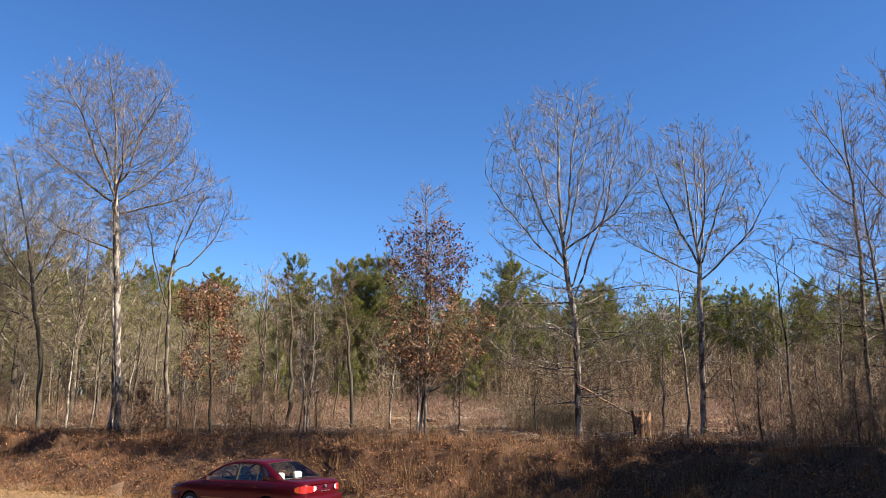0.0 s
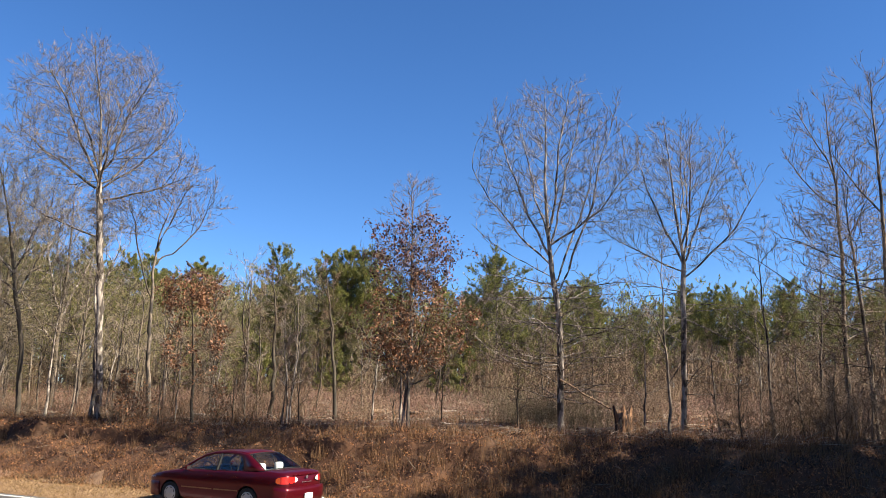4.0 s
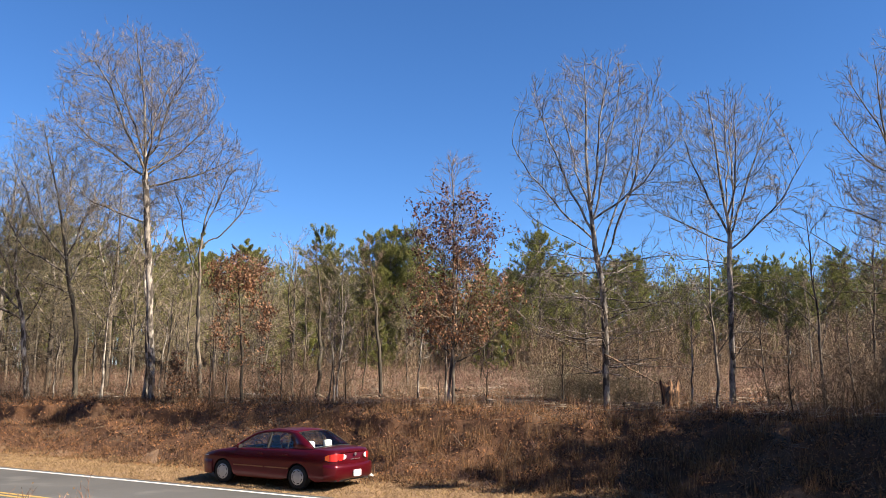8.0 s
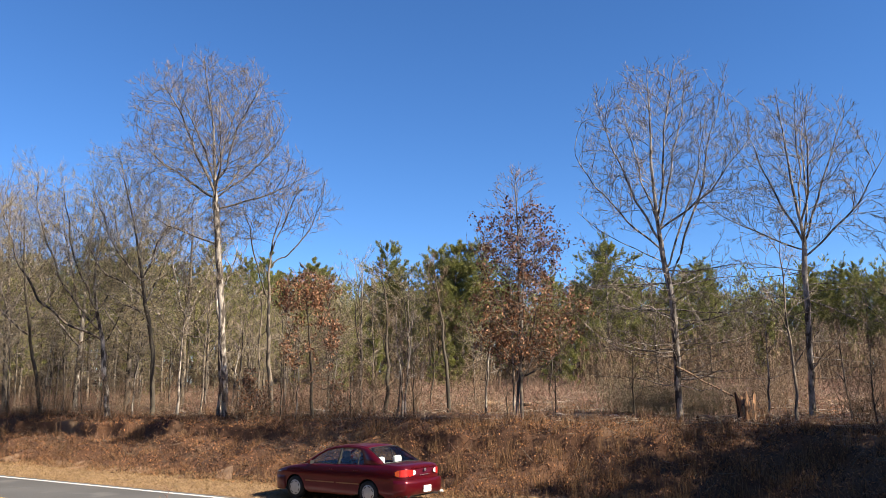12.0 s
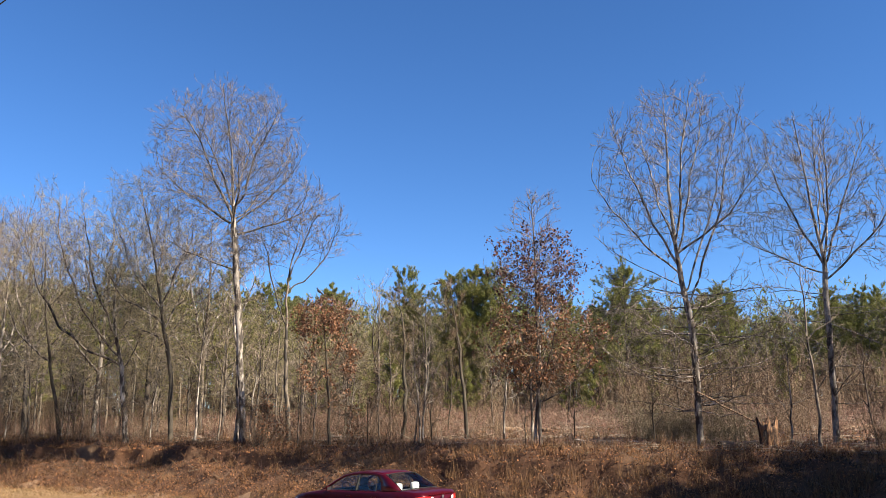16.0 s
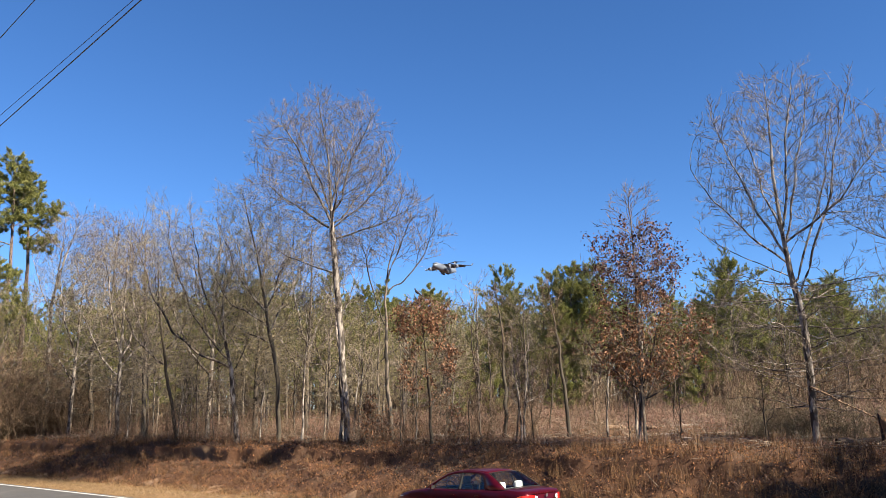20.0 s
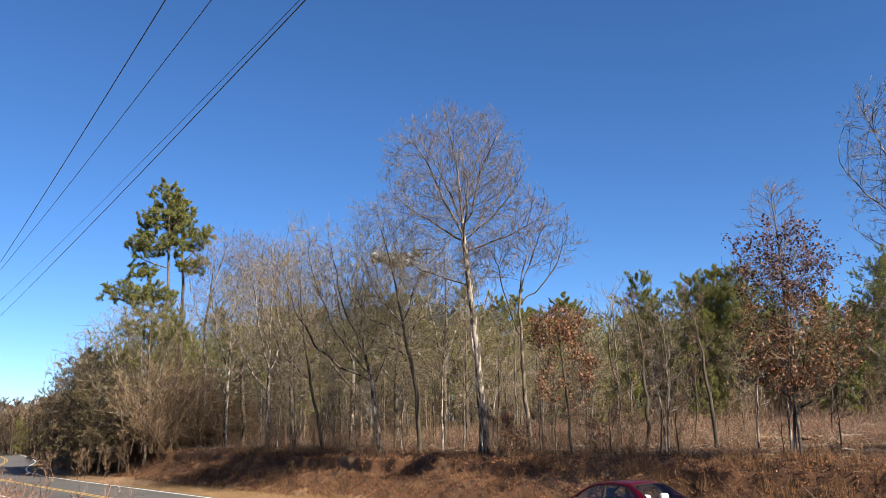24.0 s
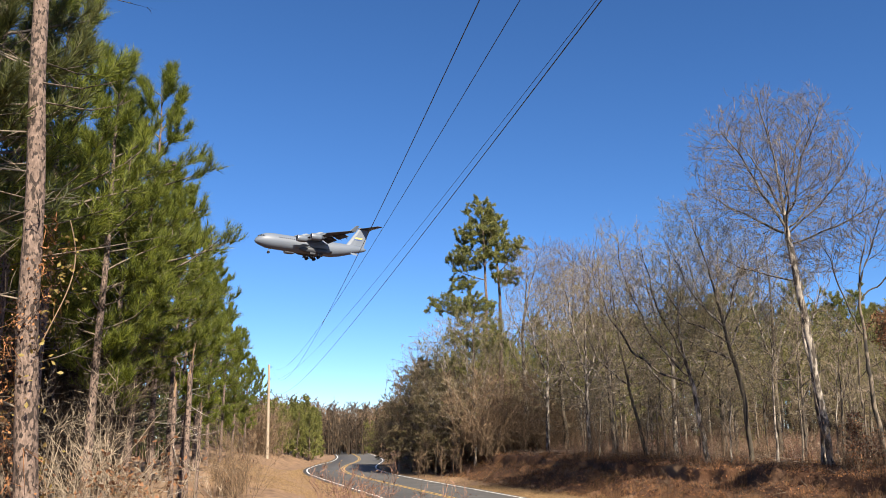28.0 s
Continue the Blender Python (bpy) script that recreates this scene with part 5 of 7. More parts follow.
    t = np.linspace(0, 1, 40)
    side = np.array([math.cos(radians(-69.75)), -math.sin(radians(-69.75)), 0])
    front = np.array([math.sin(radians(69.75)), -math.cos(radians(69.75)), 0])
    line = np.stack([side * (0.17 * math.sin(9 * k) - 0.03) + front * (0.15 * math.cos(9 * k)) + [0, 0, 4.2 * k] for k in t])
    vine.tube(line, np.full(40, 0.008), 4)
    foot = tagged(new("climbing_vine"), "climbing vine with yellow-green and brown leaves on the pine trunk", "vine")
    foot.matrix_basis = stand(x, y)
    child("stem", vine.mesh("stem", TWIG_BROWN), foot)
    lv = Wood()
    at = np.repeat(line[8:36], 13, 0) + rng.normal(size=(28 * 13, 3)) * 0.13 - side * 0.1
    dry = Wood()
    hang = np.repeat(line[2:38], 26, 0) + rng.normal(size=(36 * 26, 3)) * (0.12, 0.12, 0.1) - side * 0.3
    dry.leaves(hang, rng.uniform(0.02, 0.06, len(hang)), rng)
    dry.twigs(np.stack([hang[::6], hang[::6] + rng.normal(size=hang[::6].shape) * 0.12, hang[::6] + rng.normal(size=hang[::6].shape) * 0.15 - [0, 0, 0.25]], 1), 0.005)
    tagged(child("dead_vines", dry.mesh("dead_vines", LITTER), foot, "brown dead vines and dry leaves"), kind="stuff")
    lv.leaves(at, rng.uniform(0.03, 0.08, len(at)), rng)
    tagged(child("foliage", lv.mesh("foliage", leafy("vine_leaves", (0.09, 0.05, 0.018), (0.26, 0.20, 0.05), 0.9)), foot), kind="stuff")


def build_weeds():
    """Dry weeds on the near bank, between the eye and the road."""
    rng = np.random.default_rng(230)
    kinds = [shrub("dry_weed", "tall dry roadside weed with fluffy brown seed heads", 231 + k, 1.25, 0.6, 16, 6, 5, TWIG_RUST if k else TWIG_BROWN, 0.008, (GRASS_TAN, 260, 0.024, "tan seed heads"), "weed", "dry weeds") for k in range(2)]
    spots = [(*along(t, d), -1) for t, d in ((-45.1, 11.0), (-45.5, 11.3), (-50.2, 12.5), (-49.7, 12.8), (-51.0, 13.2), (-26.3, 10.8), (-24.6, 11.5), (-26.0, 10.5))]
    scatter(kinds, spots, rng, 0.92, 1.12)
    kinds = [shrub("brown_bush", "brown bush with a few dry leaves beside the road", 240, 2.3, 1.5, 26, 7, 5, TWIG_BROWN, 0.010, (LEAF_RUST, 90, 0.06, "dry leaves"), "bush", "brown bushes")]
    scatter(kinds, [(*along(t, d), 0) for t, d in ((-58.0, 24.0), (-57.4, 26.0), (-58.7, 25.0))], rng, 0.9, 1.1)
    # woods on the left of the distant road
    kinds = [pine_tree("young_pine", "young green pine beside the far bend", 250 + k, 7.0, 0.09, 0.05, 44, 0.24, 7, 16, 0.22, 0.06, NEEDLES, BARK_PINE, 0, "young pines", fluff=0.9) for k in range(2)]
    spots = [(*to_xy(rng.uniform(-22, -12), a), -1) for a in np.arange(80, 150, 3.0)] + [(*along(t, d), -1) for t, d in ((-55.0, 98), (-54.5, 101), (-54.0, 99), (-53.6, 103), (-53.2, 100), (-52.9, 105), (-54.3, 106), (-52.7, 110), (-53.4, 109))] + [(*along(-49.4, 150), 0), (*along(-49.0, 155), 1)]
    scatter(kinds, spots, rng, 0.85, 1.2)
    kinds = [shrub("grey_thicket", "grey bare thicket beside the far bend", 260, 5.5, 4.0, 46, 9, 7, TWIG_BROWN, 0.025, None, "bush", "far thickets", 0.03)]
    spots = [(*along(rng.uniform(-57.4, -55.6), rng.uniform(84, 100)), 0) for _ in range(6)] + [(*to_xy(rng.uniform(5, 14), rng.uniform(100, 190)), 0) for _ in range(26)] + [(*to_xy(rng.uniform(-20, -11), rng.uniform(150, 260)), 0) for _ in range(16)]
    scatter(kinds, spots, rng, 0.6, 1.1)


build_line()
build_snapped()
build_weeds()


# ---- field and bank: stump, logs, brush, litter and grass ----
def log_mesh(name, length, r, seed, mat, jag=0.0):
    rng = np.random.default_rng(seed)
    t = np.linspace(0, 1, 9)
    line = np.stack([t * length - length / 2, np.cumsum(rng.normal(size=9)) * 0.02, np.cumsum(rng.normal(size=9)) * 0.012], 1)
    w = Wood()
    w.tube(line, r * (1 - 0.25 * t) * rng.uniform(0.9, 1.1, 9), 9)
    for end, rr in ((line[0], r), (line[-1], r * 0.75)):
        d = unit(line[0] - line[1]) if end is line[0] else unit(line[-1] - line[-2])
        w.tube([end - d * 0.02, end + d * jag * 0.4, end + d * (0.01 + jag)], [rr * 0.98, rr * 0.6, 0.002], 9)
    return w.mesh(name, mat, True)


def build_field_things():
    rng = np.random.default_rng(300)
    # the stump with its torn top, and the thin trunk that fell from it
    stump = tagged(new("tree_stump"), "broken hollow stump with torn pale and dark wood", "stump")
    k = 22
    ang = np.arange(k) / k * 2 * np.pi
    rings = []
    for z, r in ((-0.1, 0.33), (0.15, 0.27), (0.45, 0.255), (0.72, 0.30)):
        rr = r * (1 + 0.10 * np.sin(ang * 3 + 1) + 0.12 * np.cos(np.arange(k) * np.pi) + rng.normal(size=k) * 0.04)
        zz = np.full(k, z) + ((z > 0.6) * rng.uniform(-0.16, 0.18, k))
        rings.append(np.stack([np.cos(ang) * rr, np.sin(ang) * rr, zz], 1))
    for z, r in ((0.62, 0.2), (0.3, 0.14)):
        rings.append(np.stack([np.cos(ang) * r, np.sin(ang) * r, np.full(k, z)], 1))
    v = np.concatenate(rings)
    i, j = np.meshgrid(np.arange(5), np.arange(k), indexing="ij")
    quads = np.stack([i * k + j, i * k + (j + 1) % k, (i + 1) * k + (j + 1) % k, (i + 1) * k + j], -1).reshape(-1, 4)
    child("shell", mesh_of("shell", v, [quads], STUMP_WOOD), stump, "torn weathered wood shell")
    for g in (0.4, 1.9, 3.6, 5.0):
        w = Wood()
        c, s = math.cos(g), math.sin(g)
        w.tube([(0.26 * c, 0.26 * s, 0.08), (0.4 * c, 0.4 * s, 0.02), (0.62 * c, 0.62 * s, -0.08)], [0.10, 0.08, 0.03], 6)
        child("root", w.mesh("root", BARK_GREY, True), stump)
    w = Wood()
    w.tube([(-0.12, -0.2, 0.1), (-0.15, -0.22, 0.45), (-0.1, -0.2, 0.66)], [0.06, 0.07, 0.02], 6)
    child("rotten_strip", w.mesh("rotten_strip", DARK_WOOD), stump, "dark rotten strip")
    stump.matrix_basis = stand(*along(15.4, 23.4), 0.10, 0, 0.84) @ Matrix.Diagonal((1, 1, 1.22, 1))
    x, y = along(13.3, 23.5)
    fallen = tagged(new("leaning_log", log_mesh("leaning_log", 2.05, 0.024, 301, PALE_WOOD, 0.15)), "thin pale fallen stem leaning on the stump", "log")
    fallen.matrix_basis = pose(x, y, float(ground_z(x, y)) + 1.05, 0, 27, 8)
    # logs and slash lying in the field
    spots = [(-0.4, 34, 1.5, 0.10, PALE_WOOD, 15), (0.9, 33, 0.7, 0.09, PALE_WOOD, -10), (4.9, 24.6, 1.5, 0.12, DARK_WOOD, 4), (5.7, 24.4, 1.4, 0.10, DARK_WOOD, -6), (5.2, 25.0, 1.8, 0.12, GREY_WOOD, 10), (22.6, 27, 0.7, 0.14, PALE_WOOD, 20), (24.4, 27.5, 0.5, 0.15, PALE_WOOD, 70),
             (20.5, 33, 1.4, 0.09, PALE_WOOD, 25), (23.0, 35, 1.2, 0.10, PALE_WOOD, -28), (18.5, 36, 1.4, 0.06, GREY_WOOD, 42), (3.0, 36, 1.6, 0.05, GREY_WOOD, 25), (-11.5, 33, 2.6, 0.05, GREY_WOOD, -10), (-21.0, 34, 2.4, 0.07, DARK_WOOD, 20), (14.2, 24.6, 1.6, 0.13, DARK_WOOD, 5), (8.0, 31, 2.4, 0.07, GREY_WOOD, -20),
             (-6.5, 34, 1.8, 0.05, GREY_WOOD, 30), (26.5, 29, 1.2, 0.08, PALE_WOOD, -32), (10.5, 27, 2.0, 0.06, GREY_WOOD, 40), (1.8, 30, 1.8, 0.05, GREY_WOOD, -35), (-3.2, 38, 2.0, 0.08, GREY_WOOD, 0)]
    names = {PALE_WOOD: "split pale log lying in the cut-over field", DARK_WOOD: "dark rotten log lying on the bank top", GREY_WOOD: "weathered grey branch lying in the field"}
    for n, (turn, dist, ln, r, mat, spin) in enumerate(spots):
        x, y = along(turn, dist)
        ob = tagged(new("fallen_log", log_mesh("fallen_log", ln, r, 310 + n, mat, 0.1)), names[mat], "log", "fallen logs")
        ob.matrix_basis = pose(x, y, float(ground_z(x, y)) + r * 0.55, 0, rng.uniform(-3, 3), spin)
    # brush: low green-grey thicket round the spreading trees, leafy sprigs, bushes
    kinds = [shrub("bank_thicket", "low olive-grey thicket of drooping bare stems", 340, 2.0, 1.9, 40, 8, 6, TWIG_OLIVE, 0.009, None, "bush", "bank thickets"), shrub("bank_thicket", "low brown thicket of bare stems", 341, 1.6, 1.7, 34, 8, 6, TWIG_BROWN, 0.009, None, "bush", "bank thickets")]
    at = [(9.8, 26.6, 0), (7.4, 27.4, 0), (9.2, 25.6, 0), (10.4, 25.8, 0), (11.6, 25.4, 0), (12.6, 26.2, 0), (8.2, 26.6, 0), (13.6, 25.6, 0), (22.8, 24.0, 1), (25.2, 23.2, 1), (27.0, 24.0, 1), (28.4, 23.6, 1), (29.6, 22.6, 1), (30.8, 22, 1), (26.0, 26.5, 1), (28.0, 27.0, 1), (30.2, 26, 1), (18.0, 30, 1), (-17.8, 30.4, 1), (-12.4, 29.5, 1),
          (-9.8, 29.8, 1), (-7.2, 31, 1), (-3.0, 31.5, 1), (-26.0, 37, 1), (-29.5, 38, 1), (-32.0, 40, 1), (-34.0, 42, 1), (-23.4, 36, 1), (15.8, 27.5, 1), (17.2, 33, 1), (-15.2, 30.4, 1), (31.5, 28.5, 1)]
    scatter(kinds, [(*bank_top(t, d), k) for t, d, k in at], rng, 0.75, 1.25)
    kinds = [shrub("rust_bush", "low bush keeping rust-red leaves", 345, 1.3, 0.9, 14, 7, 4, TWIG_BROWN, 0.008, (LEAF_RUST, 170, 0.10, "rust-red dry leaves"), "bush", "rust bushes")]
    scatter(kinds, [(*along(t, d), 0) for t, d in ((-17.9, 29.6), (-12.0, 28.6), (-16.9, 30.2))], rng, 0.8, 1.1)


def build_ground_cover():
    rng = np.random.default_rng(400)

    def spread(n, s0, s1, a0, a1, power=1.0):
        s = s0 + (s1 - s0) * rng.uniform(0, 1, n) ** power
        a = rng.uniform(a0, a1, n)
        x, y = to_xy(s, a)
        return np.stack([x, y, ground_z(x, y)], 1)

    # dry leaves over the bank and its top
    w = Wood()
    at = np.concatenate([spread(150000, 2.0, 8.0, -18, 34), spread(60000, 6.5, 20, -18, 34), spread(20000, 2.0, 7.5, 34, 64)])
    w.leaves(at + [0, 0, 0.015], rng.uniform(0.03, 0.08, len(at)), rng, 0.4)
    tagged(new("leaf_litter", w.mesh("leaf_litter", LITTER)), "brown fallen leaves covering the bank", "leaf litter", "", "stuff")
    # short tan grass on the verges
    w = Wood()
    foot = np.concatenate([spread(110000, 0.25, 2.8, -10, 34), spread(26000, 0.25, 3.0, 34, 110), spread(26000, -9.5, -6.5, 10, 100), spread(60000, -18, -8, 12, 75), spread(90000, -14, -6.6, 18, 62)])
    tip = foot + rng.normal(size=foot.shape) * (0.05, 0.05, 0.0) + np.stack([np.zeros(len(foot)), np.zeros(len(foot)), rng.uniform(0.015, 0.07, len(foot)) * np.where(np.arange(len(foot)) > 222000, 1.8, 1.0)], 1)
    w.blades(foot, tip, 0.018, rng)
    tagged(new("verge_grass", w.mesh("verge_grass", GRASS_TAN)), "short dry tan grass on the road verge", "grass", "", "stuff")
    # tall broom grass in tufts on the bank
    w = Wood()
    tuft = np.concatenate([spread(230, 2.8, 6.6, -16, 34), spread(260, 2.4, 5.6, -16, 4), spread(60, 2.8, 6, 34, 70), spread(90, 6, 12, -16, 20)])
    foot = np.repeat(tuft, 30, 0) + rng.normal(size=(len(tuft) * 30, 3)) * (0.12, 0.12, 0)
    high = np.repeat(rng.uniform(0.2, 0.85, len(tuft)), 30) * rng.uniform(0.5, 1.0, len(foot))
    tip = foot + rng.normal(size=foot.shape) * (0.11, 0.11, 0) + np.stack([high * 0, high * 0, high], 1)
    w.blades(foot, tip, 0.010, rng)
    tagged(new("broom_grass", w.mesh("broom_grass", GRASS_RUST)), "tall rust-brown broom grass in tufts on the bank", "grass", "", "stuff")
    # matted dead grass and undergrowth over the bank
    w = Wood()
    knot = np.concatenate([spread(4200, 2.2, 7.2, -18, 34), spread(1500, 2.4, 6.5, 34, 66)])
    foot = np.repeat(knot, 12, 0) + rng.normal(size=(len(knot) * 12, 3)) * (0.09, 0.09, 0)
    tip = foot + rng.normal(size=foot.shape) * (0.14, 0.14, 0.0) + np.stack([np.zeros(len(foot)), np.zeros(len(foot)), rng.uniform(0.04, 0.28, len(foot))], 1)
    w.blades(foot, tip, 0.014, rng)
    tagged(new("bank_undergrowth", w.mesh("bank_undergrowth", leafy("matted_grass", (0.024, 0.010, 0.005), (0.22, 0.11, 0.045), 1.2, 0.8, 0.2))), "matted brown dead grass over the bank", "undergrowth", "", "stuff")
    # low dry weeds and stems over the bank
    w = Wood()
    foot = spread(11000, 2.4, 9, -17, 40)
    way = unit(rng.normal(size=foot.shape) * (0.6, 0.6, 0.2) + [0, 0, 0.8])
    ln = rng.uniform(0.1, 0.45, (len(foot), 1))
    w.twigs(np.stack([foot, foot + way * ln * 0.5, foot + way * ln + rng.normal(size=foot.shape) * 0.04], 1), 0.004)
    tagged(new("bank_stems", w.mesh("bank_stems", TWIG_RUST)), "thin dead stems standing over the bank", "dead stems", "", "stuff")
    # pale roots and sticks caught along the crest of the bank
    w = Wood()
    foot = np.concatenate([spread(1500, 3.4, 6.8, -18, 34), spread(500, 3.4, 6.4, 34, 64)]) + [0, 0, 0.05]
    way = unit(rng.normal(size=foot.shape) * (1, 1, 0.5) + [0, 0, 0.15])
    ln = rng.uniform(0.15, 0.8, (len(foot), 1))
    w.twigs(np.stack([foot, foot + way * ln * 0.5 + rng.normal(size=foot.shape) * 0.05, foot + way * ln], 1), rng.uniform(0.004, 0.011, len(foot)))
    tagged(new("bank_sticks", w.mesh("bank_sticks", TWIG_GREY)), "grey roots and sticks caught along the crest of the bank", "sticks", "", "stuff")
    # reddish brush over the field, in clumps, with brown and grey stems among it
    for mat, count, lowest, label in ((TWIG_RUST, 5200, 29, "reddish-brown leafless brush over the cut field"), (TWIG_BROWN, 3600, 26, "brown leafless brush over the cut field"), (TWIG_PALE, 800, 26, "grey dead stems over the cut field")):
        w = Wood()
        turn, dist = rng.uniform(-46, 34, count), lowest + (66 - lowest) * rng.uniform(0, 1, count) ** 0.7
        x, y = dist * np.sin(np.radians(turn)), dist * np.cos(np.radians(turn))
        s, a = to_sa(x, y)
        ok = (s > 8) & (lumps(x * 0.9, y * 0.8) + rng.normal(size=count) * 0.35 > -0.1)
        foot = np.stack([x, y, ground_z(x, y)], 1)[ok]
        foot = np.repeat(foot, 5, 0) + rng.normal(size=(len(foot) * 5, 3)) * (0.32, 0.32, 0)
        far = np.clip((np.hypot(foot[:, 0], foot[:, 1]) - 28) / 25, 0.1, 1)[:, None]
        way = unit(rng.normal(size=foot.shape) * (0.75, 0.75, 0.25) + [0, 0, 0.9])
        ln = rng.uniform(0.2, 1.0, (len(foot), 1)) * (0.45 + 0.95 * far) * rng.uniform(0.6, 1.25, (len(foot), 1))
        lines = np.stack([foot, foot + way * ln * 0.5, foot + way * ln + rng.normal(size=foot.shape) * 0.16], 1)
        w.twigs(lines, 0.007)
        b = sprout(rng, lines, 4, 0.45, (20, 70), 0.1, 0.2)
        w.blades(b[:, 0], b[:, 2], 0.013, rng)
        tagged(new("field_brush", w.mesh("field_brush", mat)), label, "brush", "", "stuff")
    # sticks and chips on the field floor
    w = Wood()
    foot = spread(9000, 6.3, 40, -22, 40, 1.6) + [0, 0, 0.04]
    way = unit(rng.normal(size=foot.shape) * (1, 1, 0.12))
    ln = rng.uniform(0.2, 1.3, (len(foot), 1)) ** 1.5
    w.twigs(np.stack([foot, foot + way * ln * 0.5 + [0, 0, 0.03], foot + way * ln], 1), rng.uniform(0.005, 0.017, len(foot)))
    tagged(new("field_slash", w.mesh("field_slash", TWIG_PALE)), "grey sticks and chips left over the cut field", "sticks", "", "stuff")


def build_scrap():
    """A crumpled white scrap on the verge behind the car."""
    rng = np.random.default_rng(420)
    bm = bmesh.new()
    bmesh.ops.create_icosphere(bm, subdivisions=2, radius=0.07)
    for v in bm.verts:
        v.co *= rng.uniform(0.65, 1.15)
        v.co.z *= 0.6
    me = bpy.data.meshes.new("scrap_paper")
    bm.to_mesh(me)
    bm.free()
    me.materials.append(LINE_WHITE)
    tagged(new("scrap_paper", me), "crumpled white scrap of paper on the dry verge", "litter").matrix_basis = stand(-1.75, 20.77, -0.04)


build_field_things()
build_ground_cover()
build_scrap()


# ---- the bird on the forked tree ----
def build_bird():
    bird = tagged(new("bird"), "small dark bird perched on a bare branch", "bird")
    dark = material("dark_feathers", (0.012, 0.011, 0.012), (0.04, 0.036, 0.034), 20, 0.7, 60, 0, 0.2)
    for name, pts, rad in (("body", [(-0.10, 0, 0.02), (-0.04, 0, 0.06), (0.03, 0, 0.12), (0.06, 0, 0.17)], [0.02, 0.055, 0.055, 0.03]), ("head", [(0.05, 0, 0.16), (0.07, 0, 0.20), (0.08, 0, 0.235)], [0.03, 0.037, 0.012]),
                           ("tail", [(-0.09, 0, 0.03), (-0.16, 0, -0.03), (-0.22, 0, -0.09)], [0.02, 0.024, 0.018]), ("beak", [(0.09, 0, 0.205), (0.11, 0, 0.205), (0.13, 0, 0.2)], [0.012, 0.008, 0.001])):
        w = Wood()
        w.tube(pts, rad, 8)
        child(name, w.mesh(name, dark, True), bird)
    for y in (-0.02, 0.02):
        w = Wood()
        w.tube([(0, y, 0.06), (0.005, y, 0.0), (0.01, y, -0.03)], [0.006, 0.005, 0.004], 5)
        child("leg", w.mesh("leg", dark), bird)
    return bird


# ---- the parked car ----
PAINT = material("dark_red_paint", (0.074, 0.0016, 0.0065), (0.096, 0.0022, 0.0088), 1.2, 0.29, 40, 0.55, 0, None, 0, (1, 1, 1), 0.3)
RUBBER = material("tyre_rubber", (0.005, 0.005, 0.005), (0.012, 0.012, 0.012), 12, 0.85, 60, 0, 0.3)
BLACK_TRIM = material("black_trim", (0.005, 0.005, 0.0055), (0.010, 0.010, 0.011), 9, 0.6, 60, 0, 0.1)
HUB = material("silver_hubcap", (0.36, 0.36, 0.36), (0.52, 0.52, 0.52), 8, 0.42, 50, 0.55, 0.1)
CABIN = material("grey_cloth", (0.10, 0.10, 0.11), (0.20, 0.20, 0.21), 10, 0.9, 80, 0, 0.2)
CLOTH_WHITE = material("white_cloth", (0.45, 0.45, 0.45), (0.60, 0.60, 0.59), 10, 0.9, 80, 0, 0.2)
LAMP_RED = material("red_lens", (0.40, 0.010, 0.012), (0.52, 0.022, 0.02), 14, 0.15, 70, 0, 0, None, 0, (1, 1, 1), 1.0)
LAMP_AMBER = material("amber_lens", (0.58, 0.055, 0.010), (0.68, 0.10, 0.015), 14, 0.15, 70, 0, 0, None, 0, (1, 1, 1), 1.0)
LAMP_CLEAR = material("clear_lens", (0.62, 0.62, 0.62), (0.80, 0.80, 0.80), 14, 0.12, 70, 0, 0, None, 0, (1, 1, 1), 1.0)
PLATE_WHITE = material("plate_white", (0.72, 0.72, 0.72), (0.82, 0.82, 0.82), 10, 0.5, 60, 0, 0)
GOLD_STRIP = material("gold_strip", (0.20, 0.09, 0.05), (0.27, 0.13, 0.07), 10, 0.35, 60, 0.5, 0)
STEEL = material("dull_steel", (0.25, 0.25, 0.26), (0.42, 0.42, 0.43), 10, 0.4, 60, 0.9, 0.1)


def window_glass(name, tint, rough=0.03):
    """Thin pane: tinted see-through with a surface gloss."""
    m = bpy.data.materials.new(name)
    m.use_nodes = True
    nt = m.node_tree
    nt.nodes.remove(nt.nodes["Principled BSDF"])
    clear, gloss, mix = (nt.nodes.new("ShaderNode" + k) for k in ("BsdfTransparent", "BsdfGlossy", "MixShader"))
    clear.inputs["Color"].default_value = (*tint, 1)
    gloss.inputs["Roughness"].default_value, mix.inputs[0].default_value = rough, 0.08
    nt.links.new(clear.outputs[0], mix.inputs[1])
    nt.links.new(gloss.outputs[0], mix.inputs[2])
    nt.links.new(mix.outputs[0], nt.nodes["Material Output"].inputs["Surface"])
    return m


CAR_GLASS = window_glass("car_glass", (0.74, 0.80, 0.80))


def sheet(rows, close=False):
    """A grid of points as a bmesh of quads."""
    bm = bmesh.new()
    grid = [[bm.verts.new(p) for p in r] for r in rows]
    n = len(rows[0])
    for r0, r1 in zip(grid, grid[1:]):
        for k in range(n if close else n - 1):
            bm.faces.new((r0[k], r0[(k + 1) % n], r1[(k + 1) % n], r1[k]))
    bmesh.ops.recalc_face_normals(bm, faces=bm.faces)
    return bm


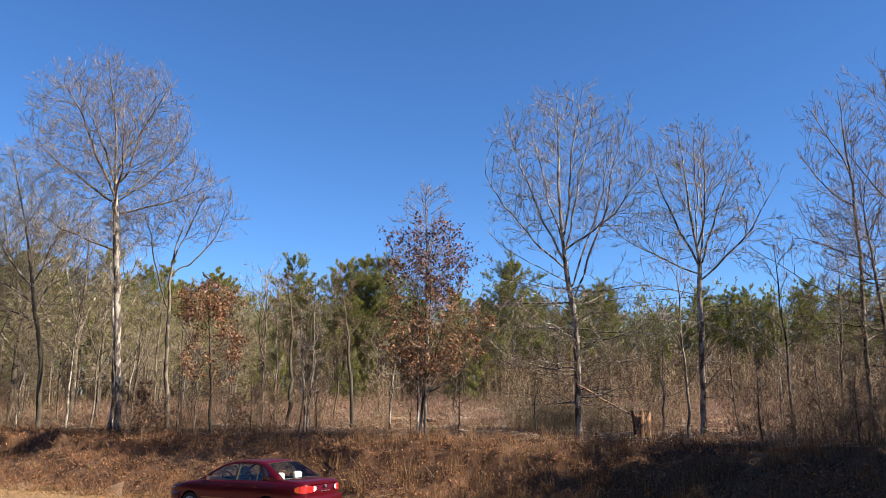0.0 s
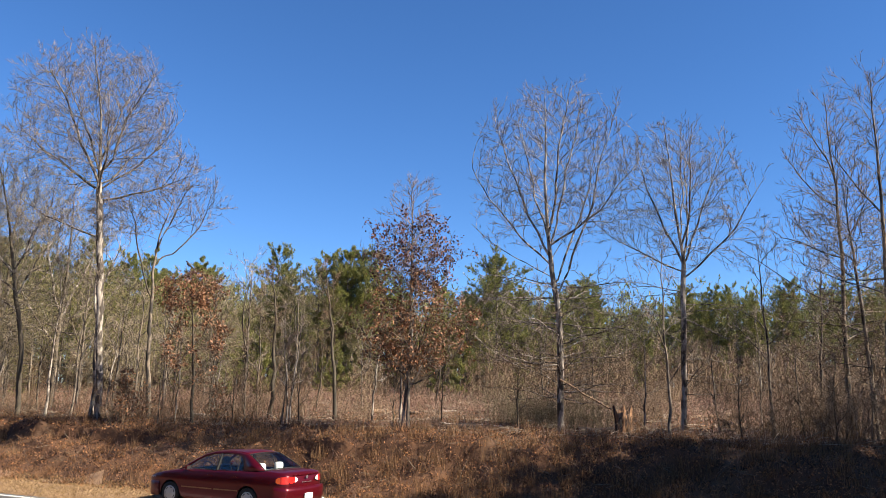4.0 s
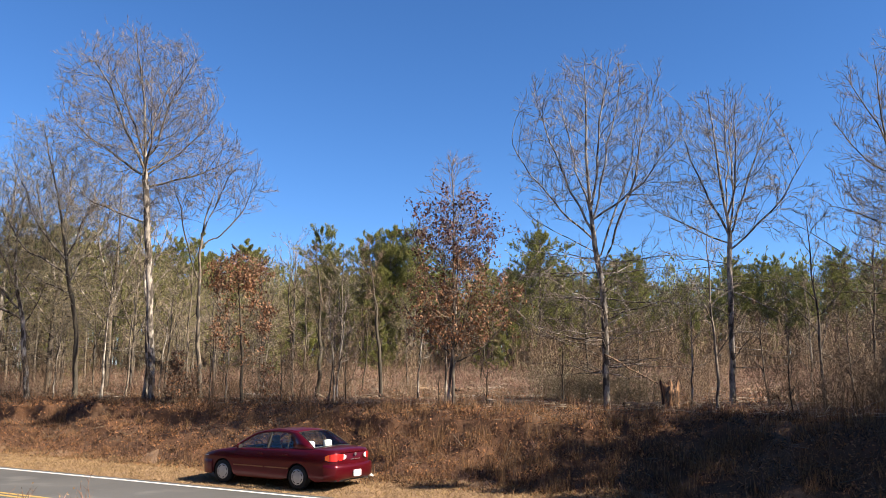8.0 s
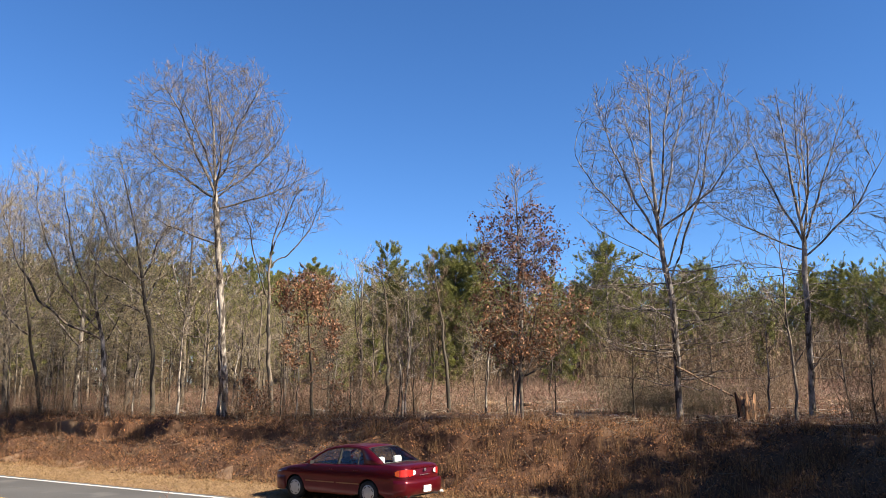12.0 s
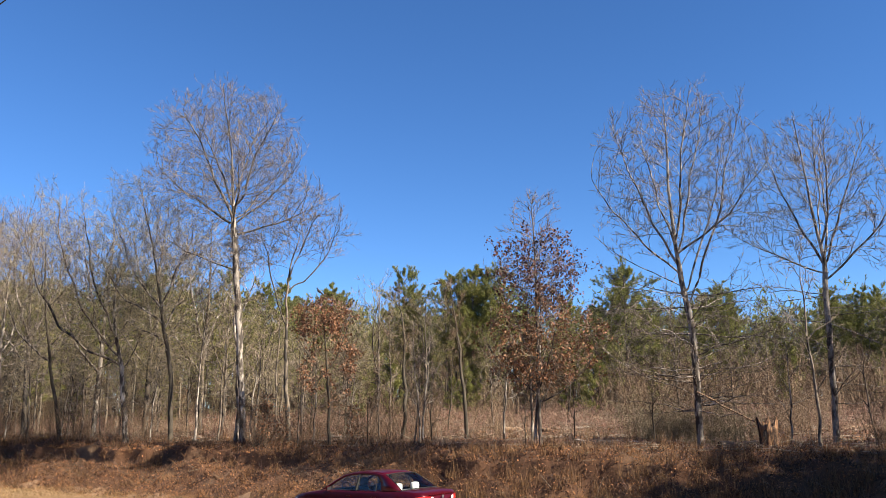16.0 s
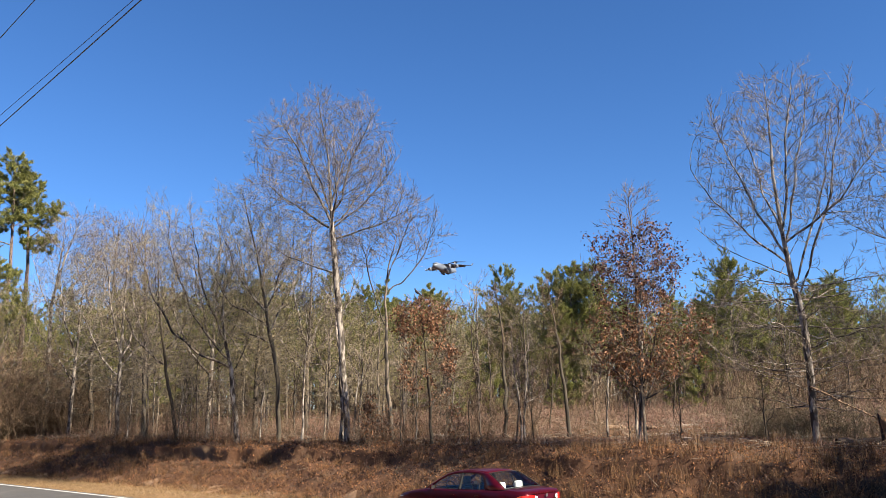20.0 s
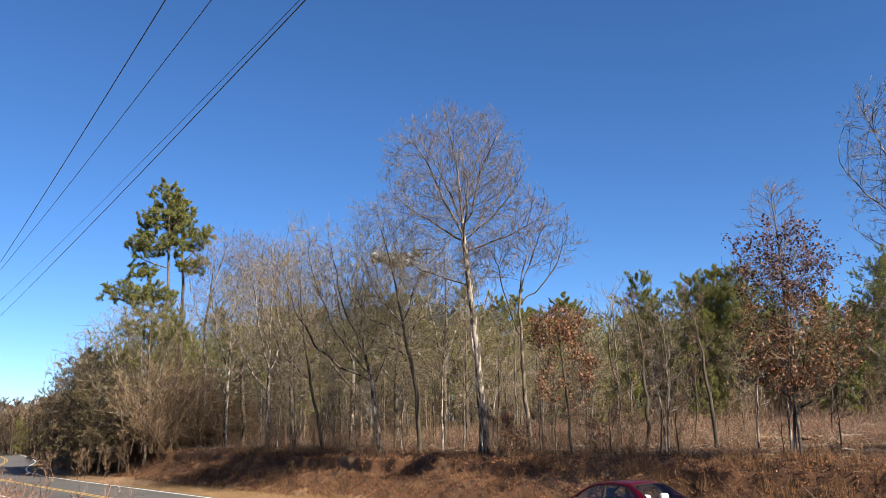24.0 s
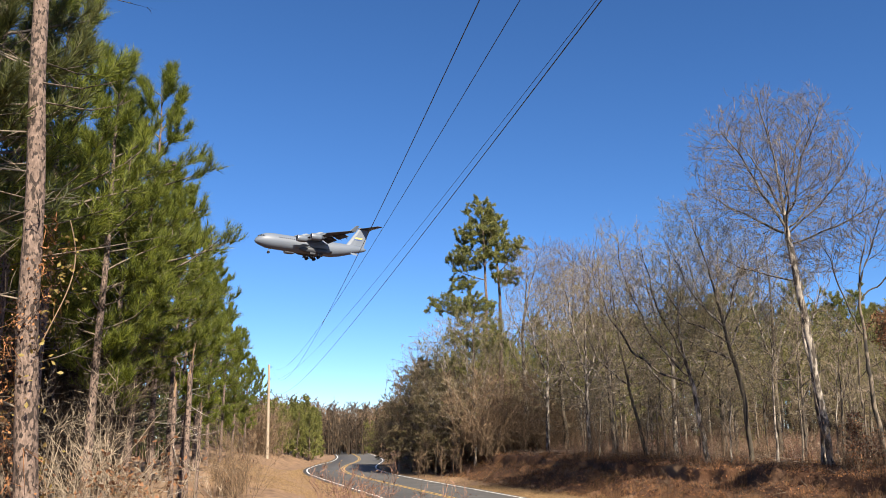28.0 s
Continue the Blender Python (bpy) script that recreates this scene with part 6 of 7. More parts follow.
def slab(corners, thick):
    """A plate over a polygon, with thickness along its normal."""
    bm = bmesh.new()
    f = bm.faces.new([bm.verts.new(c) for c in corners])
    bm.normal_update()
    nrm = f.normal.copy()
    ret = bmesh.ops.extrude_face_region(bm, geom=[f])
    bmesh.ops.translate(bm, verts=[v for v in ret["geom"] if isinstance(v, bmesh.types.BMVert)], vec=nrm * thick)
    bmesh.ops.recalc_face_normals(bm, faces=bm.faces)
    return bm


def box(cx, cy, cz, dx, dy, dz, bevel=0.02, turn=None):
    bm = bmesh.new()
    bmesh.ops.create_cube(bm, size=1)
    bmesh.ops.scale(bm, verts=bm.verts, vec=(dx, dy, dz))
    if bevel:
        bmesh.ops.bevel(bm, geom=bm.edges[:], offset=min(bevel, 0.45 * min(dx, dy, dz)), segments=2, affect="EDGES")
    if turn:
        bmesh.ops.rotate(bm, verts=bm.verts, cent=(0, 0, 0), matrix=turn.to_3x3())
    bmesh.ops.translate(bm, verts=bm.verts, vec=(cx, cy, cz))
    return bm


def cushion(cx, cy, cz, dx, dy, dz):
    """A padded block with rounded corners."""
    bm = bmesh.new()
    bmesh.ops.create_uvsphere(bm, u_segments=20, v_segments=12, radius=1)
    for v in bm.verts:
        v.co = Vector([c + math.copysign(abs(u) ** 0.55, u) * d / 2 for c, u, d in zip((cx, cy, cz), v.co, (dx, dy, dz))])
    return bm


def lathe(profile, sides=28, axis="Y"):
    """Turns (radius, offset) pairs round an axis."""
    rows = []
    for r, o in profile:
        ring = []
        for k in range(sides):
            g = 2 * math.pi * k / sides
            c, s = r * math.cos(g), r * math.sin(g)
            ring.append((c, o, s) if axis == "Y" else (o, c, s))
        rows.append(ring)
    return sheet(rows, True)


def curve_at(x, table):
    return float(np.interp(x, [t[0] for t in table], [t[1] for t in table]))


HALF_W = [(-2.30, 0.60), (-2.22, 0.74), (-2.0, 0.805), (-1.4, 0.84), (0.0, 0.845), (1.2, 0.838), (1.7, 0.805), (1.92, 0.765), (2.05, 0.68), (2.12, 0.50)]
DECK_Z = [(-2.30, 0.86), (-2.20, 0.955), (-1.75, 0.985), (-1.55, 0.975), (-0.6, 0.945), (0.4, 0.925), (0.95, 0.905), (1.5, 0.83), (1.9, 0.735), (2.05, 0.66), (2.12, 0.56)]
ARCHES = (1.2325, -1.2325)


def side_y(x, z):
    """Half-width of the body at a place on its side."""
    return curve_at(x, HALF_W) * curve_at(z, [(0.16, 0.90), (0.24, 0.965), (0.45, 1.0), (0.66, 0.998), (0.80, 0.97), (0.90, 0.925), (0.99, 0.87)])


def sill_z(x):
    z = 0.20 if -1.9 < x < 1.8 else 0.23
    for c in ARCHES:
        d = abs(x - c)
        if d < 0.335:
            z = max(z, 0.29 + math.sqrt(0.335 ** 2 - d * d))
    return z


# outline of the cabin from the foot of the windshield over the roof to the boot, and of the side glass within it
ROOF_LINE = [(1.02, 0.90), (0.80, 1.03), (0.57, 1.17), (0.33, 1.29), (0.05, 1.355), (-0.35, 1.385), (-0.74, 1.378), (-1.03, 1.335), (-1.24, 1.235), (-1.45, 1.11), (-1.64, 0.985)]
GLASS_LINE = [(0.86, 0.93), (0.70, 1.02), (0.51, 1.135), (0.31, 1.235), (0.05, 1.298), (-0.35, 1.325), (-0.64, 1.318), (-0.80, 1.285), (-0.90, 1.20), (-0.97, 1.08), (-1.01, 0.945)]


def cabin_y(z):
    """Half-width of the cabin, leaning in evenly with height."""
    return 0.745 - 0.40 * (z - 0.92)


def build_car():
    car = tagged(new("parked_car"), "dark red four-door sedan parked on the grass verge", "car")
    xs = sorted(set([-2.30, -2.26, -2.20, -2.0, -1.75, -0.7, -0.35, 0.0, 0.4, 0.75, 1.75, 1.9, 1.98, 2.05, 2.12] + [c + 0.335 * math.cos(math.pi * k / 12) for c in ARCHES for k in range(13)]))
    rows = []
    for x in xs:
        lo, hi = sill_z(x), curve_at(x, DECK_Z)
        half = [(x, side_y(x, lo + (hi - 0.03 - lo) * k / 7), lo + (hi - 0.03 - lo) * k / 7) for k in range(8)]
        y = half[-1][1]
        half += [(x, y * 0.93, hi - 0.008), (x, y * 0.80, hi + 0.004), (x, y * 0.4, hi + 0.014), (x, 0, hi + 0.018)]
        rows.append(half + [(a, -b, c) for a, b, c in reversed(half[:-1])])
    bm = sheet(rows)
    for end in (0, -1):
        pts = rows[end]
        cen = Vector((pts[0][0] - (0.03 if end == 0 else -0.03), 0, sum(p[2] for p in pts) / len(pts)))
        c = bm.verts.new(cen)
        bm.verts.ensure_lookup_table()
        n = len(pts)
        base = 0 if end == 0 else (len(rows) - 1) * n
        vs = [bm.verts[base + k] for k in range(n)]
        for k in range(n - 1):
            bm.faces.new((vs[k], vs[k + 1], c))
    # opening of the cabin
    cut = [f for f in bm.faces if -1.45 < f.calc_center_median().x < 0.9 and abs(f.calc_center_median().y) < 0.66 and f.calc_center_median().z > 0.9]
    bmesh.ops.delete(bm, geom=cut, context="FACES")
    bmesh.ops.recalc_face_normals(bm, faces=bm.faces)
    part("body", bm, PAINT, car, "dark red painted body", True)
    part("floor_pan", box(0, 0, 0.24, 4.0, 1.3, 0.06), BLACK_TRIM, car)
    # roof, side frames and glass
    top = [[(ROOF_LINE[n][0], cabin_y(ROOF_LINE[n][1]) * u, ROOF_LINE[n][1] + 0.03 * (1 - u * u)) for u in np.linspace(-1, 1, 11)] for n in range(3, 8)]
    bm = sheet(top)
    bmesh.ops.solidify(bm, geom=bm.faces[:], thickness=0.025)
    part("roof", bm, PAINT, car, "", True)
    for sgn in (1, -1):
        band = [[(x, cabin_y(z) * sgn, z) for x, z in (a, ((a[0] + b[0]) / 2, (a[1] + b[1]) / 2), b)] for a, b in zip(ROOF_LINE, GLASS_LINE)]
        band = [[(p[0], p[1] + 0.012 * sgn * (n == 1), p[2]) for n, p in enumerate(r)] for r in band]
        bm = sheet(band)
        bmesh.ops.solidify(bm, geom=bm.faces[:], thickness=0.02)
        part("side_frame", bm, PAINT, car, "", True)
        inner = [(x, cabin_y(z) * sgn - 0.012 * sgn, z) for x, z in GLASS_LINE]
        low = lambda x: (x, cabin_y(0.93) * sgn - 0.012 * sgn, 0.93)
        roof_at = lambda x: (x, 0.588 * sgn - 0.012 * sgn, 1.314)
        front = [p for p in inner if p[0] > -0.1] + [roof_at(-0.15), low(-0.15)]
        back = [roof_at(-0.22)] + [p for p in inner if p[0] < -0.3] + [low(-1.01), low(-0.22)]
        for q in (front, back):
            bm = bmesh.new()
            bm.faces.new([bm.verts.new(p) for p in q])
            ob = part("side_window", bm, CAR_GLASS, car, "tinted side window")
            ob.visible_shadow = False
            w = Wood()
            w.tube([*q, q[0]], [0.008] * (len(q) + 1), 6)
            child("seal", w.mesh("seal", RUBBER, True), ob, "black window seal")
        w = Wood()
        w.tube([low(-0.185), (-0.185, cabin_y(1.12) * sgn - 0.012 * sgn, 1.12), roof_at(-0.185)], [0.036, 0.034, 0.03], 8)
        child("middle_pillar", w.mesh("middle_pillar", RUBBER, True), car, "black middle pillar")
        w = Wood()
        w.tube([low(-0.82), (-0.81, cabin_y(1.1) * sgn - 0.012 * sgn, 1.1), (-0.79, cabin_y(1.24) * sgn - 0.012 * sgn, 1.24)], [0.012] * 3, 5)
        child("window_divider", w.mesh("window_divider", RUBBER, True), car, "black window divider")
        # doors, with handles, and the side moulding
        for x0, x1 in ((0.86, -0.17), (-0.19, -0.98)):
            g = [[(x, (side_y(x, z) + 0.004) * sgn, z) for z in np.linspace(max(0.24, sill_z(x) + 0.02), curve_at(x, DECK_Z) - 0.05, 7)] for x in np.linspace(x0, x1, 10)]
            door = part("door", sheet(g), PAINT, car, "", True)
            hx = x1 + 0.14
            part("door_handle", box(hx, (side_y(hx, 0.80) + 0.016) * sgn, 0.80, 0.16, 0.024, 0.03, 0.008), PAINT, door)
            strip = [[(x, (side_y(x, z) + 0.010) * sgn, z) for z in (0.475, 0.49, 0.505)] for x in np.linspace(x0 - 0.02, x1 + 0.02, 8)]
            part("moulding", sheet(strip), GOLD_STRIP, door, "thin gold side moulding")
        part("mirror", box(0.70, 0.83 * sgn, 0.955, 0.12, 0.17, 0.11, 0.04), PAINT, car)
        part("mirror_glass", box(0.637, 0.83 * sgn, 0.955, 0.006, 0.14, 0.085, 0.002), BLACK_TRIM, car)
        # lamps
        wrap = [(x, curve_at(x, HALF_W) * 0.99 + 0.008) for x in (-2.04, -2.09, -2.14, -2.20, -2.26)] + [(-2.322, 0.54), (-2.338, 0.45), (-2.346, 0.36)]
        tall = (0.040, 0.066, 0.078, 0.084, 0.084, 0.078, 0.066, 0.030)
        grid = [[(x, y * sgn, 0.775 + 0.004 * n + h * u) for u in (-1, -0.6, 0, 0.6, 1)] for n, ((x, y), h) in enumerate(zip(wrap, tall))]
        light = part("tail_light", sheet(grid[2:7]), LAMP_RED, car, "red tail light", True)
        part("indicator", sheet(grid[:3]), LAMP_AMBER, light, "amber indicator", True)
        part("reverse_lamp", sheet(grid[6:]), LAMP_CLEAR, light, "clear reverse lamp", True)
        head = [[(x, (curve_at(x, HALF_W) * 0.99 + 0.004) * sgn, z) for z in (0.58, 0.64, 0.68)] for x in (1.78, 1.9, 1.98, 2.06)]
        part("headlight", sheet(head), LAMP_CLEAR, car, "clear headlight", True)
        part("front_seat", box(-0.02, 0.36 * sgn, 0.74, 0.16, 0.46, 0.62, 0.06, pose(0, 0, 0, 0, -14, 0)), CABIN, car)
        part("headrest", cushion(-0.12, 0.36 * sgn, 1.14, 0.10, 0.27, 0.19), CABIN, car, "dark headrest")
        part("rear_headrest", cushion(-1.22, 0.34 * sgn, 1.025, 0.12, 0.29, 0.19), CLOTH_WHITE, car, "white cloth over the rear headrest", True)
        for x in ARCHES:
            wheel = part("wheel", lathe([(0.20, -0.08), (0.205, 0.0), (0.20, 0.08)], 24), BLACK_TRIM, car)
            wheel.location = (x, 0.735 * sgn, 0.292)
            part("tyre", lathe([(0.19, -0.085), (0.262, -0.092), (0.288, -0.07), (0.292, 0.0), (0.288, 0.07), (0.262, 0.092), (0.19, 0.085)], 32), RUBBER, wheel, "", True)
            part("hubcap", lathe([(0.195, 0.078 * sgn), (0.185, 0.092 * sgn), (0.15, 0.088 * sgn), (0.07, 0.098 * sgn), (0.05, 0.102 * sgn), (0.001, 0.104 * sgn)], 28), HUB, wheel, "silver plastic hubcap", True)
            for k in range(7):
                g = 2 * math.pi * k / 7
                part("hub_slot", box(0.15 * math.cos(g), 0.094 * sgn, 0.15 * math.sin(g), 0.075, 0.006, 0.022, 0.004, pose(0, 0, 0, 0, -math.degrees(g) + 90, 0)), BLACK_TRIM, wheel)
            liner = [[(x + 0.33 * math.cos(g), y * sgn, 0.29 + 0.33 * math.sin(g)) for g in np.linspace(-0.25, math.pi + 0.25, 15)] for y in (0.45, 0.80)]
            part("wheel_arch", sheet(liner), BLACK_TRIM, car)
    # glass front and rear, with seals
    front = [[(x + 0.07 * (1 - u * u), (cabin_y(z) - 0.012) * u, z + 0.03 * (1 - u * u) * (z - 0.9)) for u in np.linspace(-1, 1, 9)] for x, z in ROOF_LINE[:4]]
    ob = part("windshield", sheet(front), CAR_GLASS, car, "clear windshield", True)
    ob.visible_shadow = False
    rear = [[(x - 0.06 * (1 - u * u), (cabin_y(z) - 0.02) * u, z + 0.03 * (1 - u * u)) for u in np.linspace(-1, 1, 9)] for x, z in reversed(ROOF_LINE[7:])]
    ob = part("rear_window", sheet(rear), CAR_GLASS, car, "rear window", True)
    ob.visible_shadow = False
    for edge in (rear[0], rear[-1], [r[0] for r in rear], [r[-1] for r in rear]):
        w = Wood()
        w.tube(edge, [0.011] * len(edge), 6)
        child("seal", w.mesh("seal", RUBBER, True), ob)
    part("parcel_shelf", box(-1.36, 0, 0.945, 0.40, 1.2, 0.02, 0.005), CABIN, car)
    part("rear_bench", box(-1.12, 0, 0.68, 0.18, 1.25, 0.56, 0.06, pose(0, 0, 0, 0, -16, 0)), CABIN, car)
    part("dashboard", box(0.68, 0, 0.83, 0.34, 1.3, 0.2, 0.06), BLACK_TRIM, car)
    wheel = Wood()
    g = np.linspace(0, 2 * math.pi, 21)
    wheel.tube(np.stack([0.42 + 0.09 * np.sin(g), 0.36 + 0.18 * np.cos(g), 0.93 + 0.155 * np.sin(g)], 1), [0.014] * 21, 6)
    child("steering_wheel", wheel.mesh("steering_wheel", BLACK_TRIM, True), car)
    # rear bumper, boot lid, plate, emblem
    bump = []
    for z, o in ((0.26, -0.02), (0.30, 0.03), (0.42, 0.055), (0.54, 0.06), (0.61, 0.045), (0.63, 0.0)):
        bump.append([(-2.25 - (0.075 + o) * (1 - abs(u) ** 3) - o * 0.4, (0.80 + o * 0.5) * u, z) if abs(u) < 0.99 else (-2.02, (0.815 + o * 0.4) * u, z) for u in (-1, -0.93, -0.8, -0.5, 0, 0.5, 0.8, 0.93, 1)])
    part("rear_bumper", sheet(bump), PAINT, car, "", True)
    bump = []
    for z, o in ((0.22, -0.01), (0.30, 0.012), (0.45, 0.018), (0.55, 0.014), (0.58, -0.01)):
        half = [(x, curve_at(x, HALF_W) + o) for x in (1.62, 1.75, 1.9, 2.0, 2.06, 2.11)] + [(2.145 + o, 0.40), (2.165 + o, 0.15)]
        bump.append([(x, y, z) for x, y in half] + [(x, -y, z) for x, y in reversed(half)])
    part("front_bumper", sheet(bump), PAINT, car, "", True)
    part("boot_lip", box(-2.315, 0, 0.90, 0.02, 1.02, 0.03, 0.008), PAINT, car)
    part("lower_valance", box(-2.20, 0, 0.25, 0.16, 1.36, 0.06, 0.02), BLACK_TRIM, car)
    plate = part("number_plate", box(-2.425, 0, 0.40, 0.012, 0.305, 0.155, 0.004), PLATE_WHITE, car, "white plate")
    for y in (-0.08, 0.0, 0.08):
        part("plate_bar", box(-2.4325, y, 0.40, 0.004, 0.05, 0.05, 0.001), HUB, plate, "faint grey bar")
    part("emblem", lathe([(0.04, -2.352), (0.04, -2.358), (0.02, -2.36), (0.0005, -2.36)], 16, "X"), STEEL, car, "round chrome emblem").location = (0, 0, 0.845)
    for k in range(7):
        part("badge_bar", box(-2.352, 0.17 - k * 0.055, 0.73, 0.006, 0.035, 0.022, 0.002), STEEL, car, "chrome badge bar")
    pipe = Wood()
    pipe.tube([(-1.9, -0.5, 0.24), (-2.2, -0.5, 0.24), (-2.37, -0.5, 0.235)], [0.025, 0.025, 0.027], 10)
    child("exhaust_pipe", pipe.mesh("exhaust_pipe", STEEL, True), car)
    x, y = -3.98, 20.74
    car.matrix_basis = pose(x, y, 0.05, 0, 0, 149.8) @ Matrix.Diagonal((0.96, 0.96, 0.95, 1))


build_car()


# ---- the transport aircraft ----
AIR_GREY = material("aircraft_grey", (0.098, 0.119, 0.150), (0.127, 0.149, 0.184), 0.15, 0.5, 3.0, 0, 0.05)
# the same grey darkened: shade on wings, tailplane and pods put into colour
AIR_SHADED = material("aircraft_shaded_grey", (0.028, 0.032, 0.04), (0.045, 0.050, 0.060), 0.2, 0.5, 3.0, 0, 0.05)
AIR_LETTER = material("lettering_grey", (0.085, 0.10, 0.125), (0.105, 0.122, 0.148), 0.3, 0.5, 5, 0, 0)
AIR_BLACK = material("dark_opening", (0.01, 0.01, 0.012), (0.03, 0.03, 0.032), 0.5, 0.5, 5, 0, 0)
AIR_GOLD = material("tail_band_gold", (0.36, 0.28, 0.10), (0.44, 0.35, 0.14), 0.5, 0.5, 5, 0, 0)
AIR_BLUE = material("tail_band_blue", (0.03, 0.06, 0.16), (0.05, 0.09, 0.22), 0.5, 0.5, 5, 0, 0)
AIR_METAL = material("engine_metal", (0.42, 0.42, 0.43), (0.55, 0.55, 0.56), 0.6, 0.35, 5, 0.8, 0)


def rings_x(spec, sides=20):
    """Loft of rounded sections: (x, half-width, half-height, centre z)."""
    return [[(x, w * math.cos(g), c + h * math.sin(g)) for g in np.arange(sides) / sides * 2 * math.pi] for x, w, h, c in spec]


def foil(chord, thick, at, up):
    """A wing section of nine points: chord along -x from at; up: the section's thickness direction."""
    out = []
    for u, t in ((0, 0), (0.04, 0.55), (0.2, 1), (0.5, 0.85), (0.8, 0.4), (1, 0.03), (0.8, -0.25), (0.5, -0.45), (0.2, -0.5), (0.04, -0.35)):
        out.append((at[0] - u * chord, at[1] + up[1] * t * thick / 2, at[2] + up[2] * t * thick / 2))
    return out


def closed(rows):
    bm = sheet(rows, True)
    bm.verts.ensure_lookup_table()
    n = len(rows[0])
    bm.faces.new([bm.verts[k] for k in range(n)])
    bm.faces.new([bm.verts[len(rows) * n - 1 - k] for k in range(n)])
    bmesh.ops.recalc_face_normals(bm, faces=bm.faces)
    return bm


def build_plane():
    jet = tagged(new("transport_plane"), "grey four-engine military transport plane with wheels down", "airplane")
    hull = [(26.5, 0.15, 0.15, -0.7), (26.0, 1.0, 0.9, -0.6), (25.0, 1.8, 1.7, -0.35), (23.6, 2.6, 2.5, -0.1), (21.5, 3.2, 3.2, 0.0), (18.5, 3.42, 3.43, 0.0), (5, 3.43, 3.43, 0), (-8.5, 3.43, 3.43, 0), (-13, 3.2, 3.0, 0.42), (-18, 2.5, 2.2, 1.1), (-22, 1.7, 1.5, 1.6), (-25, 0.8, 0.9, 1.95), (-26.0, 0.25, 0.4, 2.05)]
    part("fuselage", closed(rings_x(hull, 24)), AIR_GREY, jet, "light grey fuselage", True)
    # cockpit windows
    for y, x in ((0.55, 24.62), (-0.55, 24.62), (1.45, 24.15), (-1.45, 24.15), (2.1, 23.4), (-2.1, 23.4)):
        part("cockpit_window", box(x, y, 1.45 if abs(y) < 2 else 1.35, 0.7, 0.8, 0.55, 0.08, pose(0, 0, 0, 0, -38, math.copysign(28, y) if abs(y) > 1 else 0)), AIR_BLACK, jet, "dark cockpit pane")
    part("wing_box", closed(rings_x([(9.5, 1.4, 0.2, 3.3), (8, 2.2, 0.75, 3.4), (3, 2.5, 0.95, 3.5), (-3, 2.3, 0.75, 3.3), (-6, 1.2, 0.2, 3.1)], 14)), AIR_GREY, jet, "", True)
    for s in (1, -1):
        root, kink, tip = (7.6, 2.0 * s, 3.5), (2.6, 11.0 * s, 3.1), (-5.2, 25.2 * s, 2.25)
        rows = [foil(c, t, at, (0, 0, 1)) for c, t, at in ((10.8, 1.5, root), (7.6, 0.95, kink), (3.1, 0.35, tip))]
        # wing in the darkened grey, standing for its shaded underside
        wing = part("wing", closed(rows), AIR_SHADED, jet, "grey swept wing", True)
        part("winglet", closed([foil(2.9, 0.3, tip, (0, 1, 0)), foil(1.3, 0.15, (-7.6, 26.6 * s, 4.6), (0, 1, 0))]), AIR_GREY, wing)
        for y0, y1, drop in ((3.6, 10.6, 1.5), (11.2, 18.5, 1.0)):
            a = np.interp([y0, y1], [2, 11, 25.2], [-3.2, -5.0, -8.3])
            z = np.interp([y0, y1], [2, 11, 25.2], [3.3, 3.0, 2.2])
            q = [(a[0] + 0.8, y0 * s, z[0] - 0.15), (a[1] + 0.8, y1 * s, z[1] - 0.15), (a[1] - 1.5, y1 * s, z[1] - drop), (a[0] - 2.0, y0 * s, z[0] - drop * 1.25)]
            part("flap", slab(q, 0.22), AIR_SHADED, wing, "lowered flap")
        for y in (5.6, 9.6, 13.8, 17.6):
            x, z = float(np.interp(y, [2, 11, 25.2], [-2.2, -4.2, -7.6])), float(np.interp(y, [2, 11, 25.2], [2.7, 2.6, 2.0]))
            part("flap_fairing", closed(rings_x([(x + 2.2, 0.06, 0.06, z), (x + 1, 0.3, 0.34, z - 0.1), (x - 1, 0.28, 0.34, z - 0.7), (x - 2.4, 0.06, 0.06, z - 1.5)], 8)), AIR_SHADED, wing).location = (0, y * s, 0)
        for y, x, z in ((8.2, 8.6, 0.75), (14.6, 4.9, 0.55)):
            eng = part("engine", closed(rings_x([(2.3, 1.28, 1.28, 0), (2.1, 1.42, 1.42, 0), (0.5, 1.5, 1.5, 0), (-1.4, 1.32, 1.32, 0), (-2.2, 1.12, 1.12, 0)], 20)), AIR_GREY, jet, "grey engine nacelle", True)
            eng.location = (x, y * s, z)
            part("intake", lathe([(1.15, 2.32), (1.1, 2.315), (0.3, 2.33), (0.001, 2.34)], 20, "X"), AIR_BLACK, eng, "dark fan intake")
            part("intake_lip", lathe([(1.12, 2.25), (1.22, 2.36), (1.34, 2.28), (1.38, 2.1)], 20, "X"), AIR_METAL, eng, "bright metal lip")
            part("exhaust", closed(rings_x([(-1.9, 0.95, 0.95, 0), (-3.2, 0.62, 0.62, 0), (-3.9, 0.2, 0.2, 0)], 16)), AIR_SHADED, eng)
            pyl = [[(dx, w, dz) for dx, w, dz in ((1.2, 0, 1.3), (-0.6, 0.22, 1.2), (-2.6, 0.0, 1.0), (-0.6, -0.22, 1.2))], [(dx, w, dz) for dx, w, dz in ((-1.8, 0, 2.5), (-3.0, 0.2, 2.4), (-5.0, 0, 2.3), (-3.0, -0.2, 2.4))]]
            part("pylon", closed(pyl), AIR_GREY, eng)
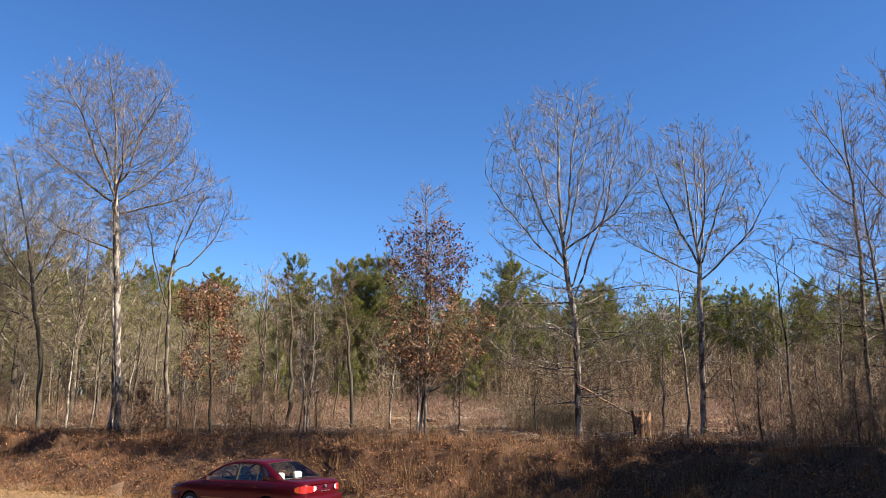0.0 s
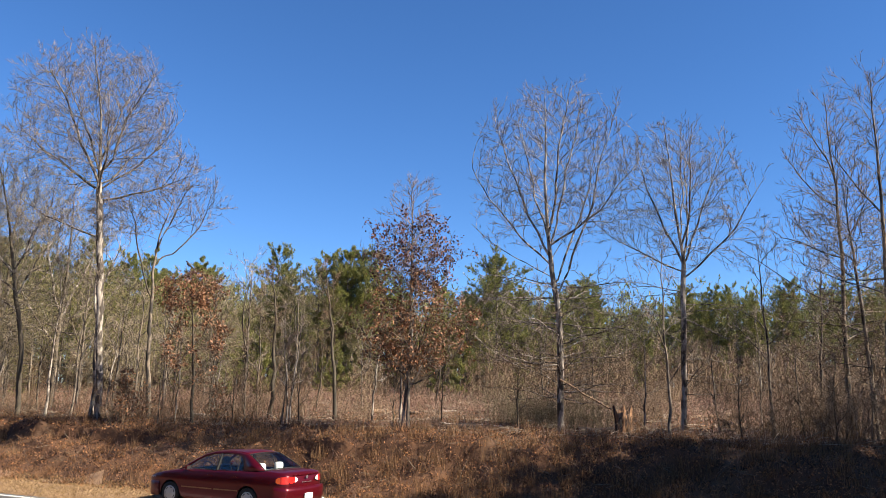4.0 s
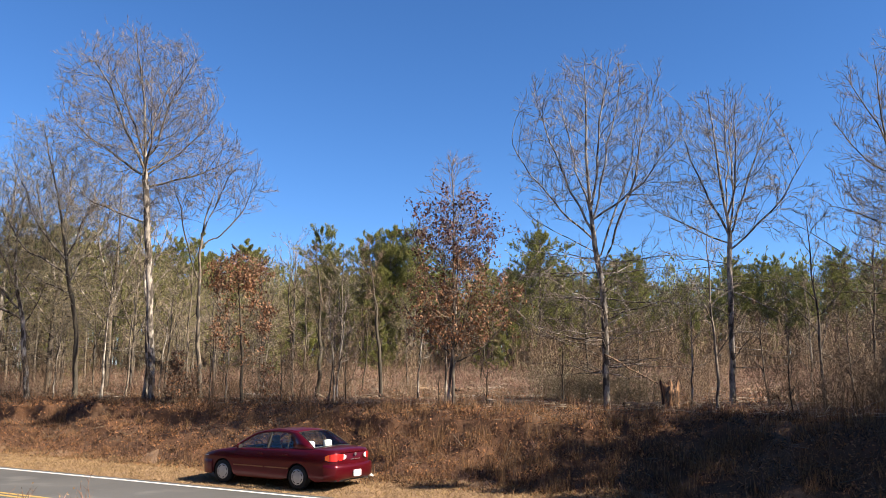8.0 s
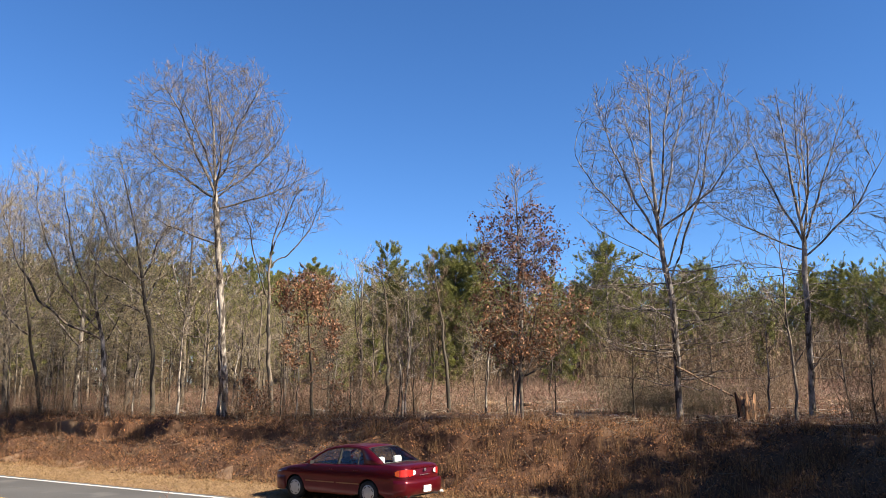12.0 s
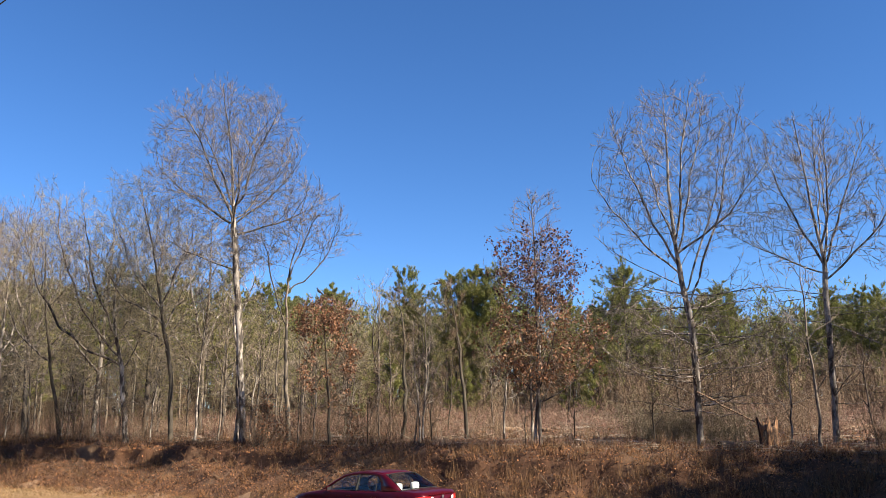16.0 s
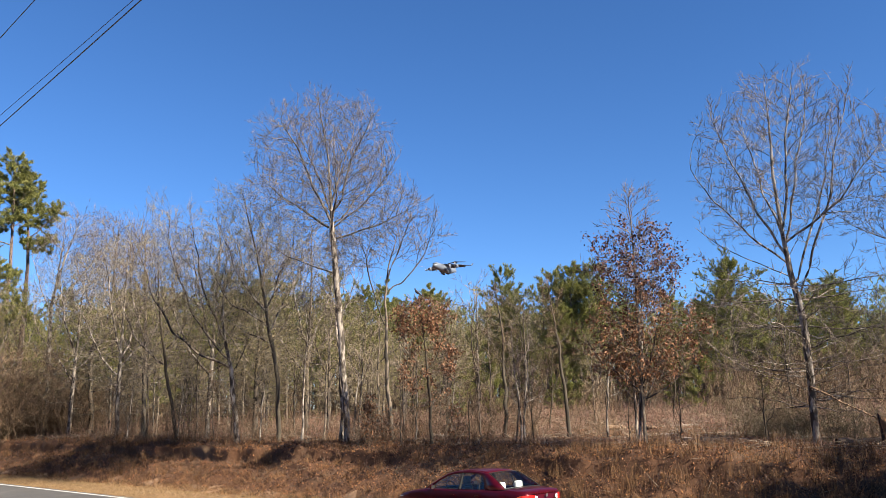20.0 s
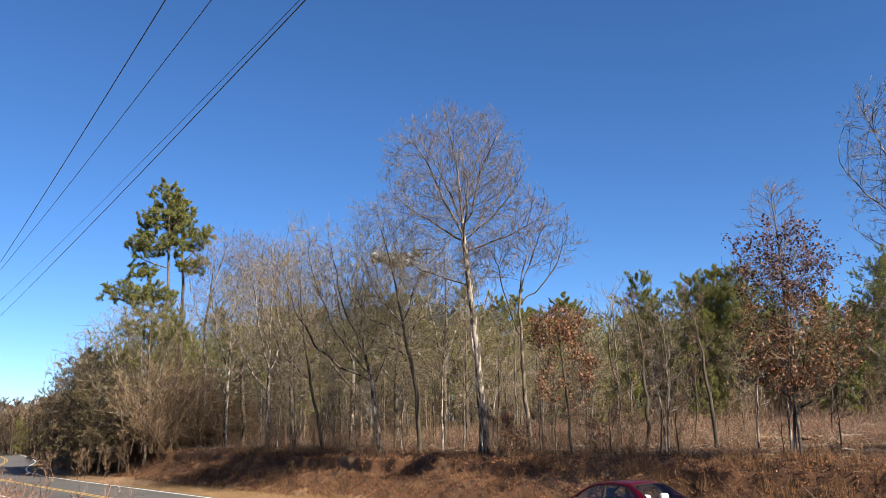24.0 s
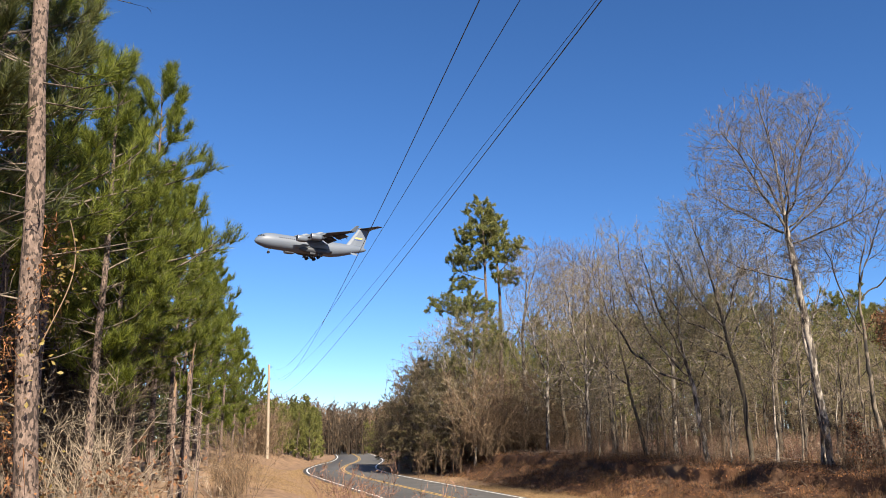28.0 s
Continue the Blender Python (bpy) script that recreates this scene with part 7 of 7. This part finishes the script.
        part("stabilizer", closed([foil(5.6, 0.6, (-22.6, 0.2 * s, 11.5), (0, 0, 1)), foil(2.6, 0.25, (-26.8, 9.8 * s, 11.15), (0, 0, 1))]), AIR_SHADED, jet, "grey tailplane with shade put into its colour", True)
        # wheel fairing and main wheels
        # fairing darkened by colour, for the shadow under the wing
        pod = part("gear_pod", closed(rings_x([(7.5, 0.2, 0.3, -2.4), (5.5, 1.1, 1.2, -2.3), (0, 1.35, 1.5, -2.35), (-5, 1.15, 1.2, -2.2), (-8.0, 0.2, 0.3, -1.8)], 14)), AIR_SHADED, jet, "grey wheel fairing with shade put into its colour", True)
        pod.location = (0, 3.0 * s, 0)
        for x in (1.6, -1.8):
            leg = Wood()
            leg.tube([(x, 2.6 * s, -3.0), (x, 2.6 * s, -4.2), (x, 2.6 * s, -4.75)], [0.22, 0.2, 0.16], 8)
            strut = child("main_leg", leg.mesh("main_leg", AIR_METAL, True), jet)
            for y in (1.75, 2.45, 3.15):
                part("wheel", lathe([(0.25, -0.2), (0.6, -0.22), (0.66, -0.1), (0.66, 0.1), (0.6, 0.22), (0.25, 0.2)], 18), RUBBER, strut, "black wheel", True).location = (x, y * s, -4.85)
            part("gear_door", slab([(x + 1.2, 3.6 * s, -3.2), (x - 1.2, 3.6 * s, -3.2), (x - 1.2, 4.3 * s, -4.3), (x + 1.2, 4.3 * s, -4.3)], 0.08), AIR_SHADED, jet)
    leg = Wood()
    leg.tube([(19.8, 0, -3.0), (20.0, 0, -4.3), (20.1, 0, -4.9)], [0.2, 0.16, 0.13], 8)
    strut = child("nose_leg", leg.mesh("nose_leg", AIR_METAL, True), jet)
    for y in (-0.35, 0.35):
        part("wheel", lathe([(0.2, -0.15), (0.5, -0.17), (0.55, -0.08), (0.55, 0.08), (0.5, 0.17), (0.2, 0.15)], 16), RUBBER, strut, "black nose wheel", True).location = (20.1, y, -5.0)
    fin = part("fin", closed([foil(9.2, 1.0, (-15.8, 0, 3.0), (0, 1, 0)), foil(5.4, 0.6, (-22.3, 0, 11.6), (0, 1, 0))]), AIR_GREY, jet, "tall grey fin")
    for s in (1, -1):
        for z0, z1, mat, lab in ((6.5, 7.3, AIR_GOLD, "gold tail band"), (5.9, 6.4, AIR_BLUE, "dark blue tail band")):
            xa = [-15.8 - (z - 3) * 0.756 for z in (z0, z1)]
            ch = [9.2 - (z - 3) * 0.442 for z in (z0, z1)]
            q = [(xa[0] - 0.22 * ch[0], 0.47 * s, z0), (xa[0] - 0.70 * ch[0], 0.36 * s, z0), (xa[1] - 0.70 * ch[1], 0.33 * s, z1), (xa[1] - 0.22 * ch[1], 0.42 * s, z1)]
            part("tail_band", slab(q, 0.05 * -s), mat, fin, lab)
        for k in range(9):
            part("letter_bar", box(16.5 - k * 0.95, 3.27 * s, 1.25, 0.6, 0.05, 0.55, 0.01, pose(0, 0, 0, -20 * s, 0, 0)), AIR_LETTER, jet, "grey bar of lettering")
    part("fin_bullet", closed(rings_x([(-21.4, 0.05, 0.05, 11.6), (-23, 0.55, 0.5, 11.6), (-27, 0.5, 0.45, 11.5), (-28.6, 0.05, 0.05, 11.5)], 12)), AIR_SHADED, jet, "", True)
    part("belly_strake", closed([foil(4, 0.3, (-17, 1.6, -0.6), (0, 1, 0)), foil(2.2, 0.1, (-18.6, 2.2, -1.6), (0, 1, 0))]), AIR_GREY, jet)
    return jet


PLANE = build_plane()


def plane_place(t):
    d = (max(t, 13.0) - 24) / 4
    x, y, z = -230.46 - 55.42 * d + 3.35 * d * d, 482.44 - 282.45 * d + 8.91 * d * d, 114.6 - 31.14 * d + 0.85 * d * d
    early = min(t - 13.0, 0.0)
    return pose(x - 18.5 * early, y - 82.9 * early, z - 8.0 * early) @ pose(0, 0, 0, 0, 0, 257.2) @ pose(0, 0, 0, 0, -0.4, 0) @ pose(0, 0, 0, 0.8, 0, 0)


BIRD = build_bird()
BIRD.matrix_basis = pose(*along(-14.55, 31.6), 2.63 + 31.6 * math.tan(radians(8.55)), 0, 0, 200)


def motions():
    walk(PLANE, [(t, plane_place(t)) for t in (0.0, 3.0, 6.0, 9.0, 11.0, 13.0, 15.0, 17.0, 18.5, 20.0, 22.0, 24.0, 25.0, 26.0, 27.0, 28.0)])


motions()
